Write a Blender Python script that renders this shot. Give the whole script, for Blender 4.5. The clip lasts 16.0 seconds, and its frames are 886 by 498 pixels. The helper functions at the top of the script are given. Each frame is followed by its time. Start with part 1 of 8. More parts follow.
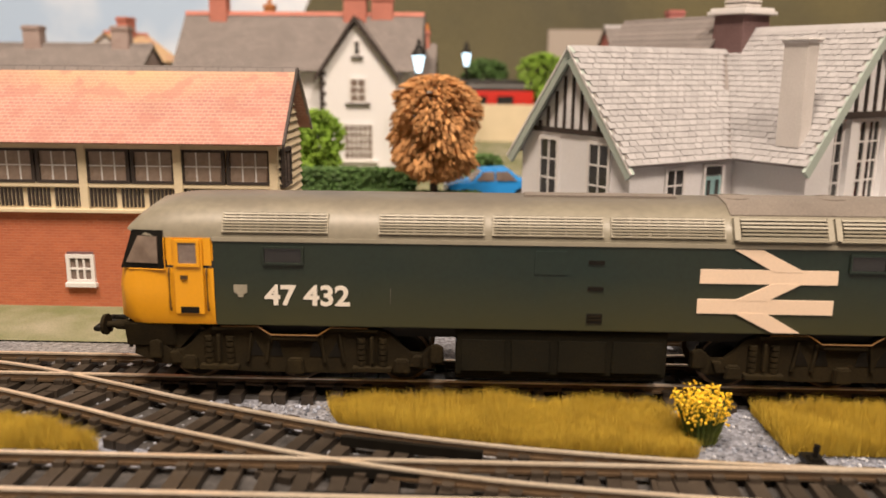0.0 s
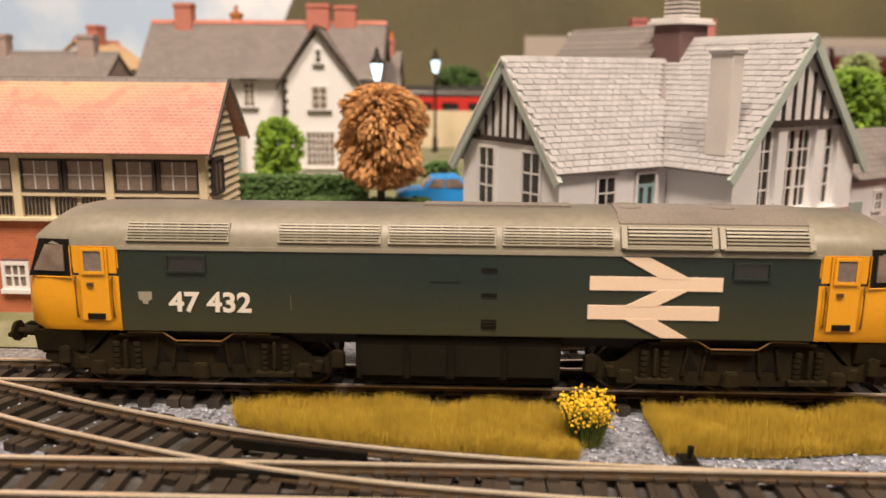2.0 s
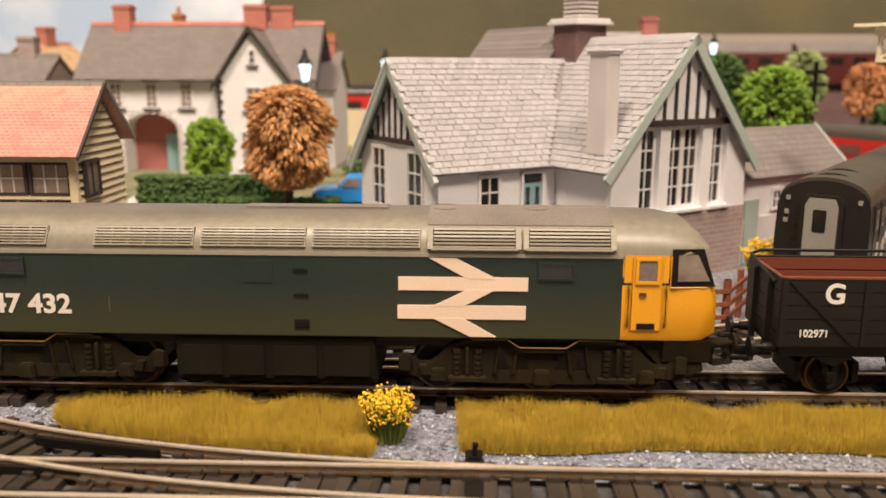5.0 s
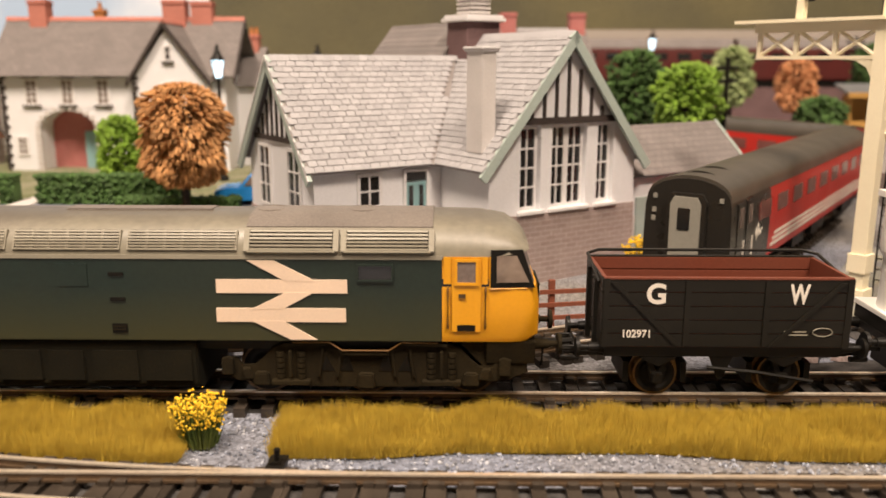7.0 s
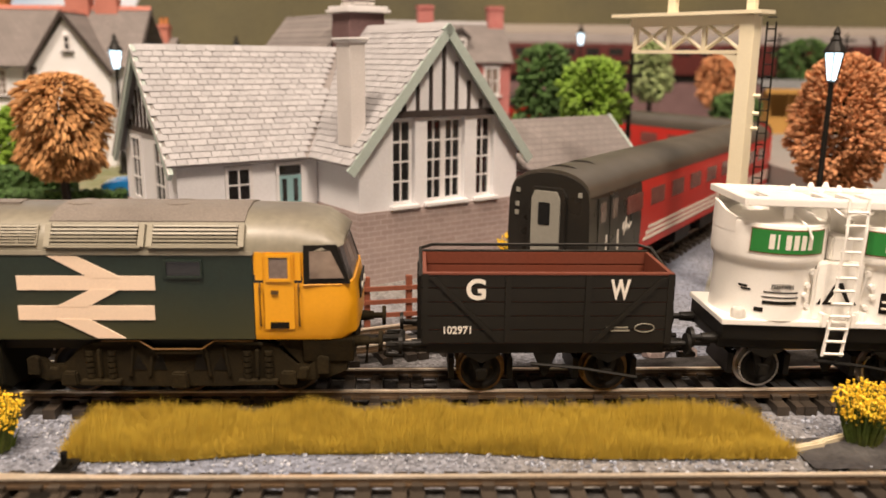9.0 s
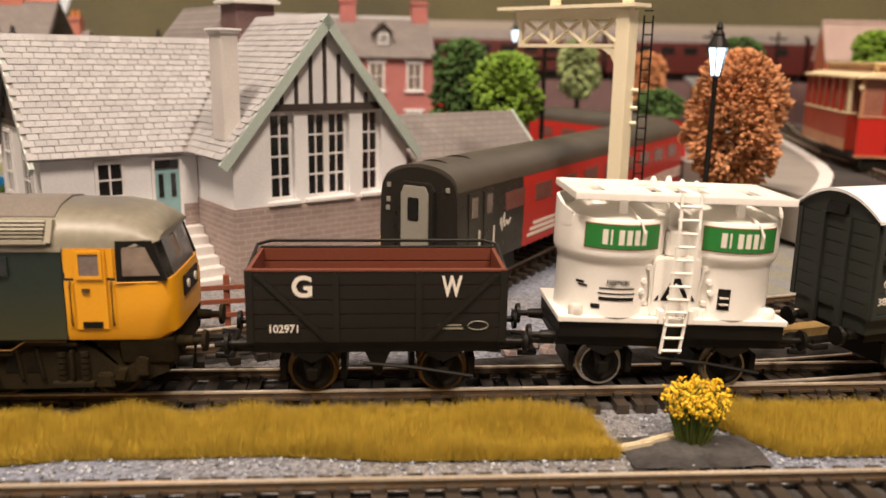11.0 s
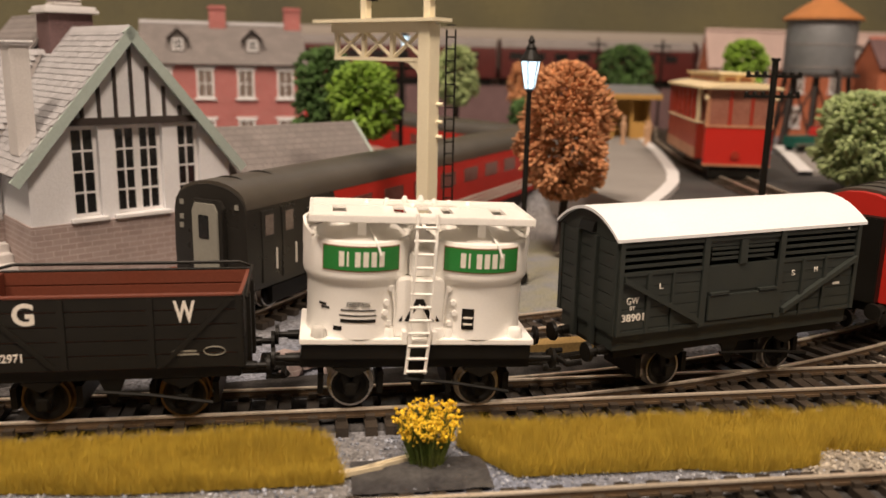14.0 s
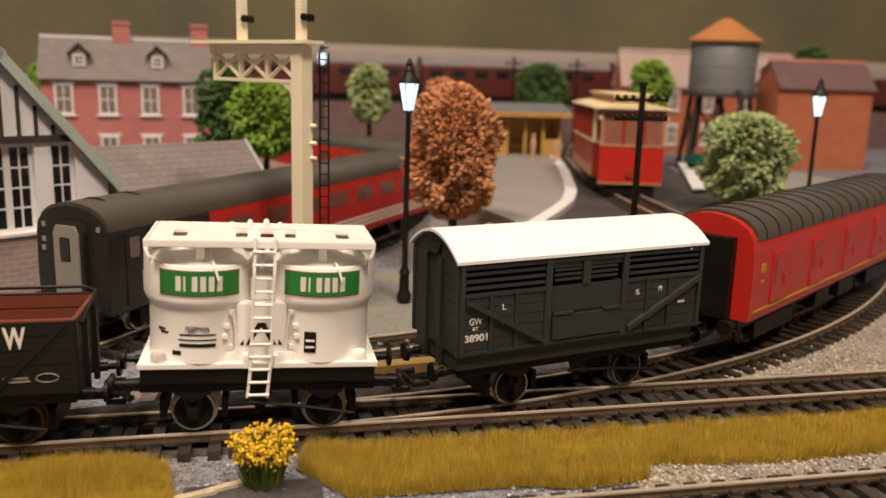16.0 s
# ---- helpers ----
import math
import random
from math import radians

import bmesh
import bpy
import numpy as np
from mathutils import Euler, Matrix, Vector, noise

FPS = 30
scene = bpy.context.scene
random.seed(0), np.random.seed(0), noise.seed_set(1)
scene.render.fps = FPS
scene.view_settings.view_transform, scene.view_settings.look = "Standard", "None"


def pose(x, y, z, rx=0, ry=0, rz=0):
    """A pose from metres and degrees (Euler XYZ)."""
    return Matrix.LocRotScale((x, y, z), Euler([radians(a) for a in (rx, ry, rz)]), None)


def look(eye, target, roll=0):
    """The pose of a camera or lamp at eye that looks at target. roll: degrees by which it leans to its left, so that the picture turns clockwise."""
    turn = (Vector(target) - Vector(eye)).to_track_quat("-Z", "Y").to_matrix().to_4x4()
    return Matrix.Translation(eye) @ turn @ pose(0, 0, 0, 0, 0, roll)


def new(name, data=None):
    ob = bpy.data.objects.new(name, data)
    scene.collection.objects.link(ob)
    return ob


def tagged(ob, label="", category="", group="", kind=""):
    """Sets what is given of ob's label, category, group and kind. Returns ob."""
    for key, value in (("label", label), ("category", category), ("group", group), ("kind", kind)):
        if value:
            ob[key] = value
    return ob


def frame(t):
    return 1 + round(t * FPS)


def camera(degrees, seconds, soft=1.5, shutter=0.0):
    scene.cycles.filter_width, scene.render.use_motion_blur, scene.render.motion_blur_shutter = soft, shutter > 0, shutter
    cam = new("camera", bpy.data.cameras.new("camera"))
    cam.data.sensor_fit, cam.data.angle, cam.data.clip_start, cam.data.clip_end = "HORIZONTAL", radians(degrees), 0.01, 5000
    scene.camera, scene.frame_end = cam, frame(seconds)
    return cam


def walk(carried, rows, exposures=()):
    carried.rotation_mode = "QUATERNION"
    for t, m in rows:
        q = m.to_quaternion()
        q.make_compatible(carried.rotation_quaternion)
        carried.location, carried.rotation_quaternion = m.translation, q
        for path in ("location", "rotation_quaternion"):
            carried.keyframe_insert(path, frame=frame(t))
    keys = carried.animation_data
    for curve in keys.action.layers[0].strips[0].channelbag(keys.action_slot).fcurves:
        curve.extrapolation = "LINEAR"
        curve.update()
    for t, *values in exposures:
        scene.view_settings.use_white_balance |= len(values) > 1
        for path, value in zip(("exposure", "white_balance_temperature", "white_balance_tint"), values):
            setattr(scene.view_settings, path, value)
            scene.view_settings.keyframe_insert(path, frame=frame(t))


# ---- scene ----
cam = camera(56.2, 16.0)
METRES, EYE, TILT, LEAN, TURN = 0.288, 0.092, 0.0, 0.5, 1.7
ROWS = [
    (0.0, 0.0, 0.0, 0.0, 0.21, -12.42, -0.95),
    (0.5, 0.0285, -0.0022, 0.0005, 0.09, -12.38, -1.0),
    (1.0, 0.0493, -0.001, 0.0002, 0.09, -12.33, -0.98),
    (1.5, 0.0725, -0.0101, 0.0068, 0.1, -12.21, -0.9),
    (2.0, 0.0939, -0.021, 0.0094, 0.06, -12.11, -0.91),
    (2.5, 0.1169, -0.0244, 0.0099, 0.06, -12.08, -0.83),
    (3.0, 0.1449, -0.0227, 0.0129, 0.08, -12.06, -0.8),
    (3.5, 0.1804, -0.0299, 0.017, 0.35, -12.08, -0.68),
    (4.0, 0.2155, -0.0326, 0.0162, 0.53, -12.17, -0.59),
    (6.5, 0.3896, -0.0308, 0.0229, -0.09, -12.53, -0.42),
    (7.0, 0.431, -0.0248, 0.0244, -0.94, -12.66, -0.57),
    (7.5, 0.4574, -0.0283, 0.0305, -1.63, -12.75, -0.76),
    (8.0, 0.4907, -0.0293, 0.0297, -2.11, -12.8, -0.83),
    (8.5, 0.521, -0.0196, 0.024, -2.33, -12.93, -0.86),
    (9.0, 0.5697, -0.0112, 0.0225, -3.33, -13.0, -1.05),
    (9.5, 0.6007, -0.0062, 0.0163, -4.4, -12.98, -1.19),
    (12.0, 0.7731, 0.0027, 0.0198, -7.08, -13.16, -1.55),
    (12.5, 0.8064, 0.0002, 0.0217, -8.2, -13.13, -1.62),
    (13.0, 0.8353, 0.0037, 0.0253, -7.89, -13.06, -1.51),
    (13.5, 0.86, -0.0008, 0.0332, -8.72, -12.91, -1.46),
    (14.0, 0.8839, -0.0087, 0.0385, -9.69, -12.85, -1.62),
    (14.5, 0.9004, -0.015, 0.0382, -11.61, -12.75, -1.97),
    (15.0, 0.9234, -0.023, 0.0408, -11.08, -12.63, -1.82),
    (15.5, 0.9479, -0.0303, 0.0485, -11.26, -12.35, -1.85),
    (16.0, 0.9758, -0.0369, 0.0528, -13.58, -11.78, -2.11),
]
walk(cam, [(t, pose(0, 0, EYE, TILT, LEAN, TURN) @ pose(METRES * x, METRES * y, METRES * z, 90 + pitch, roll, yaw)) for t, x, y, z, yaw, pitch, roll in ROWS],
     exposures=[(0.0, 0.0), (4.0, 0.02), (7.0, 0.08), (9.5, 0.03), (12.0, -0.20), (13.5, -0.40), (14.2, -0.41), (16.0, -0.42)])
# the phone focuses on the train, so the far town falls soft
cam.data.dof.use_dof, cam.data.dof.focus_distance, cam.data.dof.aperture_fstop = True, 0.26, 14.5

# ---------- world and light ----------
world = bpy.data.worlds.new("world")
world.use_nodes = True
world.node_tree.nodes["Background"].inputs[0].default_value = (1.0, 0.86, 0.70, 1)
world.node_tree.nodes["Background"].inputs[1].default_value = 0.02
scene.world = world


def room_lamp(name, at, aim, size, watts, colour):
    data = bpy.data.lights.new(name, "AREA")
    data.shape, data.size, data.energy, data.color = "DISK", size, watts, colour
    ob = new(name, data)
    ob.matrix_world = look(at, aim)
    return tagged(ob, "warm round ceiling lamp above the layout", "lamp")


room_lamp("ceiling_lamp", (0.62, -0.72, 1.75), (0.15, 0.40, 0), 0.45, 40, (1.0, 0.805, 0.645))
room_lamp("ceiling_lamp", (-0.32, -0.36, 1.80), (0.10, 0.50, 0), 0.40, 44, (1.0, 0.805, 0.645))
scene.view_settings.exposure = 0.0


# ---------- small builders ----------
class G:
    """Collects corners and faces of one mesh."""

    def __init__(self):
        self.v, self.f = [], []

    def add(self, verts, faces):
        n = len(self.v)
        self.v += [tuple(p) for p in verts]
        self.f += [tuple(n + i for i in q) for q in faces]
        return self

    def box(self, x0, x1, y0, y1, z0, z1, m=None):
        p = [Vector((x, y, z)) for z in (z0, z1) for y in (y0, y1) for x in (x0, x1)]
        if m is not None:
            p = [m @ q for q in p]
        return self.add(p, [(0, 2, 3, 1), (4, 5, 7, 6), (0, 1, 5, 4), (2, 6, 7, 3), (0, 4, 6, 2), (1, 3, 7, 5)])

    def prism(self, poly, a, b, axis="x", m=None):
        """poly: outline in the other two axes, pushed from a to b along axis."""
        def put(k, p, q):
            return {"x": (k, p, q), "y": (p, k, q), "z": (p, q, k)}[axis]
        n = len(poly)
        p = [Vector(put(a, *c)) for c in poly] + [Vector(put(b, *c)) for c in poly]
        if m is not None:
            p = [m @ q for q in p]
        return self.add(p, [tuple(range(n - 1, -1, -1)), tuple(range(n, 2 * n))] + [(i, (i + 1) % n, n + (i + 1) % n, n + i) for i in range(n)])

    def cyl(self, p0, p1, r0, r1=None, n=16, caps=True):
        r1 = r0 if r1 is None else r1
        p0, p1 = Vector(p0), Vector(p1)
        q = (p1 - p0).to_track_quat("Z", "Y")
        ring = [q @ Vector((math.cos(2 * math.pi * i / n), math.sin(2 * math.pi * i / n), 0)) for i in range(n)]
        v = [p0 + r0 * c for c in ring] + [p1 + r1 * c for c in ring]
        f = [(i, (i + 1) % n, n + (i + 1) % n, n + i) for i in range(n)]
        return self.add(v, f + ([tuple(range(n - 1, -1, -1)), tuple(range(n, 2 * n))] if caps else []))

    def lathe(self, rings, n=28, at=(0, 0)):
        """rings: (radius, z) from the bottom up, round a vertical axis."""
        v = [(at[0] + r * math.cos(2 * math.pi * i / n), at[1] + r * math.sin(2 * math.pi * i / n), z) for r, z in rings for i in range(n)]
        f = [(k * n + i, k * n + (i + 1) % n, (k + 1) * n + (i + 1) % n, (k + 1) * n + i) for k in range(len(rings) - 1) for i in range(n)]
        return self.add(v, f + [tuple(range(n - 1, -1, -1)), tuple(range((len(rings) - 1) * n, len(rings) * n))])

    def skin(self, loops, close=True, caps=True):
        """A skin over outlines with equal numbers of points."""
        n = len(loops[0])
        v = [p for loop in loops for p in loop]
        f = []
        for k in range(len(loops) - 1):
            for i in range(n if close else n - 1):
                j = (i + 1) % n
                f.append((k * n + i, k * n + j, (k + 1) * n + j, (k + 1) * n + i))
        if caps and close:
            f += [tuple(range(n - 1, -1, -1)), tuple(range((len(loops) - 1) * n, len(loops) * n))]
        return self.add(v, f)

    def tube(self, path, r, n=8):
        path = [Vector(p) for p in path]
        loops = []
        for i, p in enumerate(path):
            d = (path[min(i + 1, len(path) - 1)] - path[max(i - 1, 0)]).normalized()
            q = d.to_track_quat("Z", "Y")
            loops.append([p + q @ Vector((r * math.cos(2 * math.pi * k / n), r * math.sin(2 * math.pi * k / n), 0)) for k in range(n)])
        return self.skin(loops)


def mesh_of(name, g, material, smooth=False, bevel=0.0):
    me = bpy.data.meshes.new(name)
    me.from_pydata(g.v, [], g.f)
    bm = bmesh.new()
    bm.from_mesh(me)
    bmesh.ops.recalc_face_normals(bm, faces=bm.faces[:])
    if bevel:
        edges = [e for e in bm.edges if len(e.link_faces) == 2 and e.calc_face_angle(0) > 0.7]
        bmesh.ops.bevel(bm, geom=edges, offset=bevel, segments=2, affect="EDGES", clamp_overlap=True)
    bm.to_mesh(me)
    bm.free()
    if smooth:
        me.shade_smooth()
        me.set_sharp_from_angle(angle=radians(40))
    me.materials.append(material)
    return me


def part(name, g, material, parent=None, label="", smooth=False, bevel=0.0, at=None):
    ob = new(name, g if isinstance(g, bpy.types.Mesh) else mesh_of(name, g, material, smooth, bevel))
    ob.parent = parent
    if at is not None:
        ob.matrix_basis = at
    return tagged(ob, label)


def thing(name, m, label, category, group="", kind=""):
    ob = new(name)
    ob.empty_display_size = 0.01
    ob.matrix_basis = m
    return tagged(ob, label, category, group, kind)


def letters(text, size, material, parent, at, name="lettering", label="", depth=0.0001, align="CENTER", bold=0.0, width=0.0):
    cu = bpy.data.curves.new(name, "FONT")
    cu.body, cu.size, cu.align_x, cu.align_y, cu.extrude, cu.offset = text, size, align, "CENTER", depth, bold
    tmp = bpy.data.objects.new("tmp_text", cu)
    scene.collection.objects.link(tmp)
    bpy.context.view_layer.update()
    me = bpy.data.meshes.new_from_object(tmp.evaluated_get(bpy.context.evaluated_depsgraph_get()))
    bpy.data.objects.remove(tmp)
    me.materials.clear()
    me.materials.append(material)
    xs = [v.co.x for v in me.vertices]
    k, mid = (width / (max(xs) - min(xs)) if width else 1.0), (max(xs) + min(xs)) / 2
    for v in me.vertices:
        v.co.x = (v.co.x - mid) * k
    ob = new(name, me)
    ob.parent = parent
    ob.matrix_basis = at
    return tagged(ob, label)


# ---------- materials ----------
def mat(name, base, rough=0.5, metal=0.0, vary=0.25, fine=900.0, broad=60.0, bump=0.15, other=None, random_tint=0.0, gloss=0.5, patch=0.5):
    """Painted or natural surface: fine grain, broad stains towards a second colour, small relief."""
    m = bpy.data.materials.new(name)
    m.use_nodes = True
    t = m.node_tree
    n, l = t.nodes, t.links
    b = n["Principled BSDF"]
    b.inputs["Roughness"].default_value, b.inputs["Metallic"].default_value = rough, metal
    b.inputs["Specular IOR Level"].default_value = gloss
    co = n.new("ShaderNodeTexCoord")
    big, small = n.new("ShaderNodeTexNoise"), n.new("ShaderNodeTexNoise")
    for tex, s, d in ((big, broad, 5.0), (small, fine, 3.0)):
        tex.inputs["Scale"].default_value, tex.inputs["Detail"].default_value = s, d
        l.new(co.outputs["Object"], tex.inputs["Vector"])
    other = other or tuple(c * 0.6 for c in base)
    ramp = n.new("ShaderNodeValToRGB")
    ramp.color_ramp.elements[0].position, ramp.color_ramp.elements[1].position = 0.32 + 0.2 * (patch - 0.5), 0.72 + 0.2 * (patch - 0.5)
    ramp.color_ramp.elements[0].color = (*base, 1)
    ramp.color_ramp.elements[1].color = (*[a + (o - a) * min(1, vary * 2) for a, o in zip(base, other)], 1)
    l.new(big.outputs["Fac"], ramp.inputs["Fac"])
    grain = n.new("ShaderNodeMapRange")
    grain.inputs["To Min"].default_value, grain.inputs["To Max"].default_value = 1 - vary * 0.6, 1 + vary * 0.6
    grain.inputs["From Min"].default_value, grain.inputs["From Max"].default_value = 0.25, 0.75
    l.new(small.outputs["Fac"], grain.inputs["Value"])
    mul = n.new("ShaderNodeVectorMath")
    mul.operation = "MULTIPLY"
    l.new(ramp.outputs["Color"], mul.inputs[0])
    l.new(grain.outputs["Result"], mul.inputs[1])
    last = mul
    if random_tint:
        info = n.new("ShaderNodeObjectInfo")
        r = n.new("ShaderNodeMapRange")
        r.inputs["To Min"].default_value, r.inputs["To Max"].default_value = 1 - random_tint, 1 + random_tint
        l.new(info.outputs["Random"], r.inputs["Value"])
        last = n.new("ShaderNodeVectorMath")
        last.operation = "MULTIPLY"
        l.new(mul.outputs["Vector"], last.inputs[0])
        l.new(r.outputs["Result"], last.inputs[1])
    l.new(last.outputs["Vector"], b.inputs["Base Color"])
    rr = n.new("ShaderNodeMapRange")
    rr.inputs["To Min"].default_value, rr.inputs["To Max"].default_value = max(0.03, rough - 0.12), min(1, rough + 0.12)
    l.new(big.outputs["Fac"], rr.inputs["Value"])
    l.new(rr.outputs["Result"], b.inputs["Roughness"])
    if bump:
        bp = n.new("ShaderNodeBump")
        bp.inputs["Strength"].default_value, bp.inputs["Distance"].default_value = bump, 0.0006
        l.new(small.outputs["Fac"], bp.inputs["Height"])
        l.new(bp.outputs["Normal"], b.inputs["Normal"])
    return m


def island(m, amount):
    """Tint each loose piece of a joined mesh a little differently."""
    t = m.node_tree
    b = t.nodes["Principled BSDF"]
    src = b.inputs["Base Color"].links[0].from_socket
    geo, r, mul = t.nodes.new("ShaderNodeNewGeometry"), t.nodes.new("ShaderNodeMapRange"), t.nodes.new("ShaderNodeVectorMath")
    mul.operation = "MULTIPLY"
    r.inputs["To Min"].default_value, r.inputs["To Max"].default_value = 1 - amount, 1 + amount
    t.links.new(geo.outputs["Random Per Island"], r.inputs["Value"])
    t.links.new(src, mul.inputs[0])
    t.links.new(r.outputs["Result"], mul.inputs[1])
    t.links.new(mul.outputs["Vector"], b.inputs["Base Color"])
    return m


def bricks(name, c1, c2, mortar, length, height, rough=0.85, seam=0.06, axes=(0, 2)):
    """Printed courses on card: bricks, slates or tiles too small to stand apart."""
    m = mat(name, c1, rough, vary=0.2, fine=1500, broad=50, bump=0.1)
    t = m.node_tree
    n, l = t.nodes, t.links
    b = n["Principled BSDF"]
    co, sep, com, tex = n.new("ShaderNodeTexCoord"), n.new("ShaderNodeSeparateXYZ"), n.new("ShaderNodeCombineXYZ"), n.new("ShaderNodeTexBrick")
    l.new(co.outputs["Object"], sep.inputs[0])
    if axes == "wall":
        add = n.new("ShaderNodeMath")
        l.new(sep.outputs[0], add.inputs[0])
        l.new(sep.outputs[1], add.inputs[1])
        l.new(add.outputs[0], com.inputs[0])
        l.new(sep.outputs[2], com.inputs[1])
    else:
        l.new(sep.outputs[axes[0]], com.inputs[0])
        l.new(sep.outputs[axes[1]], com.inputs[1])
    l.new(com.outputs[0], tex.inputs["Vector"])
    tex.inputs["Scale"].default_value = 1.0
    tex.inputs["Brick Width"].default_value, tex.inputs["Row Height"].default_value = length, height
    tex.inputs["Mortar Size"].default_value = height * seam
    tex.inputs["Mortar Smooth"].default_value = 0.3
    tex.inputs["Color1"].default_value, tex.inputs["Color2"].default_value, tex.inputs["Mortar"].default_value = (*c1, 1), (*c2, 1), (*mortar, 1)
    noise_tex, mix = n.new("ShaderNodeTexNoise"), n.new("ShaderNodeMixRGB")
    noise_tex.inputs["Scale"].default_value, noise_tex.inputs["Detail"].default_value = 70, 6
    l.new(co.outputs["Object"], noise_tex.inputs["Vector"])
    mix.blend_type = "MULTIPLY"
    mix.inputs["Fac"].default_value = 0.45
    l.new(tex.outputs["Color"], mix.inputs[1])
    l.new(noise_tex.outputs["Color"], mix.inputs[2])
    gain = n.new("ShaderNodeVectorMath")
    gain.operation = "SCALE"
    gain.inputs["Scale"].default_value = 1.25
    grey = n.new("ShaderNodeRGBToBW")
    l.new(noise_tex.outputs["Color"], grey.inputs[0])
    l.new(grey.outputs[0], mix.inputs[2])
    l.new(mix.outputs[0], gain.inputs[0])
    l.new(gain.outputs[0], b.inputs["Base Color"])
    bp = n.new("ShaderNodeBump")
    bp.inputs["Strength"].default_value, bp.inputs["Distance"].default_value = 0.5, 0.0004
    inv = n.new("ShaderNodeMath")
    inv.operation = "SUBTRACT"
    inv.inputs[0].default_value = 1.0
    l.new(tex.outputs["Fac"], inv.inputs[1])
    l.new(inv.outputs[0], bp.inputs["Height"])
    l.new(bp.outputs["Normal"], b.inputs["Normal"])
    return m


def glow(name, colour, strength):
    m = bpy.data.materials.new(name)
    m.use_nodes = True
    b = m.node_tree.nodes["Principled BSDF"]
    b.inputs["Base Color"].default_value = (0.8, 0.85, 0.9, 1)
    b.inputs["Emission Color"].default_value, b.inputs["Emission Strength"].default_value = (*colour, 1), strength
    return m


def glazing(name, tint=(0.8, 0.82, 0.8), rough=0.05):
    m = bpy.data.materials.new(name)
    m.use_nodes = True
    b = m.node_tree.nodes["Principled BSDF"]
    b.inputs["Base Color"].default_value = (*tint, 1)
    b.inputs["Transmission Weight"].default_value, b.inputs["Roughness"].default_value, b.inputs["IOR"].default_value = 0.9, rough, 1.2
    return m


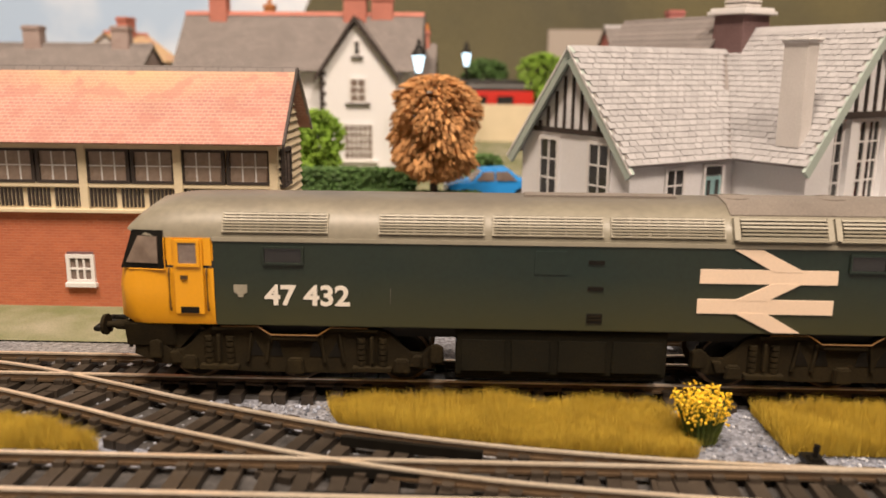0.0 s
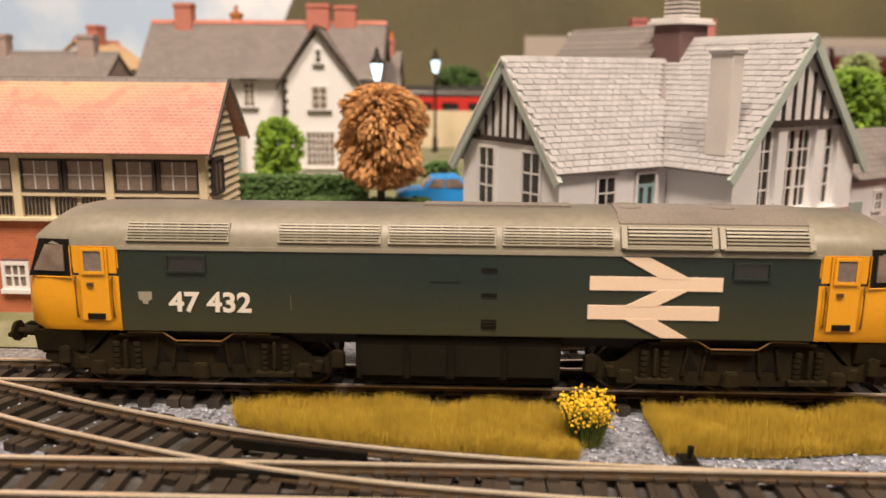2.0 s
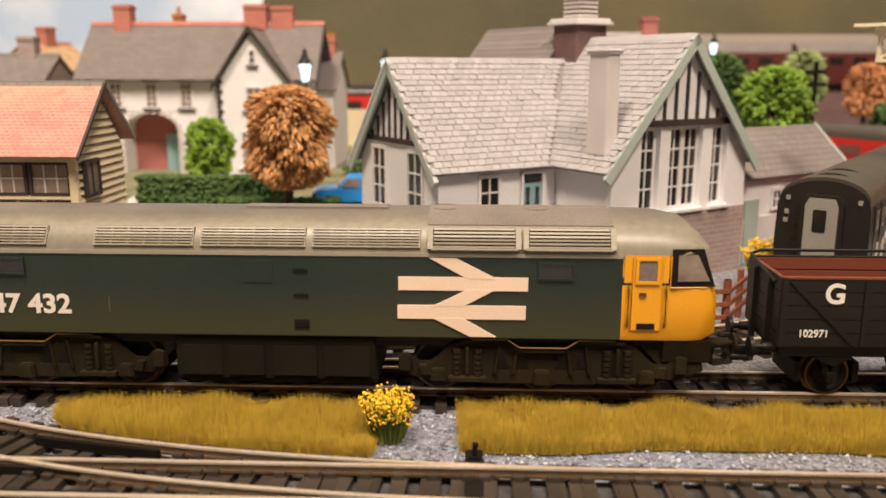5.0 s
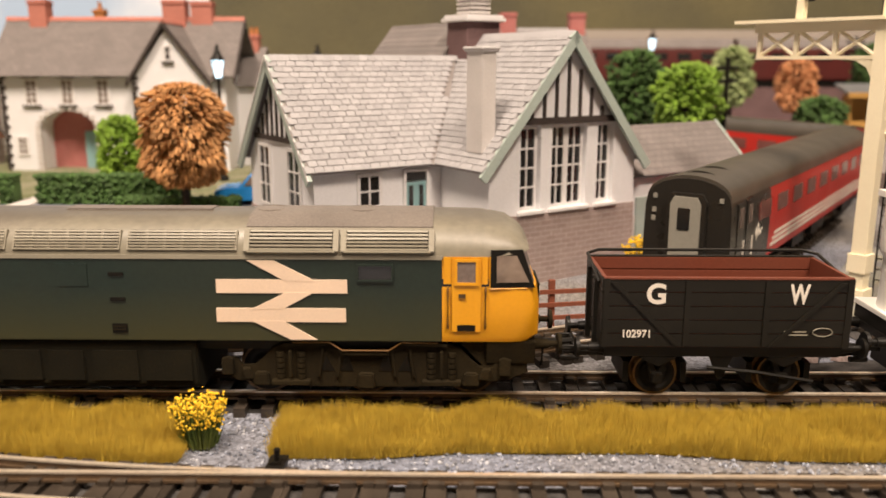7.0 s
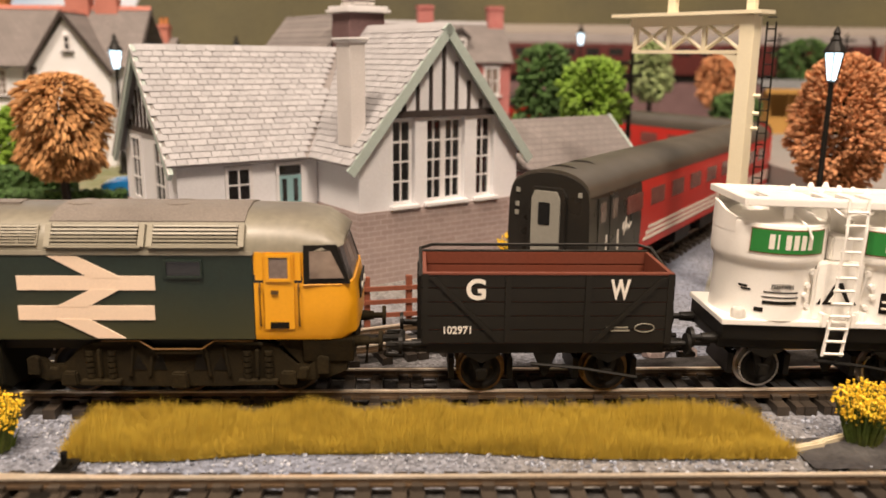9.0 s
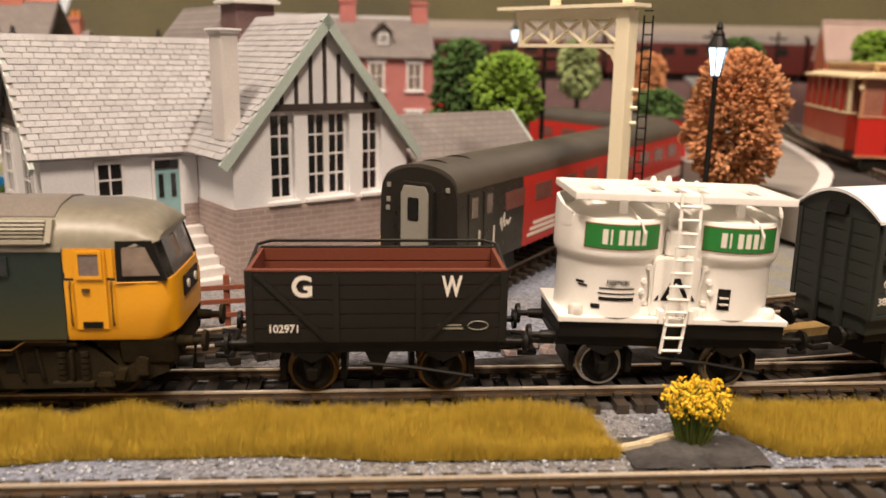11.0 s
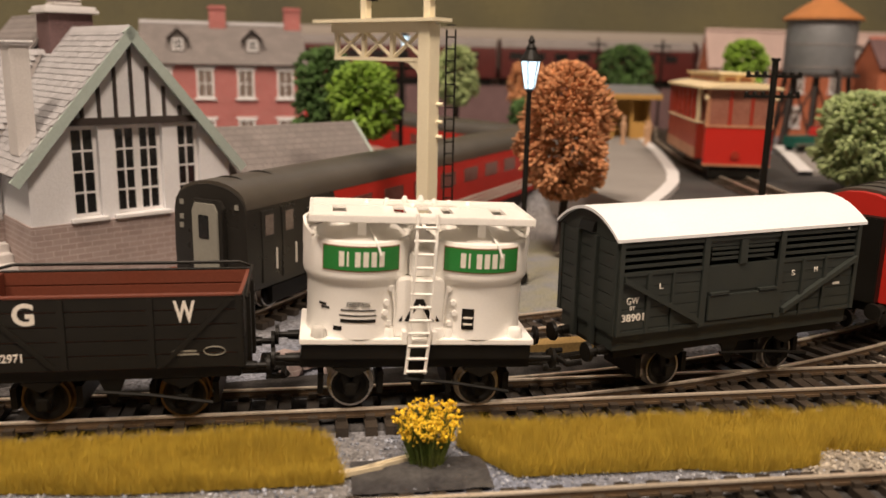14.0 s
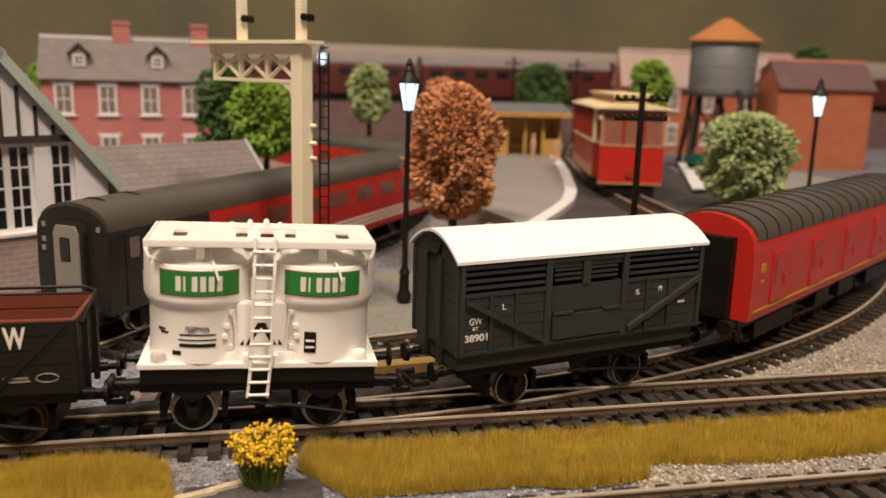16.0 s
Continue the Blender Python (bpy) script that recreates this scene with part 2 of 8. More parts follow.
M = dict(
    blue=mat("rail_blue_paint", (0.012, 0.025, 0.0205), 0.46, vary=0.22, fine=900, broad=25, bump=0.01, other=(0.035, 0.038, 0.022)),
    yellow=mat("warning_yellow_paint", (0.78, 0.36, 0.012), 0.35, vary=0.05, fine=1200, broad=40, bump=0.0, other=(0.6, 0.26, 0.015)),
    roofgrey=mat("weathered_grey_roof", (0.228, 0.211, 0.159), 0.42, vary=0.20, fine=500, broad=28, bump=0.01, other=(0.17, 0.15, 0.12)),
    roofdark=mat("sooty_roof", (0.20, 0.175, 0.15), 0.6, vary=0.4, fine=2000, broad=30, bump=0.05, other=(0.10, 0.085, 0.075)),
    grille=mat("pale_grille_metal", (0.33, 0.305, 0.235), 0.45, vary=0.2, fine=2500, broad=60, bump=0.03),
    soot=mat("sooty_olive_tank", (0.0065, 0.0058, 0.0028), 0.85, vary=0.5, fine=1800, broad=70, bump=0.1, other=(0.013, 0.011, 0.005), gloss=0.2),
    under=mat("dusty_dark_underframe", (0.014, 0.0105, 0.005), 0.9, vary=0.5, fine=1800, broad=90, bump=0.15, other=(0.028, 0.020, 0.008), gloss=0.15),
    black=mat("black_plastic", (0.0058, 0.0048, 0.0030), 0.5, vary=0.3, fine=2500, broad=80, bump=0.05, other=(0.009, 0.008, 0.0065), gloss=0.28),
    wagonblack=mat("black_brown_wagon_paint", (0.0098, 0.0086, 0.0056), 0.48, vary=0.4, fine=2500, broad=60, bump=0.05, other=(0.014, 0.012, 0.009), gloss=0.35),
    bauxite=mat("brown_red_wagon_inside", (0.165, 0.043, 0.022), 0.55, vary=0.25, fine=2000, broad=50, bump=0.08, other=(0.15, 0.045, 0.025)),
    white=mat("white_transfer", (0.80, 0.75, 0.66), 0.5, vary=0.08, fine=3000, broad=100, bump=0.0),
    peach=mat("faded_pinkish_white_transfer", (0.86, 0.68, 0.52), 0.5, vary=0.1, fine=3000, broad=70, bump=0.0),
    cream=mat("ivory_white_plastic", (0.93, 0.91, 0.86), 0.32, vary=0.06, fine=2500, broad=50, bump=0.02, other=(0.84, 0.78, 0.66)),
    yellowed=mat("yellowed_cream_plastic", (0.92, 0.84, 0.62), 0.4, vary=0.10, fine=2500, broad=60, bump=0.03, other=(0.82, 0.70, 0.46)),
    green=mat("sign_green", (0.02, 0.20, 0.035), 0.4, vary=0.08, bump=0.0),
    vangrey=mat("dark_blue_grey_van_paint", (0.031, 0.036, 0.031), 0.45, vary=0.2, fine=2500, broad=60, bump=0.04),
    vanroof=mat("white_van_roof", (0.90, 0.91, 0.92), 0.5, vary=0.08, fine=2000, broad=40, bump=0.03),
    steel=mat("tyre_steel", (0.55, 0.52, 0.48), 0.3, metal=0.9, vary=0.2, fine=2500, broad=300, bump=0.02),
    brass=mat("worn_brass_tyre", (0.24, 0.165, 0.085), 0.4, metal=1.0, vary=0.3, bump=0.02),
    railhead=mat("rail_head_steel", (0.93, 0.82, 0.67), 0.34, metal=0.6, vary=0.25, fine=1200, broad=60, bump=0.02, other=(0.58, 0.45, 0.31)),
    railside=mat("rusty_rail_side", (0.15, 0.100, 0.058), 0.5, metal=0.3, vary=0.4, fine=1500, broad=100, bump=0.1, other=(0.08, 0.052, 0.032)),
    sleeper=mat("black_brown_sleeper", (0.031, 0.024, 0.018), 0.45, vary=0.4, fine=1500, broad=120, bump=0.15, other=(0.062, 0.048, 0.035), random_tint=0.25),
    grilleback=mat("dull_grille_backing", (0.11, 0.097, 0.07), 0.6, vary=0.3, fine=2500, broad=40, bump=0.02),
    # the shadow on the grab rails is put into this brown
    grab=mat("brown_shadowed_grab_rail", (0.16, 0.075, 0.012), 0.5, vary=0.2, bump=0.0),
    glass=glazing("cab_glass", (0.62, 0.6, 0.56)),
    darkglass=mat("dark_window", (0.018, 0.018, 0.018), 0.12, vary=0.2, bump=0.0, gloss=0.8),
    smoked=mat("smoky_window", (0.17, 0.13, 0.11), 0.15, vary=0.3, broad=130, bump=0.0, other=(0.30, 0.25, 0.22)),
)

# ---------- ground ----------
def ground_height(x, y):
    """Trackside is flat; the town behind stands on slightly raised board."""
    k = min(1.0, max(0.0, (y - 0.405 - 0.10 * max(0.0, min(1.0, (x - 0.12) / 0.2))) / 0.05))
    return 0.017 * k * k * (3 - 2 * k)


def ballast_material():
    m = mat("grey_granite_ballast", (0.20, 0.225, 0.29), 0.9, vary=0.4, fine=1400, broad=9, bump=0.5, other=(0.22, 0.19, 0.14))
    t = m.node_tree
    n, l = t.nodes, t.links
    b = n["Principled BSDF"]
    src = b.inputs["Base Color"].links[0].from_socket
    vor, mul, co = n.new("ShaderNodeTexVoronoi"), n.new("ShaderNodeMixRGB"), n.new("ShaderNodeTexCoord")
    vor.inputs["Scale"].default_value = 900
    l.new(co.outputs["Object"], vor.inputs["Vector"])
    bw, mr = n.new("ShaderNodeRGBToBW"), n.new("ShaderNodeMapRange")
    l.new(vor.outputs["Color"], bw.inputs[0])
    l.new(bw.outputs[0], mr.inputs["Value"])
    mr.inputs["To Min"].default_value, mr.inputs["To Max"].default_value = 0.45, 1.5
    mul.blend_type = "MULTIPLY"
    mul.inputs["Fac"].default_value = 1.0
    l.new(src, mul.inputs[1])
    l.new(mr.outputs["Result"], mul.inputs[2])
    l.new(mul.outputs[0], b.inputs["Base Color"])
    bp = n.new("ShaderNodeBump")
    bp.inputs["Strength"].default_value, bp.inputs["Distance"].default_value = 0.8, 0.0008
    l.new(vor.outputs["Distance"], bp.inputs["Height"])
    l.new(bp.outputs["Normal"], b.inputs["Normal"])
    return m


M["ballast"] = ballast_material()


def weathered(m, stain, z0, z1, most, ragged):
    """Soot or road dust that thins out between two heights, with a ragged edge."""
    t = m.node_tree
    n, l = t.nodes, t.links
    b = n["Principled BSDF"]
    src = b.inputs["Base Color"].links[0].from_socket
    co, sep, tex, add, rng, mix = n.new("ShaderNodeTexCoord"), n.new("ShaderNodeSeparateXYZ"), n.new("ShaderNodeTexNoise"), n.new("ShaderNodeMath"), n.new("ShaderNodeMapRange"), n.new("ShaderNodeMixRGB")
    l.new(co.outputs["Object"], sep.inputs[0])
    l.new(co.outputs["Object"], tex.inputs["Vector"])
    tex.inputs["Scale"].default_value, tex.inputs["Detail"].default_value = 55, 6
    add.operation = "MULTIPLY_ADD"
    l.new(tex.outputs["Fac"], add.inputs[0])
    add.inputs[1].default_value = ragged
    l.new(sep.outputs[2], add.inputs[2])
    rng.inputs["From Min"].default_value, rng.inputs["From Max"].default_value, rng.inputs["To Max"].default_value = z0 + ragged / 2, z1 + ragged / 2, most
    l.new(add.outputs[0], rng.inputs["Value"])
    l.new(rng.outputs["Result"], mix.inputs["Fac"])
    l.new(src, mix.inputs[1])
    mix.inputs[2].default_value = (*stain, 1)
    l.new(mix.outputs[0], b.inputs["Base Color"])


weathered(M["blue"], (0.048, 0.047, 0.016), 0.0390, 0.0235, 0.80, 0.007)
weathered(M["roofgrey"], (0.085, 0.074, 0.062), 0.0545, 0.0580, 0.9, 0.003)
# dark ballast; the shade under trains and between sleepers is in its colour
M["bed"] = mat("dark_shaded_ballast", (0.012, 0.0105, 0.009), 0.9, vary=0.6, fine=1300, broad=160, bump=0.6, other=(0.085, 0.080, 0.078))
M["turfmat"] = mat("green_scatter_turf", (0.13, 0.15, 0.055), 0.95, vary=0.5, fine=1600, broad=45, bump=0.6, other=(0.30, 0.28, 0.20))
M["road"] = mat("grey_card_road", (0.30, 0.28, 0.26), 0.85, vary=0.2, fine=1800, broad=20, bump=0.1)


def sheet(x0, x1, y0, y1, nx, ny, h):
    g = G()
    v = [(x0 + (x1 - x0) * i / nx, y0 + (y1 - y0) * j / ny) for j in range(ny + 1) for i in range(nx + 1)]
    return g.add([(x, y, h(x, y)) for x, y in v], [(j * (nx + 1) + i, j * (nx + 1) + i + 1, (j + 1) * (nx + 1) + i + 1, (j + 1) * (nx + 1) + i) for j in range(ny) for i in range(nx)])


ground = part("ground", sheet(-1.2, 1.8, -0.3, 1.32, 120, 150, ground_height), M["ballast"], smooth=True)
tagged(ground, "grey granite ballast scattered over a flat baseboard", "ground", kind="structure")

# turf behind the running line, a thin layer on the board
turf = part("turf", sheet(-1.0, -0.02, 0.262, 0.42, 40, 12, lambda x, y: ground_height(x, y) + 0.0006), M["turfmat"], smooth=True)
tagged(turf, "patchy green scatter turf beside the signal box", "turf", kind="structure")


# ---------- track ----------
MAIN_Y, FRONT_Y, RAIL_TOP, GAUGE = 0.229, 0.1635, 0.0055, 0.00825
CURVE_X, CURVE_R = 0.264, 0.462


def line(points, step=0.004):
    """Even steps along a polyline."""
    out, pts = [], [Vector((*p, 0)) for p in points]
    for a, b in zip(pts, pts[1:]):
        n = max(1, round((b - a).length / step))
        out += [a.lerp(b, i / n) for i in range(n)]
    return out + [pts[-1]]


def sides(path):
    out = []
    for i, p in enumerate(path):
        d = (path[min(i + 1, len(path) - 1)] - path[max(i - 1, 0)]).normalized()
        out.append((p, d, Vector((-d.y, d.x, 0))))
    return out


SLEEPER = mesh_of("sleeper", G().box(-0.0017, 0.0017, -0.0152, 0.0152, 0, 0.0027).box(-0.0013, 0.0013, -0.0108, -0.0060, 0.0026, 0.0040)
                  .box(-0.0013, 0.0013, 0.0060, 0.0108, 0.0026, 0.0040), M["sleeper"])


def track(label, points, drop=0.0, group="running lines"):
    th = thing("railway_track", pose(0, 0, -drop), label, "railway track", group)
    rows = sides(line(points))
    for side in (1, -1):
        def loop(w, z0, z1):
            return [[(p + n * (side * GAUGE + s))[:2] + (z,) for s, z in ((-w, z0), (w, z0), (w, z1), (-w, z1))] for p, d, n in rows]
        rail = part("rail", G().skin(loop(0.00042, 0.0036, 0.0052)).skin(loop(0.001, 0.0030, 0.0037)), M["railside"], th, "rusty nickel rail")
        part("rail_head", G().skin(loop(0.00062, 0.0050, RAIL_TOP)), M["railhead"], rail, "rubbed bright running surface")
    # thin dark strip that paints the shade between the sleepers
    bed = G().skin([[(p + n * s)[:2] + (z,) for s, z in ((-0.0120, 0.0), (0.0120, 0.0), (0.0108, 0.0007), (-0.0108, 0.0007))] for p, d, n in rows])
    part("ballast_bed", bed, M["bed"], th, "dark ballast between the sleepers with shade in its colour")
    gap, walked = 0.0072, 0.0
    last = rows[0][0]
    for p, d, n in rows:
        walked += (p - last).length
        last = p
        if walked >= gap:
            walked -= gap
            part("sleeper", SLEEPER, None, th, at=pose(p.x, p.y, 0, 0, 0, math.degrees(math.atan2(d.y, d.x)) + random.uniform(-0.7, 0.7)))
    return th


def arc(x, y, r, a0, a1, n=40):
    return [(x + r * math.sin(a0 + (a1 - a0) * i / n), y + r - r * math.cos(a0 + (a1 - a0) * i / n)) for i in range(n + 1)]


track("straight track with black sleepers under the goods train", [(-0.42, MAIN_Y), (0.16, MAIN_Y), (0.27, MAIN_Y + 0.0008), (0.40, MAIN_Y + 0.0024), (0.80, MAIN_Y + 0.0060)])
track("straight track with brown rails along the baseboard front", [(-0.42, FRONT_Y), (0.80, FRONT_Y)])
def eased(points, n=8):
    """A smooth curve through a few points of the plan."""
    p = [Vector(q) for q in points]
    out = []
    for k in range(len(p) - 1):
        a, b, c, d = p[max(k - 1, 0)], p[k], p[k + 1], p[min(k + 2, len(p) - 1)]
        for i in range(n):
            s = i / n
            out.append(tuple(0.5 * (2 * b + (c - a) * s + (2 * a - 5 * b + 4 * c - d) * s * s + (3 * b - a - 3 * c + d) * s ** 3)))
    return out + [tuple(p[-1])]


cross = eased([(0.145, 0.1636), (0.105, 0.1640), (0.074, 0.1652), (0.047, 0.1671), (0.0075, 0.1722), (-0.0305, 0.1808), (-0.0735, 0.1955), (-0.1005, 0.2068), (-0.135, 0.2200), (-0.175, 0.2275), (-0.215, 0.2290)])
turnout = track("curving crossover track joining the two lines", cross, 0.0002)


def check_rail(points):
    rows = sides(line(points))
    part("check_rail", G().skin([[(p + n * s)[:2] + (z,) for s, z in ((-0.0007, 0.0026), (0.0007, 0.0026), (0.0007, 0.0050), (-0.0007, 0.0050))] for p, d, n in rows]), M["black"], turnout, "black plastic check rail")


check_rail([(-0.030, 0.1850), (-0.012, 0.1812), (0.004, 0.1784)])
check_rail([(-0.031, 0.1692), (-0.020, 0.1690), (-0.010, 0.1672)])
check_rail([(-0.034, 0.1576), (-0.016, 0.1574), (0.002, 0.1578)])
track("siding track curving off behind the goods train", [(0.270, 0.284), (0.330, 0.296), (0.395, 0.314), (0.455, 0.342), (0.520, 0.385)], 0.0003, "back tracks")
track("curved siding track swinging away behind the straight line", arc(CURVE_X, MAIN_Y + 0.0012, CURVE_R, 0.0, 1.5, 90), 0.0002)


# ---------- the train ----------
def wheelset(parent, x, r=0.0062, tyre="steel", half=0.0088):
    """One axle with two spoked-looking wheels; the tread is a turned metal tyre."""
    for s in (-1, 1):
        n, prof = 28, ((0.0, 0.0008), (0.26, 0.0008), (0.27, 0.0001), (0.30, -0.0004), (0.62, -0.0005), (0.76, -0.0001), (0.92, 0.0), (0.92, -0.0026), (0.0, -0.0026))
        loops = [[(x + q * r * math.cos(2 * math.pi * i / n), s * (half + dy), RAIL_TOP + r + q * r * math.sin(2 * math.pi * i / n)) for q, dy in prof[1:-1]] for i in range(n)]
        w = part("wheel", G().skin(loops + [loops[0]], caps=False), M["black"], parent)
        rim = G()
        n = 32
        for ra, rb, y0, y1 in ((r * 0.91, r, half - 0.0024, half + 0.0001), (r * 0.84, r + 0.0007, half - 0.0031, half - 0.0024)):
            loops = [[(x + q * math.cos(2 * math.pi * i / n), s * yy, RAIL_TOP + r + q * math.sin(2 * math.pi * i / n)) for q, yy in ((ra, y0), (rb, y0), (rb, y1), (ra, y1))] for i in range(n)]
            rim.skin(loops + [loops[0]], caps=False)
        part("tyre", rim, M[tyre], w, "bright turned metal tyre", smooth=True)
    part("axle", G().cyl((x, -half, RAIL_TOP + r), (x, half, RAIL_TOP + r), 0.0009, n=10), M["steel"], parent)


def buffers(parent, x, z, s, mat_key="black", spread=0.0115):
    for y in (-spread, spread):
        b = part("buffer", G().cyl((x, y, z), (x + s * 0.004, y, z), 0.0016, 0.0013, n=14).cyl((x + s * 0.004, y, z), (x + s * 0.0068, y, z), 0.0009, n=12), M[mat_key], parent)
        part("buffer_head", G().cyl((x + s * 0.0066, y, z), (x + s * 0.0076, y, z), 0.0030, 0.0028, n=20), M[mat_key], b)


def coupling(parent, x, z, s):
    g = G().box(min(x, x + s * 0.009), max(x, x + s * 0.009), -0.0016, 0.0016, z - 0.0006, z + 0.0006)
    g.tube([(x + s * 0.008, -0.0055, z), (x + s * 0.0125, -0.0055, z), (x + s * 0.0125, 0.0055, z), (x + s * 0.008, 0.0055, z)], 0.0009, 8)
    g.tube([(x + s * 0.005, 0, z), (x + s * 0.012, 0, z + 0.0004), (x + s * 0.0135, 0, z - 0.0022)], 0.0010, 8)
    part("coupling", g, M["black"], parent, "tension-lock coupling hook")


def diesel_locomotive():
    X = 0.0268
    th = thing("diesel_locomotive", pose(X, MAIN_Y, 0), "weathered blue diesel locomotive with yellow cabs and grey roof", "locomotive")
    W, Z0, Z1 = 0.0172, 0.0235, 0.0468
    L, E = 0.0945, 0.1213
    half = [(-W, Z1), (-W + 0.0003, Z1 + 0.0022), (-W + 0.0016, Z1 + 0.0048), (-W + 0.0042, Z1 + 0.0076), (-0.008, Z1 + 0.0098), (0, Z1 + 0.0108)]
    top = half + [(-y, z) for y, z in half[-2::-1]]
    body = part("body", G().prism([(-W, Z0), (-W, Z1), (W, Z1), (W, Z0)], -L, L), M["blue"], th, "dusty rail-blue body side", bevel=0.0003)

    def arch(x, k, dz, w=1.0):
        return [(x, y * w, Z1 + dz + (z - Z1) * k) for y, z in top]
    loops = [arch(-E + 0.0035, 0.16, 0.0022, 0.86), arch(-E + 0.0052, 0.42, 0.0016, 0.93), arch(-E + 0.009, 0.74, 0.0010, 0.975), arch(-E + 0.016, 0.93, 0.0004), arch(-L + 0.004, 1, 0)]
    loops += [arch(-L + 0.004 + (2 * L - 0.008) * i / 20, 1, 0) for i in range(1, 20)]
    loops += [[(-x, y, z) for x, y, z in lp] for lp in loops[4::-1]]
    roof = part("roof", G().skin(loops), M["roofgrey"], th, "weathered pale grey roof with sooty streaks", smooth=True)
    part("cantrail", G().box(-L, L, -W - 0.0003, -W, Z1 - 0.0002, Z1 + 0.0009).box(-L, L, W, W + 0.0003, Z1 - 0.0002, Z1 + 0.0009), M["grille"], roof)

    # roof side grilles: slats set on the slope
    def slope(x, k, lift=0.0):
        """k runs from the gutter (0) up the shoulder (1)."""
        y = [-W + 0.0001, -W + 0.0009, -W + 0.0030]
        z = [Z1 + 0.0018, Z1 + 0.0046, Z1 + 0.0072]
        i, f = (0, k * 2) if k < 0.5 else (1, k * 2 - 1)
        return Vector((x, y[i] + (y[i + 1] - y[i]) * f - lift * 0.93, z[i] + (z[i + 1] - z[i]) * f + lift * 0.37))

    def strip(g, x0, x1, k0, k1, lift):
        a = [slope(x0, k0, -0.0006), slope(x1, k0, -0.0006), slope(x1, k1, -0.0006), slope(x0, k1, -0.0006)]
        b = [slope(x0, k0, lift), slope(x1, k0, lift), slope(x1, k1, lift), slope(x0, k1, lift)]
        g.add(a + b, [(3, 2, 1, 0), (4, 5, 6, 7), (0, 1, 5, 4), (1, 2, 6, 5), (2, 3, 7, 6), (3, 0, 4, 7)])
    for x0, x1 in ((-0.0915, -0.0640), (-0.0501, -0.0230), (-0.0204, 0.0079), (0.0104, 0.0393)):
        back = G()
        strip(back, x0, x1, 0.06, 0.98, 0.0001)
        gr = part("roof_grille", back, M["grilleback"], roof, "slatted roof-side grille")
        for i in range(7):
            g = G()
            strip(g, x0, x1, 0.06 + 0.135 * i, 0.06 + 0.135 * i + 0.075, 0.0005)
            part("slat", g, M["grille"], gr)
        g = G()
        n = 6
        for i in range(n + 1):
            xx = x0 + (x1 - x0) * i / n
            strip(g, xx - 0.0003, xx + 0.0003, 0.06, 0.96, 0.0005)
        part("grille_mullion", g, M["grille"], gr)
    for x0, x1 in ((0.0425, 0.0660), (0.0684, 0.0915)):
        back = G()
        strip(back, x0, x1, 0.02, 1.0, 0.0004)
        gr = part("roof_grille", back, M["grilleback"], roof, "raised radiator grille with broad slats")
        for i in range(6):
            g = G()
            strip(g, x0 + 0.0008, x1 - 0.0008, 0.05 + 0.165 * i, 0.05 + 0.165 * i + 0.085, 0.0012)
            part("slat", g, M["grille"], gr)
        g = G()
        strip(g, x0 - 0.0009, x0 + 0.0006, 0.0, 1.0, 0.0012)
        strip(g, x1 - 0.0006, x1 + 0.0009, 0.0, 1.0, 0.0012)
        strip(g, x0, x1, -0.06, 0.03, 0.0014)
        part("grille_frame", g, M["grille"], gr)
    for x0, x1 in ((-0.012, 0.030),):
        part("roof_panel", G().box(x0, x1, -0.0032, 0.0032, Z1 + 0.0085, Z1 + 0.01092), M["roofdark"], roof, "sooty exhaust panel", bevel=0.0004)
    mid = [(y, z) for y, z in top if abs(y) < 0.0135]
    part("roof_panel", G().prism([(y, z + 0.00035) for y, z in mid] + [(y, z - 0.0006) for y, z in reversed(mid)], 0.0415, 0.0920), M["roofdark"], roof, "sooty radiator roof section", smooth=True)
    for x in (0.046, 0.072):
        part("radiator_fan", G().lathe([(0.0046, Z1 + 0.0080), (0.0046, Z1 + 0.01080), (0.0042, Z1 + 0.01095), (0.0038, Z1 + 0.0100)], 28, (x, 0)), M["roofdark"], roof, "round sooty fan ring", smooth=True)

    # cabs
    for s in (-1, 1):
        plan = [(L, W), (E - 0.0065, W), (E - 0.0026, W - 0.0006), (E - 0.0006, W - 0.0026), (E, W - 0.0065)]
        ring = [(x, -y) for x, y in plan] + [(x, y) for x, y in reversed(plan)]

        def lev(z, back=0.0, inset=0.0):
            return [(s * (x - back * (x - L) / (E - L)), y * (1 - inset), z) for x, y in ring]
        cab = part("cab", G().skin([lev(Z0, 0.0022, 0.03), lev(Z0 + 0.0018), lev(Z0 + 0.0105), lev(Z0 + 0.0156, 0.0009, 0.006)]), M["yellow"], th, "bright yellow warning-panel cab", smooth=True)
        # screen band leans back to the roof
        part("screen_band", G().skin([lev(Z0 + 0.0156, 0.0014, 0.010), lev(Z1 + 0.0024, 0.0046, 0.045)]), M["darkglass"], cab, "black window surround")
        d0, d1 = sorted((s * L, s * (L + 0.0127)))
        part("door_post", G().box(d0, d1, -W - 0.0001, W + 0.0001, Z0 + 0.0160, Z1 + 0.0010), M["yellow"], cab, bevel=0.0004)
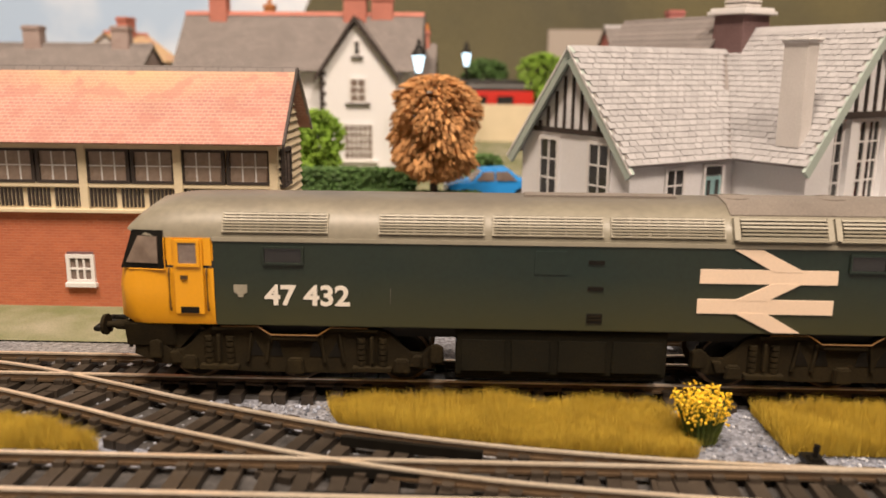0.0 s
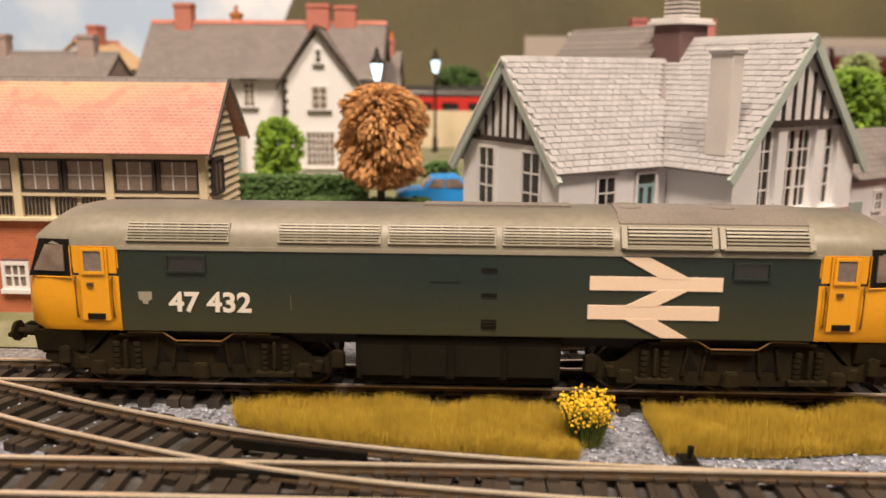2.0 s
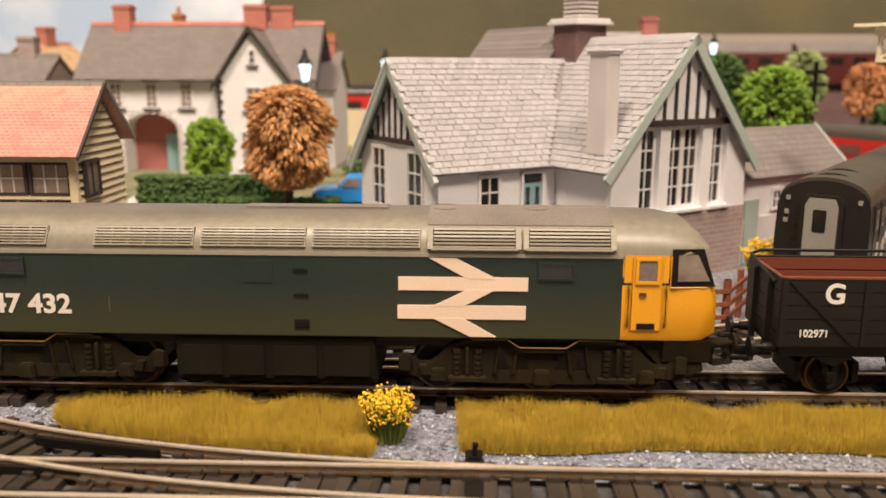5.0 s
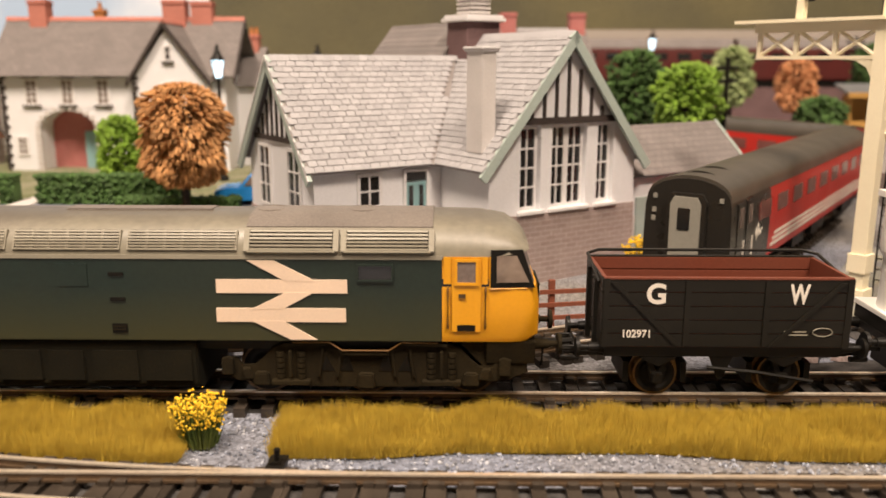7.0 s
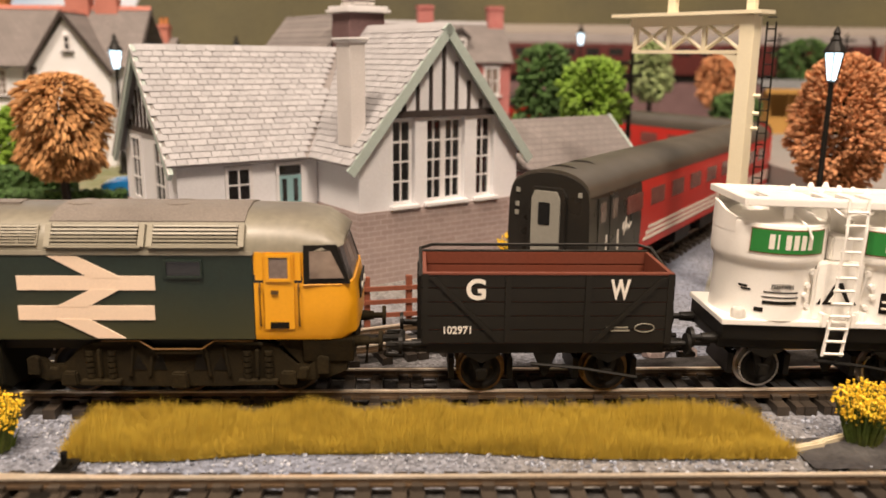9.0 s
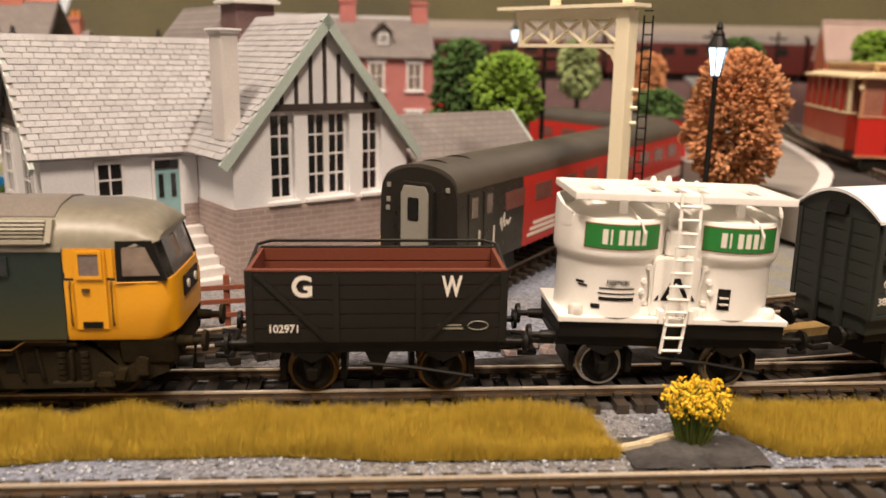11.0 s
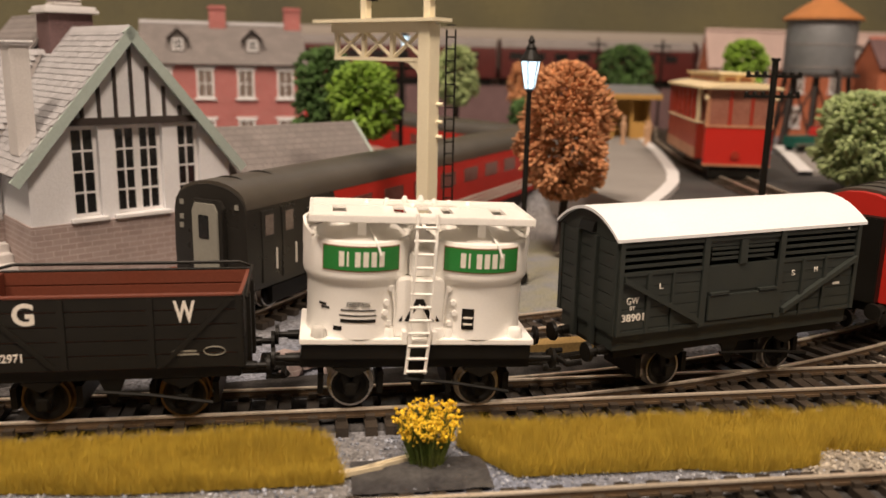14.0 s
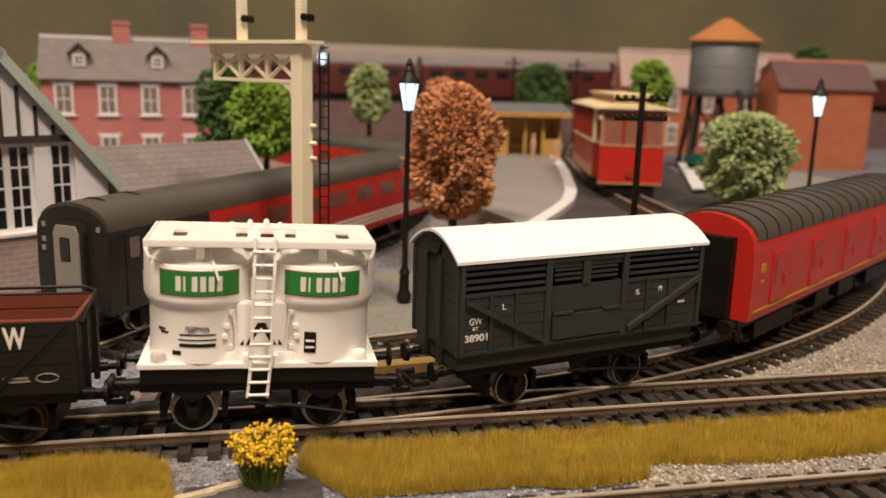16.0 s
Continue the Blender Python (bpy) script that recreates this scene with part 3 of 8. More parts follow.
        for f in (-1, 1):
            yy = f * (W + 0.0002)
            # slanted pale side window with a white edge
            q0, q1, q2, q3 = L + 0.0140, E - 0.0028, E - 0.0062, L + 0.0140
            zb, zt = Z0 + 0.0164, Z1 + 0.0014
            for grow, off, key, nm in ((0.0010, 0.0004, "black", "window_surround"), (-0.0006, 0.0008, "sidepane", "window_pane")):
                pts = [(q0 - grow, zb - grow), (q1 + grow, zb - grow), (q2 + grow, zt + grow), (q3 - grow, zt + grow)]
                lean = [(-0.0002 if z < Z0 + 0.02 else -0.0007) - (0.0009 if x > L + 0.018 else 0.0) for x, z in pts]
                g = G().add([(s * x, yy + f * (off + l), z) for (x, z), l in zip(pts, lean)] + [(s * x, f * (W - 0.0018), z) for (x, z) in pts],
                            [(0, 1, 2, 3), (7, 6, 5, 4), (0, 1, 5, 4), (1, 2, 6, 5), (2, 3, 7, 6), (3, 0, 4, 7)])
                part(nm, g, M[key], cab, "cab side window with a pale painted reflection" if key == "sidepane" else "")
            part("window_edge", G().tube([(s * (q0 - 0.0012), yy + f * 0.0001, zt - 0.0008), (s * (q0 - 0.0012), yy + f * 0.0002, zb - 0.0012), (s * (E - 0.004), yy - f * 0.0006, zb - 0.0012)], 0.00022, 6), M["yellow"], cab)
            # door: window frame, pane, sill, grabs and footstep
            a, b = sorted((s * (L + 0.0033), s * (L + 0.0098)))
            door = part("cab_door", G().box(a - 0.0008, b + 0.0008, min(yy, yy + f * 0.0003), max(yy, yy + f * 0.0003), Z0 + 0.0030, Z1 + 0.0004), M["yellow"], cab, "yellow cab door", bevel=0.0002)
            wf = G()
            for bx in ((a, b, Z1 - 0.0006, Z1 + 0.0002), (a, b, Z0 + 0.0162, Z0 + 0.0170), (a, a + 0.0008, Z0 + 0.0170, Z1 - 0.0006), (b - 0.0008, b, Z0 + 0.0170, Z1 - 0.0006)):
                wf.box(bx[0], bx[1], min(yy, yy + f * 0.0008), max(yy, yy + f * 0.0008), bx[2], bx[3])
            part("window_frame", wf, M["yellow"], door)
            part("door_window", G().box(a + 0.0006, b - 0.0006, min(yy, yy + f * 0.0005), max(yy, yy + f * 0.0005), Z0 + 0.0168, Z1 - 0.0004), M["smoked"], door, "brown-tinted door window")
            # raised black plate in place of the shade inside the footstep recess
            part("footstep", G().box(a + 0.0008, b - 0.0008, min(yy, yy + f * 0.0005), max(yy, yy + f * 0.0005), Z0 + 0.0034, Z0 + 0.0051), M["black"], door, "dark plate painting the shade of a footstep recess")
            part("door_handle", G().box(a + 0.0012, a + 0.0030, min(yy, yy + f * 0.0008), max(yy, yy + f * 0.0008), Z0 + 0.0128, Z0 + 0.0138), M["brass"], door)
            for gx in (L + 0.0016, L + 0.0117):
                part("grab_rail", G().tube([(s * gx, yy + f * 0.0002, Z0 + 0.0040), (s * gx, yy + f * 0.0006, Z0 + 0.0050), (s * gx, yy + f * 0.0006, Z0 + 0.0146), (s * gx, yy + f * 0.0002, Z0 + 0.0156)], 0.00032, 6), M["grab"], cab)
        # windscreen panes on the front
        for y0, y1 in ((-0.0118, -0.0008), (0.0008, 0.0118)):
            def fr(z, y):
                k = (z - Z0 - 0.0168) / (Z1 + 0.0024 - Z0 - 0.0168)
                return (s * (E - 0.0012 - 0.0030 * k - max(0, abs(y) - 0.0085) * 0.55), y * (1 - 0.03 * k), z)
            pts = [fr(Z0 + 0.0182, y0), fr(Z0 + 0.0182, y1), fr(Z1 + 0.0010, y1), fr(Z1 + 0.0010, y0)]
            part("windscreen", G().add(pts + [(x - s * 0.0012, y, z) for x, y, z in pts], [(0, 1, 2, 3), (7, 6, 5, 4), (0, 1, 5, 4), (1, 2, 6, 5), (2, 3, 7, 6), (3, 0, 4, 7)]), M["smoked"], cab, "pale smoky windscreen")
        part("headcode_panel", G().box(min(s * E, s * (E + 0.0004)), max(s * E, s * (E + 0.0004)), -0.0075, 0.0075, Z0 + 0.0088, Z0 + 0.0142), M["black"], cab, "black headcode panel")
        for y in (-0.004, 0.004):
            part("marker_light", G().cyl((s * (E + 0.0003), y, Z0 + 0.0115), (s * (E + 0.0008), y, Z0 + 0.0115), 0.0012, n=14), M["white"], cab)
        # buffer beam and gear
        beam = part("buffer_beam", G().prism([(-0.0150, 0.0165), (-0.0165, Z0), (0.0165, Z0), (0.0150, 0.0165)], s * (L + 0.012), s * (E - 0.0012)), M["under"], th, "dusty black buffer beam", bevel=0.0003)
        buffers(beam, s * (E - 0.0012), Z0 - 0.0022, s, "under")
        coupling(beam, s * (E - 0.001), 0.0180, s)
        part("valance", G().prism([(s * (L + 0.012), 0.0150), (s * (L + 0.004), Z0), (s * (E - 0.004), Z0), (s * (E - 0.003), 0.0140), (s * (E - 0.010), 0.0112)], -0.0145, 0.0145, "y"), M["under"], beam)
        part("air_pipe", G().tube([(s * (E - 0.001), -0.006, 0.020), (s * (E + 0.002), -0.006, 0.0185), (s * (E + 0.0016), -0.006, 0.013)], 0.0006, 7), M["black"], beam)

    # body fittings
    def plate(name, x0, x1, z0, z1, key, lift=0.0002, label="", parent=body, bevel=0.0):
        return part(name, G().box(x0, x1, -W - lift, -W + 0.0005, z0, z1), M[key], parent, label, bevel=bevel)
    for x0, x1, key in ((-0.0812, -0.0703, "darkglass"), (0.0716, 0.0814, "darkglass")):
        fr = G()
        for bx in ((x0, x1, 0.0405, 0.0410), (x0, x1, 0.0449, 0.0454), (x0, x0 + 0.0005, 0.0410, 0.0449), (x1 - 0.0005, x1, 0.0410, 0.0449)):
            fr.box(bx[0], bx[1], -W - 0.0006, -W + 0.0004, bx[2], bx[3])
        w = part("body_window", fr, M["blue"], body, "small rectangular engine-room window")
        plate("window_pane", x0 + 0.0005, x1 - 0.0005, 0.0410, 0.0449, key, 0.0001, parent=w)
    for z0, z1 in ((0.0418, 0.0428), (0.0348, 0.0358), (0.0258, 0.0284)):
        plate("side_grille", 0.0046, 0.0087, z0, z1, "black", 0.0003, "small black side vent")
    for z in (0.0266, 0.0275):
        plate("vent_slat", 0.0049, 0.0084, z, z + 0.0003, "under", 0.0005)
    plate("hatch_panel", -0.0095, -0.0010, 0.0388, 0.0452, "blue", 0.0002, bevel=0.0001)
    shield = G().prism([(-0.0892, 0.0348), (-0.0856, 0.0348), (-0.0856, 0.0327), (-0.0867, 0.0322), (-0.0867, 0.0314), (-0.0881, 0.0314), (-0.0881, 0.0322), (-0.0892, 0.0327)], -W - 0.0002, -W + 0.0003, "y")
    part("depot_plaque", shield, M["grille"], body, "small grey shield-shaped plaque")
    letters("47 432", 0.0076, M["white"], body, pose(-0.0696, -W - 0.0001, 0.0318, 90), "running_number", "off-white painted running number", bold=0.0002, width=0.0228)
    # double arrow
    ax, dz = 0.0513, 0.0001
    arrow = G()
    for poly in ([(-0.0177, 0.0410), (0.0177, 0.0410), (0.0177, 0.0372), (-0.0177, 0.0372)],
                 [(-0.0180, 0.0330), (0.0172, 0.0330), (0.0172, 0.0291), (-0.0180, 0.0291)],
                 [(-0.0092, 0.0463), (-0.0020, 0.0463), (0.0088, 0.0408), (0.0088, 0.0405), (0.0012, 0.0405)],
                 [(0.0012, 0.0375), (0.0088, 0.0375), (0.0000, 0.0327), (-0.0084, 0.0327)],
                 [(-0.0084, 0.0294), (0.0000, 0.0294), (0.0092, 0.0241), (0.0020, 0.0241)]):
        arrow.prism([(ax + x, z) for x, z in poly], -W - 0.0002 - dz, -W + 0.0002, "y")
        dz += 0.00003
    part("double_arrow", arrow, M["peach"], body, "large pale peach double-arrow emblem")
    part("paint_scratch", G().box(-0.0474, -0.04728, -W - 0.0001, -W, 0.0300, 0.0345), M["roofdark"], body)

    # underframe
    part("underframe", G().box(-L, L, -0.0135, 0.0135, 0.0200, Z0), M["black"], th)
    tank = part("fuel_tank", G().prism([(-0.0155, 0.0100), (-0.0160, 0.0230), (0.0160, 0.0230), (0.0155, 0.0100), (0.0120, 0.0078), (-0.0120, 0.0078)], -0.0300, 0.0268), M["soot"], th, "sooty dark fuel and battery box", bevel=0.0004)
    for x0, x1 in ((-0.0285, -0.0165), (-0.0150, -0.0045), (-0.0025, 0.0105), (0.0120, 0.0255)):
        part("box_lid", G().box(x0, x1, -0.0162, -0.0154, 0.0112, 0.0205), M["soot"], tank, bevel=0.0003)
    for c in (-0.0735, 0.0735):
        bog = part("bogie", G().box(c - 0.036, c + 0.036, -0.0078, 0.0078, 0.0120, 0.0190), M["black"], th, "weathered cast bogie")
        top_edge = [(0.0, 0.0204), (0.0062, 0.0204), (0.0098, 0.0227), (0.0225, 0.0223), (0.0262, 0.0208), (0.0290, 0.0176), (0.0312, 0.0158), (0.0345, 0.0156), (0.0362, 0.0176), (0.0402, 0.0174), (0.0404, 0.0132)]
        low_edge = [(0.0362, 0.0112), (0.0235, 0.0100), (0.0130, 0.0094)]
        right = top_edge[1:] + low_edge
        out = [(-x, z) for x, z in right[::-1]] + right
        for f in (-1, 1):
            y0, y1 = sorted((f * 0.0132, f * 0.0150))
            fr = part("side_frame", G().prism([(c + x, z) for x, z in out], y0, y1, "y"), M["under"], bog, "dusty brown bogie side frame", bevel=0.0003)

            def slabby(name, poly, o0, o1, key="under", bevel=0.0002):
                e0, e1 = sorted((f * o0, f * o1))
                return part(name, G().prism([(c + x, z) for x, z in poly], e0, e1, "y"), M[key], fr, bevel=bevel)
            for s in (-1, 1):
                # black plates paint the shade of triangular openings either side of the pivot
                slabby("frame_opening", [(s * 0.0036, 0.0143), (s * 0.0072, 0.0143), (s * 0.0060, 0.0186), (s * 0.0046, 0.0182)], 0.0149, 0.01515, "black", 0.0)
                slabby("frame_opening", [(s * 0.0088, 0.0143), (s * 0.0126, 0.0143), (s * 0.0112, 0.0188)], 0.0149, 0.01515, "black", 0.0)
                slabby("frame_rib", [(s * 0.0076, 0.0125), (s * 0.0085, 0.0125), (s * 0.0075, 0.0205), (s * 0.0066, 0.0205)], 0.0148, 0.0158)
                slabby("frame_rib", [(s * 0.0128, 0.0125), (s * 0.0137, 0.0125), (s * 0.0124, 0.0212), (s * 0.0116, 0.0212)], 0.0148, 0.0158)
                slabby("top_flange", [(s * 0.0098, 0.0220), (s * 0.0225, 0.0216), (s * 0.0226, 0.0226), (s * 0.0096, 0.0230)], 0.0146, 0.0164)
                slabby("brake_block", [(s * 0.0310, 0.0122), (s * 0.0338, 0.0122), (s * 0.0345, 0.0152), (s * 0.0322, 0.0152)], 0.0148, 0.0166)
                slabby("end_bracket", [(s * 0.0368, 0.0134), (s * 0.0400, 0.0134), (s * 0.0400, 0.0180), (s * 0.0380, 0.0186), (s * 0.0368, 0.0180)], 0.0148, 0.0164)
                slabby("axle_box", [(s * 0.0266, 0.0104), (s * 0.0314, 0.0104), (s * 0.0308, 0.0142), (s * 0.0272, 0.0142)], 0.0148, 0.0170, bevel=0.0004)
                for sx in (0.0180, 0.0238):
                    sp = G()
                    for k in range(5):
                        sp.cyl((c + s * sx, f * 0.0151, 0.0122 + k * 0.0016), (c + s * sx, f * 0.0151, 0.0134 + k * 0.0016), 0.0012, n=10)
                    part("spring", sp, M["under"], fr)
                slabby("spring_plank", [(s * 0.0155, 0.0106), (s * 0.0262, 0.0106), (s * 0.0262, 0.0119), (s * 0.0155, 0.0119)], 0.0148, 0.0172)
                slabby("damper", [(s * 0.0204, 0.0128), (s * 0.0214, 0.0128), (s * 0.0214, 0.0205), (s * 0.0204, 0.0205)], 0.0148, 0.0168)
            slabby("axle_box", [(-0.0024, 0.0096), (0.0024, 0.0096), (0.0020, 0.0140), (-0.0020, 0.0140)], 0.0148, 0.0170, bevel=0.0004)
            slabby("bolster", [(-0.0064, 0.0192), (0.0064, 0.0192), (0.0058, 0.0206), (-0.0058, 0.0206)], 0.0146, 0.0166)
            part("brake_pipe", G().tube([(c - 0.020, f * 0.0164, 0.0229), (c - 0.0100, f * 0.0166, 0.0231), (c - 0.0064, f * 0.0168, 0.0208), (c + 0.0064, f * 0.0168, 0.0208), (c + 0.0100, f * 0.0166, 0.0231), (c + 0.020, f * 0.0164, 0.0229)], 0.00024, 6), M["grab"], fr, "dull brown brake pipe")
        for ax_ in (-0.0290, 0.0, 0.0290):
            wheelset(bog, c + ax_, 0.0074, "railside")
    return th


def wagon_chassis(th, half, base, w=0.0118, r=0.0062, tyre="brass", key="wagonblack"):
    """Four-wheel chassis: sole bars, axle guards, brake gear, buffers and couplings."""
    for f in (-1, 1):
        y0, y1 = sorted((f * (w - 0.0018), f * w))
        bar = part("sole_bar", G().box(-half, half, y0, y1, 0.0178, 0.0212), M[key], th, bevel=0.0002)
        for x in (-base, base):
            e0, e1 = sorted((f * 0.0098, f * 0.0112))
            part("axle_guard", G().prism([(x - 0.0036, 0.0185), (x - 0.0014, 0.0098), (x + 0.0014, 0.0098), (x + 0.0036, 0.0185), (x + 0.0027, 0.0185), (x, 0.0130), (x - 0.0027, 0.0185)], e0, e1, "y").box(x - 0.0014, x + 0.0014, min(f * 0.0105, f * 0.0126), max(f * 0.0105, f * 0.0126), 0.0100, 0.0130), M["black"], bar, bevel=0.0002)
            part("leaf_spring", G().prism([(x - 0.0050, 0.0174), (x - 0.0042, 0.0178), (x + 0.0042, 0.0178), (x + 0.0050, 0.0174), (x, 0.0150)], min(f * 0.0109, f * 0.0122), max(f * 0.0109, f * 0.0122), "y"), M["black"], bar)
        part("brake_lever", G().tube([(-0.004, f * 0.0126, 0.0150), (base * 0.55, f * 0.0130, 0.0138), (base + 0.008, f * 0.0132, 0.0112)], 0.0005, 6), M["black"], bar)
        part("vee_hanger", G().prism([(-0.0034, 0.0180), (-0.0006, 0.0112), (0.0006, 0.0112), (0.0034, 0.0180)], min(f * 0.0112, f * 0.0118), max(f * 0.0112, f * 0.0118), "y"), M["black"], bar)
    part("floor_pan", G().box(-half, half, -w + 0.0018, w - 0.0018, 0.0186, 0.0208), M["black"], th)
    for x in (-base, base):
        wheelset(th, x, r, tyre)
        part("brake_shoe", G().box(x - 0.0090, x - 0.0074, -0.0085, 0.0085, 0.0090, 0.0150).box(x + 0.0074, x + 0.0090, -0.0085, 0.0085, 0.0090, 0.0150), M["black"], th)
    for s in (-1, 1):
        buffers(th, s * half, 0.0198, s, "black", 0.0098)
        coupling(th, s * (half - 0.002), 0.0150, s)


def open_wagon(x):
    th = thing("open_wagon", pose(x, MAIN_Y, 0), "black open plank wagon with bare red-brown inside", "wagon", "goods wagons")
    H0, H1, A, B = 0.0212, 0.0408, 0.0338, 0.0138
    wagon_chassis(th, A - 0.001, 0.0175, 0.0120)
    part("floor", G().box(-A + 0.001, A - 0.001, -B + 0.001, B - 0.001, H0, H0 + 0.0012), M["bauxite"], th)
    rows = 5
    step = (H1 - H0) / rows
    for f in (-1, 1):
        y0, y1 = sorted((f * (B - 0.0011), f * B))
        side = part("side_wall", G().box(-A, A, min(f * (B - 0.0012), f * (B - 0.0004)), max(f * (B - 0.0012), f * (B - 0.0004)), H0, H1 - 0.0002), M["bauxite"], th, "red-brown planked lining")
        for i in range(rows):
            part("plank", G().box(-A, A, min(f * (B - 0.0005), f * B), max(f * (B - 0.0005), f * B), H0 + i * step + 0.00015, H0 + (i + 1) * step - 0.0001), M["wagonblack"], side, bevel=0.00012)
            part("plank", G().box(-A + 0.001, A - 0.001, min(f * (B - 0.0015), f * (B - 0.0011)), max(f * (B - 0.0015), f * (B - 0.0011)), H0 + i * step + 0.0002, H0 + (i + 1) * step - 0.0001), M["bauxite"], side, bevel=0.00012)
        o = f * (B + 0.0005)
        o0, o1 = sorted((f * B, o))
        for gx in (-0.0108, 0.0108):
            part("door_strap", G().box(gx - 0.0009, gx + 0.0009, o0, o1, H0 + 0.0004, H1 - 0.0006), M["wagonblack"], side, bevel=0.0001)
        for sx in (-1, 1):
            part("diagonal_brace", G().prism([(sx * 0.0320, H1 - 0.001), (sx * 0.0302, H1 - 0.001), (sx * 0.0118, H0 + 0.0004), (sx * 0.0136, H0 + 0.0004)], o0, o1, "y"), M["wagonblack"], side)
            part("corner_plate", G().box(min(sx * A, sx * (A - 0.0016)), max(sx * A, sx * (A - 0.0016)), o0, f * (B + 0.0003) if f > 0 else o1, H0, H1) if f > 0 else G().box(min(sx * A, sx * (A - 0.0016)), max(sx * A, sx * (A - 0.0016)), -B - 0.0003, -B, H0, H1), M["wagonblack"], side)
        part("top_rail", G().box(-A, A, min(f * (B - 0.0013), f * (B + 0.0002)), max(f * (B - 0.0013), f * (B + 0.0002)), H1 - 0.0002, H1 + 0.0003), M["wagonblack"] if f > 0 else M["bauxite"], side)
    for s in (-1, 1):
        end = part("end_wall", G().box(min(s * A, s * (A - 0.0010)), max(s * A, s * (A - 0.0010)), -B + 0.0013, B - 0.0013, H0, H1), M["bauxite"], th)
        for i in range(rows):
            part("plank", G().box(min(s * (A - 0.0002), s * (A + 0.0004)), max(s * (A - 0.0002), s * (A + 0.0004)), -B, B, H0 + i * step + 0.0001, H0 + (i + 1) * step - 0.0001), M["wagonblack"], end, bevel=0.0001)
        for y in (-0.006, 0.006):
            part("end_post", G().box(min(s * A, s * (A + 0.0015)), max(s * A, s * (A + 0.0015)), y - 0.0010, y + 0.0010, 0.0178, H1 - 0.0015), M["wagonblack"], end, bevel=0.0002)
    # hoop of the tarpaulin rail lying on the far edge
    part("sheet_rail", G().tube([(-A - 0.0006, -B + 0.004, H1 - 0.002), (-A - 0.0006, B - 0.002, H1 + 0.0012), (-A + 0.003, B + 0.0004, H1 + 0.0018), (A - 0.003, B + 0.0004, H1 + 0.0018), (A + 0.0006, B - 0.002, H1 + 0.0012), (A + 0.0006, -B + 0.004, H1 - 0.002)], 0.0005, 7), M["wagonblack"], th, "thin bar along the wagon rim")
    y = -B - 0.0001
    letters("G", 0.0078, M["white"], th, pose(-0.0195, y, 0.0362, 90), "lettering", "white painted initial", bold=0.0002, width=0.0052)
    letters("W", 0.0078, M["white"], th, pose(0.0194, y, 0.0362, 90), "lettering", "white painted initial", bold=0.0002, width=0.0054)
    letters("102971", 0.0030, M["white"], th, pose(-0.0244, y, 0.0250, 90), "running_number", "small white running number", bold=0.00005, width=0.0074)
    part("makers_script", G().box(0.0155, 0.0225, y - 0.0001, y, 0.0248, 0.0252).box(0.0160, 0.0220, y - 0.0001, y, 0.0257, 0.0261), M["grille"], th, "faint unreadable white script")
    part("makers_oval", G().tube([(0.0265 + 0.0027 * math.cos(k * math.pi / 8), y - 0.0001, 0.0258 + 0.0012 * math.sin(k * math.pi / 8)) for k in range(17)], 0.00013, 5), M["grille"], th)
    return th


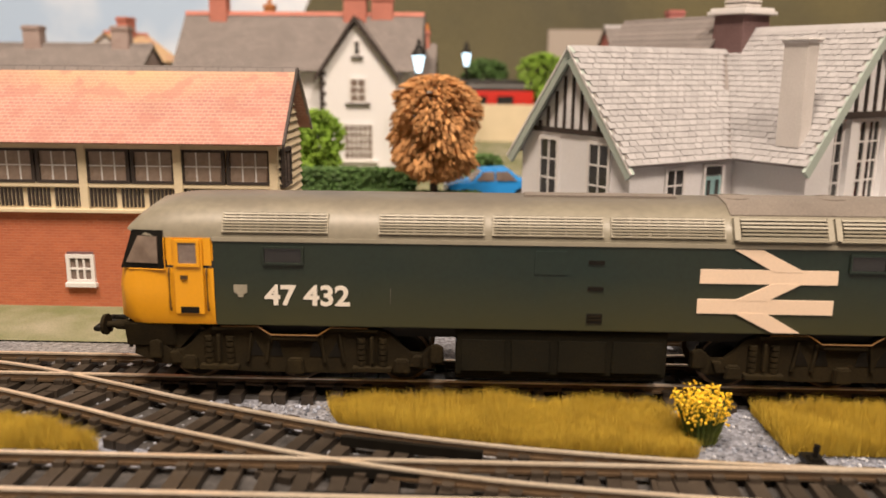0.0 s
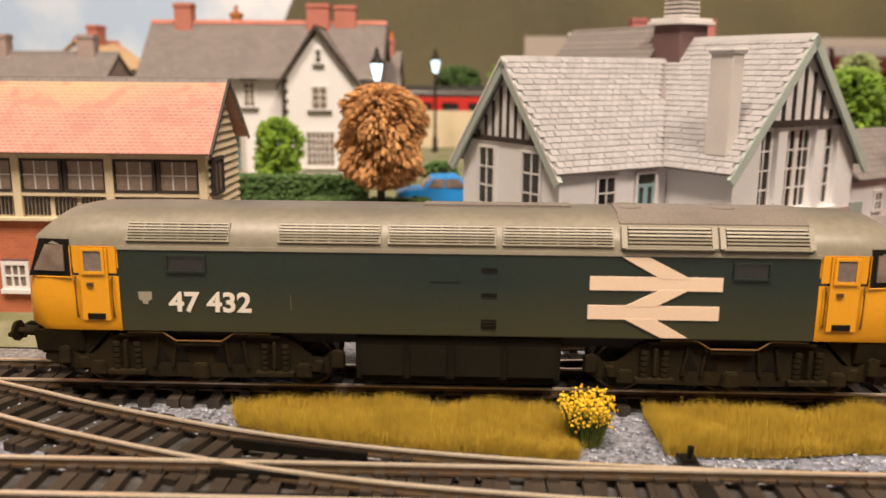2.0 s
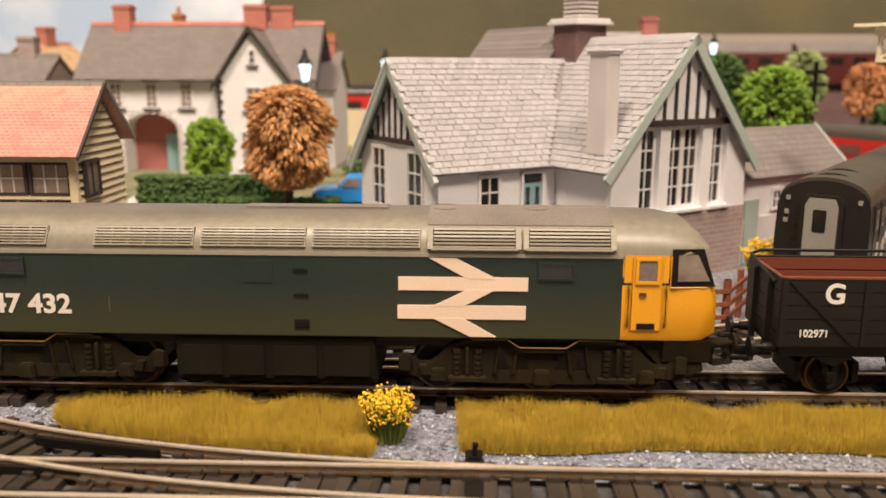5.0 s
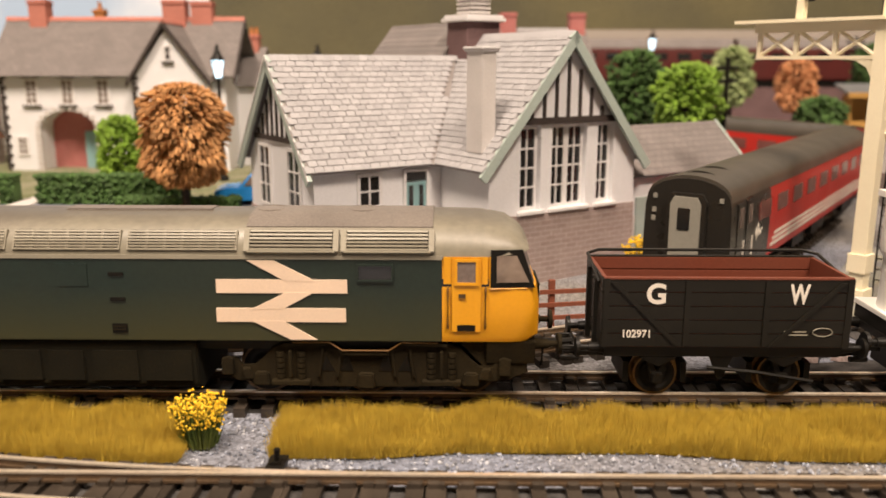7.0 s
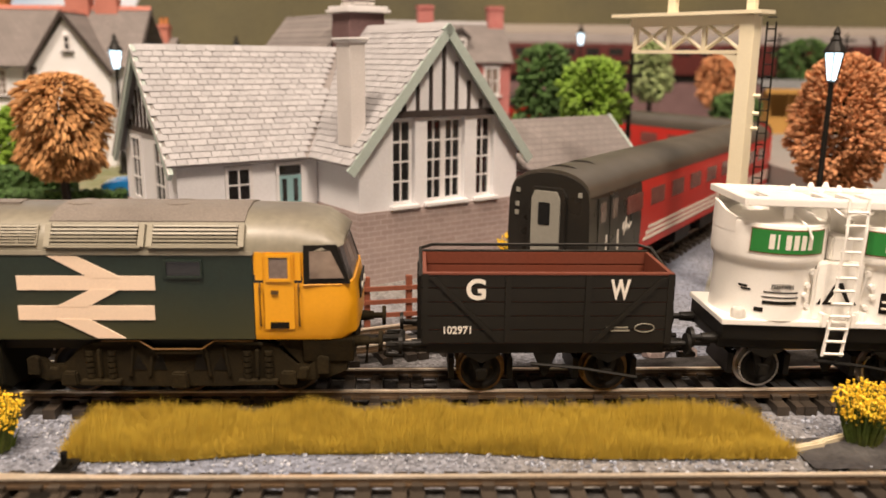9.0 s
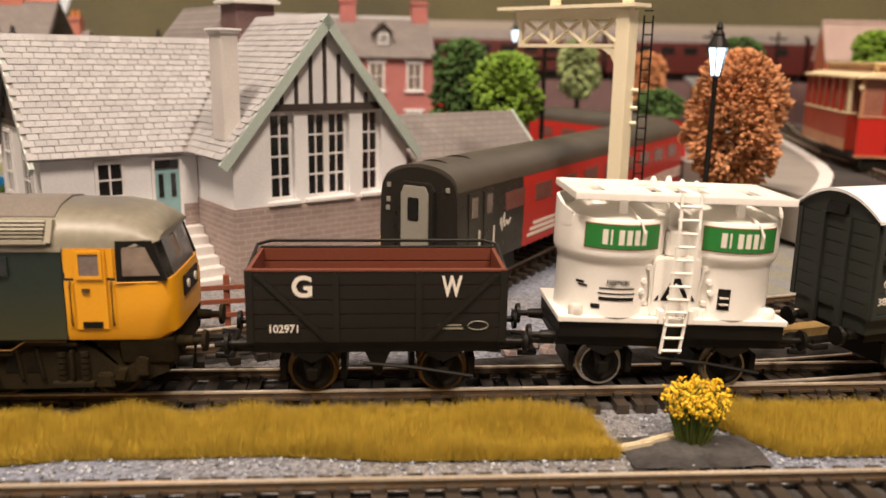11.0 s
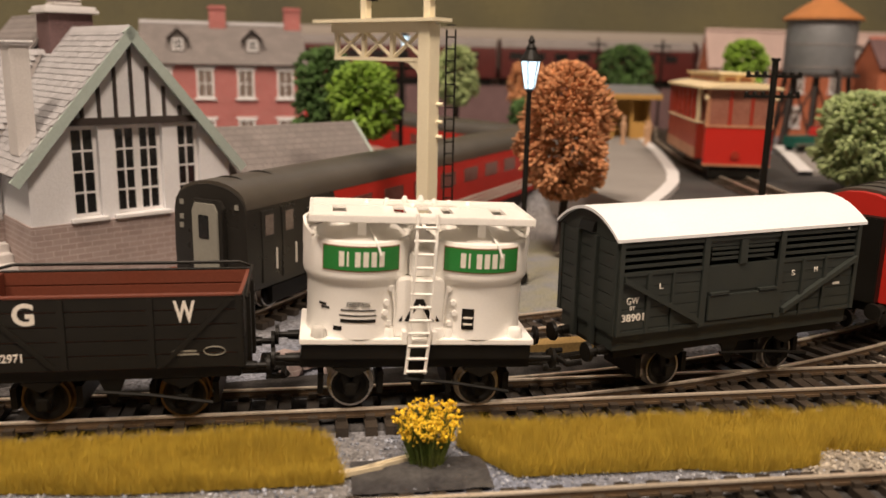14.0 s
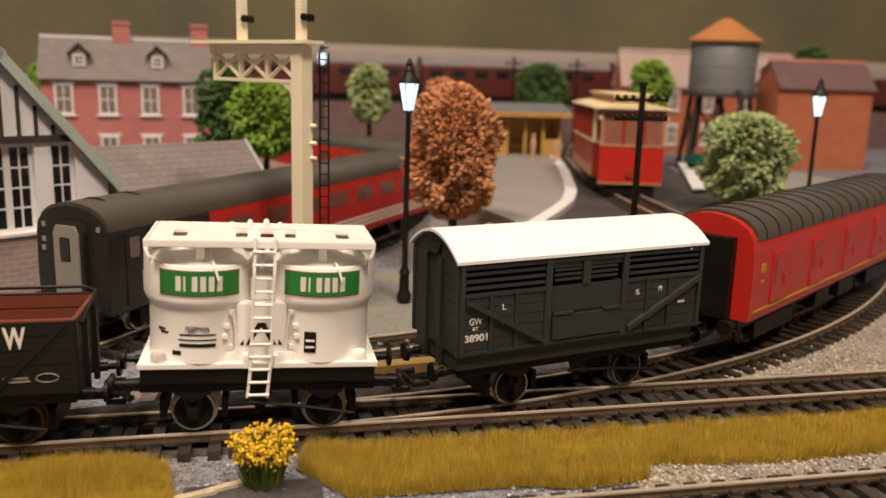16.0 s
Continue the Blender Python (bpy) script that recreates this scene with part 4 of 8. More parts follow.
def powder_wagon(x):
    # the wagon rides slightly high at its coupled end
    th = thing("powder_wagon", pose(x, MAIN_Y + 0.001, 0.0004, 0, 1.8, 0), "ivory white twin-silo powder wagon with green signs", "wagon", "goods wagons")
    wagon_chassis(th, 0.0316, 0.0178, 0.0118, r=0.0058, tyre="steel", key="black")
    base = part("deck", G().box(-0.0312, 0.0312, -0.0132, 0.0132, 0.0208, 0.0250), M["black"], th, "black deck frame")
    part("deck_plate", G().box(-0.0318, 0.0318, -0.0140, 0.0140, 0.0250, 0.0266), M["cream"], base, "ivory deck plate", bevel=0.0002)
    for cx in (-0.0160, 0.0160):
        rings = [(0.0143, 0.0266), (0.0141, 0.0290), (0.0141, 0.0404), (0.0144, 0.0416), (0.0152, 0.0428), (0.0154, 0.0440), (0.0154, 0.0522), (0.0152, 0.0531), (0.0146, 0.0534), (0.0128, 0.0531), (0.0122, 0.0535), (0.0108, 0.0548), (0.0075, 0.0560), (0.0035, 0.0566), (0.0010, 0.0567)]
        tank = part("silo", G().lathe(rings, 48, (cx, 0)), M["cream"], th, "ivory plastic silo with domed lid", smooth=True)

        def wrap(name, r0, r1, a0, a1, z0, z1, key, lab="", under=None):
            n = 14
            loops = []
            for i in range(n + 1):
                a = radians(a0 + (a1 - a0) * i / n)
                loops.append([(cx + r * math.sin(a), -r * math.cos(a), z) for r, z in ((r0, z0), (r1, z0), (r1, z1), (r0, z1))])
            return part(name, G().skin(loops), M[key], under or tank, lab)
        sign = wrap("sign", 0.0150, 0.01556, -41, 41, 0.0452, 0.0524, "white", "green sign with a white edge")
        wrap("sign_rim", 0.0150, 0.01561, -40, 40, 0.0454, 0.0522, "bauxite", under=sign)
        wrap("sign_face", 0.0150, 0.01566, -39.2, 39.2, 0.0457, 0.0519, "green", under=sign)
        for k in range(6):
            a = -19.5 + k * 7.8
            wrap("sign_bar", 0.0150, 0.01572, a - 2.6, a + (2.6 if k != 1 else -0.8), 0.0468, 0.0508, "white", under=sign)
        ring = []
        for k in range(33):
            a = radians(58 + (302 - 58) * k / 32)
            up = 0.0570 - 0.0030 * max(0.0, math.cos(a)) / 0.53
            ring.append([(cx + r * math.sin(a), -r * math.cos(a), z) for r, z in ((0.0146, 0.0500), (0.0155, 0.0500), (0.0155, up), (0.0146, up))])
        part("shell_rim", G().skin(ring), M["cream"], tank, "raised ivory rim round the lid", smooth=True)
        part("vent_pipe", G().tube([(cx + 0.002, -0.0040, 0.0566), (cx + 0.003, -0.0110, 0.0548), (cx + 0.004, -0.0152, 0.0530), (cx + 0.005, -0.0158, 0.0500)], 0.00035, 7), M["cream"], tank)
        s = 1 if cx < 0 else -1
        for dx, r in ((-0.0108, 0.0020), (0.0080 if cx < 0 else -0.0080, 0.0014), (0.0108 if cx > 0 else -0.0108, 0.0020)):
            part("securing_pad", G().lathe([(r, 0.0266), (r, 0.0286), (r * 0.75, 0.0293)], 16, (cx + dx, -0.0116)), M["cream"], tank, smooth=True)
        for dx, dz in ((0.0082, 0.0402), (0.0070, 0.0366), (0.0066, 0.0338), (0.0078, 0.0306)):
            px = cx + s * dx
            py = -math.sqrt(max(0.0, 0.0142 ** 2 - (s * dx) ** 2))
            part("valve", G().cyl((px, py + 0.0015, dz), (px, py - 0.0009, dz), 0.0008, 0.0007, n=12), M["cream"], tank)
        part("flow_pipe", G().tube([(cx + s * 0.0094, -0.0112, 0.0268), (cx + s * 0.0094, -0.0118, 0.0345), (cx + s * 0.0086, -0.0124, 0.0410)], 0.0004, 7), M["cream"], tank)
    # gallery: a flat plate frame with openings, deep front fascia
    Z = 0.0586
    gal = part("gallery", G().box(-0.0290, 0.0290, -0.0146, -0.0138, Z - 0.0003, Z + 0.0017), M["cream"], th, "ivory walkway frame over the silos", bevel=0.0002)
    for y_a, y_b in ((-0.0138, -0.0070), (0.0030, 0.0118)):
        part("gallery_plank", G().box(-0.0290, 0.0290, y_a, y_b, Z + 0.0002, Z + 0.0013), M["cream"], gal, bevel=0.0002)
    for a, b in ((-0.0290, -0.0236), (-0.0199, -0.0072), (-0.0040, -0.0006), (0.0030, 0.0060), (0.0090, 0.0199), (0.0236, 0.0290)):
        part("gallery_bar", G().box(a, b, -0.0070, 0.0030, Z + 0.0003, Z + 0.0012), M["cream"], gal)
    for sx in (-1, 1):
        part("gallery_edge", G().box(min(sx * 0.0290, sx * 0.0298), max(sx * 0.0290, sx * 0.0298), -0.0146, 0.0124, Z - 0.0003, Z + 0.0017), M["cream"], gal, bevel=0.0002)
    part("gallery_edge", G().box(-0.0290, 0.0290, 0.0118, 0.0124, Z - 0.0003, Z + 0.0017), M["cream"], gal, bevel=0.0002)
    for cx in (-0.0160, 0.0160):
        for y in (-0.0105, 0.0100):
            part("bracket", G().box(cx - 0.0011, cx + 0.0011, y - 0.0007, y + 0.0007, 0.0535, Z + 0.0004), M["cream"], gal)
    part("hatch_beam", G().box(-0.0090, 0.0120, 0.0036, 0.0062, Z + 0.0012, Z + 0.0022), M["cream"], gal, bevel=0.0003)
    for x_, y_, h in ((-0.0085, 0.0050, 0.0032), (-0.0035, 0.0046, 0.0040), (-0.0015, 0.0020, 0.0026), (0.0010, 0.0050, 0.0042), (0.0048, 0.0046, 0.0034), (0.0092, 0.0052, 0.0030), (0.0150, 0.0080, 0.0022), (-0.0140, 0.0080, 0.0022)):
        part("hatch_knob", G().lathe([(0.0010, Z + 0.0010), (0.0010, Z + h * 0.7), (0.0005, Z + h)], 10, (x_, y_)), M["cream"], gal)
    # block between the silos, ladder with flat stiles
    n = 8
    prof = [(-0.0066, 0.0266), (-0.0066, 0.0405)] + [(-0.0050 - 0.0016 * math.cos(math.pi / 2 * i / n), 0.0415 + 0.0016 * math.sin(math.pi / 2 * i / n)) for i in range(n + 1)]
    prof += [(-px, pz) for px, pz in prof[::-1]]
    part("pipe_box", G().prism(prof, -0.0122, 0.0122, "y"), M["cream"], th, "ivory block between the silos", bevel=0.0004)
    part("pipe_block", G().box(-0.0030, 0.0030, -0.0112, 0.0112, 0.0431, 0.0500), M["cream"], th, bevel=0.0005)
    lad = G()
    for x_ in (-0.0026, 0.0026):
        lad.tube([(x_ + 0.0008, -0.0148, Z + 0.0024), (x_ + 0.0006, -0.0160, 0.0520), (x_, -0.0152, 0.0266), (x_ - 0.0008, -0.0152, 0.0172)], 0.00048, 6)
    ladder = part("ladder", lad, M["cream"], th, "thin ivory ladder")
    for k in range(12):
        z = 0.0180 + k * 0.0036
        part("rung", G().cyl((-0.0028 + 0.0008 * (k / 11 - 0.6), -0.0155, z), (0.0028 + 0.0008 * (k / 11 - 0.6), -0.0155, z), 0.00042, n=6), M["cream"], ladder)
    part("ladder_cage", G().box(-0.0046, -0.0034, -0.0150, -0.0120, 0.0255, 0.0290).box(0.0034, 0.0046, -0.0150, -0.0120, 0.0255, 0.0290), M["cream"], ladder)
    part("warning_triangle", G().prism([(-0.0040, 0.0312), (0.0040, 0.0312), (0.0010, 0.0374), (-0.0010, 0.0374)], -0.0124, -0.0121, "y"), M["black"], th, "black triangle mark")
    part("warning_triangle_gap", G().prism([(-0.0024, 0.0320), (0.0024, 0.0320), (0.0, 0.0362)], -0.0126, -0.0122, "y"), M["cream"], th)
    for sx in (-1, 1):
        part("stencil_bar", G().prism([(sx * 0.0046, 0.0312), (sx * 0.0056, 0.0312), (sx * 0.0046, 0.0328)], -0.0124, -0.0121, "y"), M["black"], th)
    letters("PRESTWIN", 0.0019, M["black"], th, pose(-0.0165, -0.0143, 0.0362, 90), "lettering", "tiny black wagon-type lettering", width=0.0060)
    for z0, z1, x0, x1 in ((0.0344, 0.0347, -0.0212, -0.0118), (0.0330, 0.0333, -0.0215, -0.0116), (0.0312, 0.0321, -0.0212, -0.0118), (0.0288, 0.0300, -0.0230, -0.0208), (0.0352, 0.0358, -0.0268, -0.0250), (0.0344, 0.0349, -0.0262, -0.0242), (0.0294, 0.0352, 0.0114, 0.0146)):
        mid = (x0 + x1) / 2
        cx = -0.016 if mid < 0 else 0.016
        a0, a1 = math.asin((x0 - cx) / 0.0143), math.asin((x1 - cx) / 0.0143)
        loops = [[(cx + r * math.sin(a0 + (a1 - a0) * i / 8), -r * math.cos(a0 + (a1 - a0) * i / 8), z) for r, z in ((0.0136, z0), (0.01425, z0), (0.01425, z1), (0.0136, z1))] for i in range(9)]
        part("stencil_bar", G().skin(loops), M["black"], th)
    for z in (0.0308, 0.0326):
        part("stencil_line", G().box(0.0118, 0.0142, -0.0146, -0.0134, z, z + 0.0004), M["white"], th)
    return th


def cattle_van(at):
    th = thing("cattle_van", at, "dark grey slatted cattle van with white arched roof", "wagon", "goods wagons")
    A, B, H0, H1 = 0.0444, 0.0152, 0.0254, 0.0524
    LOW, HIGH = 0.0434, 0.0506
    wagon_chassis(th, A - 0.002, 0.0220, 0.0125, r=0.0058, tyre="steel", key="black")
    part("sole_plate", G().box(-A + 0.0006, A - 0.0006, -0.0138, 0.0138, 0.0206, H0), M["vangrey"], th, "dark grey sole plate")
    body = part("body", G().box(-A, A, -B, B, H0, LOW), M["vangrey"], th, "dark grey planked body")
    part("eave_panel", G().box(-A, A, -B, B, HIGH, H1), M["vangrey"], body)
    for s in (-1, 1):
        part("end_panel", G().box(min(s * A, s * (A - 0.0008)), max(s * A, s * (A - 0.0008)), -B, B, LOW, HIGH), M["vangrey"], body)
    part("back_panel", G().box(-A, A, B - 0.0006, B, LOW, HIGH), M["vangrey"], body)
    # black board added inside so that the gaps between the slats stay dark
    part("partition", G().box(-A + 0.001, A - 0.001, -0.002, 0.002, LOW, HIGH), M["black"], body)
    part("door_head", G().box(-0.0140, 0.0125, -B, -B + 0.0008, 0.0490, HIGH), M["vangrey"], body)
    n = 12
    prof = [(-B - 0.0012 + (2 * B + 0.0024) * i / n, H1 + 0.0066 * (1 - ((i / n) * 2 - 1) ** 2)) for i in range(n + 1)]
    part("end_arch", G().prism(prof + [(B, H1 - 0.0004), (-B, H1 - 0.0004)], -A, A), M["vangrey"], body)
    part("roof", G().prism([(y, z + 0.0009) for y, z in prof] + [(y, z) for y, z in reversed(prof)], -A - 0.0014, A + 0.0014), M["vanroof"], th, "matt white arched roof", smooth=True)
    # slats of the open upper part
    for x0, x1 in ((-A + 0.001, -0.0160), (0.0138, A - 0.001)):
        for z in (0.0447, 0.0467, 0.0488):
            part("slat", G().box(x0, x1, -B - 0.0002, -B + 0.0008, z, z + 0.0009), M["vangrey"], body)
    for x0, x1 in ((-0.0128, -0.0031), (0.0002, 0.0103)):
        for z in (0.0449, 0.0464, 0.0479):
            part("slat", G().box(x0, x1, -B - 0.0002, -B + 0.0008, z, z + 0.0008), M["vangrey"], body)
    for x, w, top in ((-A + 0.0008, 0.0008, H1), (-0.0150, 0.0011, H1), (0.0131, 0.0011, H1), (A - 0.0008, 0.0008, H1), (-0.0341, 0.0007, LOW), (-0.0258, 0.0005, LOW), (0.0222, 0.0006, LOW), (0.0311, 0.0006, LOW), (-0.0015, 0.0014, HIGH)):
        z0 = H0 if abs(x) > 0.002 else LOW
        part("post", G().box(x - w, x + w, -B - 0.0009, -B, z0, top), M["vangrey"], body, bevel=0.00012)
    for z, x0, x1 in ((H0, -A, A), (LOW - 0.0010, -A, -0.0160), (LOW - 0.0010, 0.0140, A), (HIGH, -A, A)):
        part("rail", G().box(x0, x1, -B - 0.0006, -B, z, z + 0.0013), M["vangrey"], body, bevel=0.00012)
    for s, xa, xb in ((-1, 0.0428, 0.0165), (1, 0.0430, 0.0150)):
        part("diagonal_brace", G().prism([(s * xa, 0.0427), (s * xa, 0.0411), (s * xb, 0.0268), (s * xb, 0.0284)], -B - 0.0017, -B, "y"), M["vangrey"], body)
    # side planking between the posts
    for x0, x1 in ((-0.0434, -0.0349), (-0.0333, -0.0264), (-0.0252, -0.0162), (0.0143, 0.0215), (0.0229, 0.0304), (0.0318, 0.0434)):
        for k in range(5):
            z = H0 + 0.0016 + k * 0.0031
            part("plank", G().box(x0, x1, -B - 0.0002, -B, z, z + 0.0028), M["vangrey"], body)
    part("door_panel", G().box(-0.0136, 0.0118, -B - 0.0003, -B, 0.0354, LOW), M["vangrey"], body, bevel=0.0001)
    part("drop_door", G().box(-0.0132, 0.0122, -B - 0.0011, -B, 0.0270, 0.0346), M["vangrey"], body, "lowered-flap door", bevel=0.0002)
    for x in (-0.0095, 0.0085):
        part("hinge", G().box(x - 0.0034, x + 0.0034, -B - 0.0015, -B, 0.0348, 0.0355), M["vangrey"], body)
    for s in (-1, 1):
        for y in (-0.0048, 0.0048):
            part("end_post", G().box(min(s * A, s * (A + 0.0014)), max(s * A, s * (A + 0.0014)), y - 0.0011, y + 0.0011, 0.0200, H1), M["vangrey"], body, bevel=0.00015)
        for y in (-B + 0.0008, B - 0.0008):
            part("corner_iron", G().box(min(s * A, s * (A + 0.0006)), max(s * A, s * (A + 0.0006)), y - 0.0008, y + 0.0008, H0, H1), M["vangrey"], body)
        for k in range(7):
            z = H0 + 0.0003 + k * 0.0038
            part("plank", G().box(min(s * A, s * (A + 0.0003)), max(s * A, s * (A + 0.0003)), -B + 0.0018, B - 0.0018, z, z + 0.0035), M["vangrey"], body)
    part("end_bonnet", G().prism([(-A - 0.0016, 0.0530), (-A, 0.0530), (-A, 0.0560), (-A - 0.0008, 0.0556)], -0.0036, 0.0036, "y"), M["black"], body)
    part("end_bracket", G().box(A - 0.0060, A - 0.0052, -B - 0.0008, -B, 0.0512, 0.0518), M["white"], body)
    y = -B - 0.0003
    letters("GW", 0.0028, M["white"], th, pose(-0.0390, y, 0.0353, 90), "lettering", "white painted initials", width=0.0040)
    letters("8T", 0.0016, M["white"], th, pose(-0.0390, y, 0.0332, 90), "lettering", "tiny white load mark", width=0.0018)
    letters("38901", 0.0029, M["white"], th, pose(-0.0387, y, 0.0304, 90), "running_number", "white running number", width=0.0074, bold=0.00005)
    for x, z, c in ((-0.0297, 0.0388, "L"), (0.0186, 0.0388, "S"), (0.0276, 0.0392, "M")):
        letters(c, 0.0024, M["white"], th, pose(x, y, z, 90), "lettering", "small white letter", width=0.0013)
    part("stencil_bar", G().box(0.0352, 0.0380, y - 0.0001, y, 0.0338, 0.0346), M["white"], th)
    return th


# the pale brown reflection in the cab side glass is painted as base colour
M["sidepane"] = mat("pale_reflection_pane", (0.25, 0.195, 0.155), 0.15, vary=0.4, fine=200, broad=160, bump=0.0, other=(0.13, 0.095, 0.075))
M["red"] = mat("bright_red_paint", (0.50, 0.022, 0.014), 0.4, vary=0.12, fine=2500, broad=50, bump=0.02, other=(0.38, 0.02, 0.015))
M["coachroof"] = mat("dark_ribbed_coach_roof", (0.075, 0.065, 0.052), 0.36, vary=0.25, fine=2500, broad=40, bump=0.04)
M["coachblack"] = mat("coach_end_black", (0.022, 0.020, 0.017), 0.3, vary=0.2, bump=0.02)
M["gangway"] = mat("grey_gangway_door", (0.28, 0.27, 0.23), 0.5, vary=0.1, bump=0.02)
M["coachglass"] = mat("brown_coach_window", (0.17, 0.052, 0.042), 0.18, vary=0.3, broad=120, bump=0.0, other=(0.24, 0.11, 0.095))
M["gold"] = mat("dull_yellow_lining", (0.5, 0.24, 0.03), 0.5, vary=0.1, bump=0.0)


def coach_shape(W, z0, z1, z2):
    """Closed outline of a coach: (y, z) round the section."""
    side = [(-W, z0), (-W - 0.0004, (z0 + z1) / 2), (-W, z1)]
    n = 10
    roof = [(-W * math.cos(math.pi * i / n), z1 + (z2 - z1) * math.sin(math.pi * i / n) ** 0.8) for i in range(1, n)]
    return side + roof + [(-y, z) for y, z in side[::-1]]


def coach_roof(W, z1, z2, lift=0.0004):
    n = 14
    arc_ = [(-math.cos(math.pi * i / n), math.sin(math.pi * i / n) ** 0.8) for i in range(n + 1)]
    return [((W + lift) * c, z1 + (z2 - z1 + lift) * s) for c, s in arc_] + [((W - 0.001) * -c, z1 + (z2 - z1 - 0.001) * s) for c, s in arc_]


def coach_bogies(th, L):
    for c in (0.036, L - 0.036):
        b = part("bogie", G().box(c - 0.019, c + 0.019, -0.0130, -0.0105, 0.0085, 0.0150).box(c - 0.019, c + 0.019, 0.0105, 0.0130, 0.0085, 0.0150).box(c - 0.004, c + 0.004, -0.0105, 0.0105, 0.011, 0.0160), M["black"], th)
        for d in (-0.0150, 0.0150):
            wheelset(b, c + d, 0.0060, "steel")
    part("underframe", G().box(0.002, L - 0.002, -0.0125, 0.0125, 0.0150, 0.0196), M["black"], th)
    part("battery_box", G().box(L * 0.38, L * 0.46, -0.0140, 0.0140, 0.0095, 0.0165).box(L * 0.52, L * 0.62, -0.0140, 0.0140, 0.0095, 0.0165), M["black"], th)


def red_van_coach(at):
    L, W, z0, z1, z2 = 0.205, 0.0165, 0.0190, 0.0440, 0.0575
    th = thing("mail_coach", at, "bright red parcels coach with ribbed grey-brown roof", "coach", "coaches")
    sec = coach_shape(W, z0, z1, z2 - 0.0008)
    body = part("body", G().skin([[(x, y, z) for y, z in sec] for x in (0.0006, L)]), M["red"], th, "glossy red body", smooth=True)
    roof = part("roof", G().prism(coach_roof(W - 0.0008, z1 + 0.0042, z2), 0.004, L), M["coachroof"], th, "grey-brown ribbed roof", smooth=True)
    rib = mesh_of("rib", G().prism(coach_roof(W - 0.0007, z1 + 0.0042, z2 + 0.0003), -0.0004, 0.0004), M["black"])
    for k in range(17):
        part("rib", rib, None, roof, at=pose(0.012 + k * 0.0115, 0, 0))
    rim = [(y * 1.03, z + 0.0004) for y, z in sec]
    part("end_rim", G().prism(rim, -0.0004, 0.0030), M["red"], body, "rounded red end frame", smooth=True)
    part("gangway", G().box(-0.0050, 0.001, -0.0105, 0.0105, 0.0195, 0.0495), M["black"], body, "black corridor opening", bevel=0.0004)
    part("gold_line", G().box(0.003, L, -W - 0.0007, -W + 0.001, 0.0218, 0.0226), M["gold"], body, "dull yellow lining")
    for x0 in (0.018, 0.058, 0.098, 0.138, 0.178):
        d = part("sliding_door", G().box(x0, x0 + 0.014, -W - 0.0008, -W + 0.001, 0.0232, 0.0428), M["red"], body, bevel=0.0003)
        part("door_recess", G().box(x0 + 0.0022, x0 + 0.0030, -W - 0.0011, -W, 0.0300, 0.0400), M["coachglass"], d)
        part("door_handle", G().box(x0 + 0.0112, x0 + 0.0118, -W - 0.0014, -W, 0.0290, 0.0330), M["red"], d)
    part("crest", G().box(0.0080, 0.0110, -W - 0.0008, -W, 0.0365, 0.0395).box(0.0084, 0.0106, -W - 0.0008, -W, 0.0325, 0.0335), M["gold"], body, "small faded emblem")
    coach_bogies(th, L)
    buffers(th, 0.0, 0.0175, -1)
    coupling(th, 0.002, 0.0140, -1)
    return th


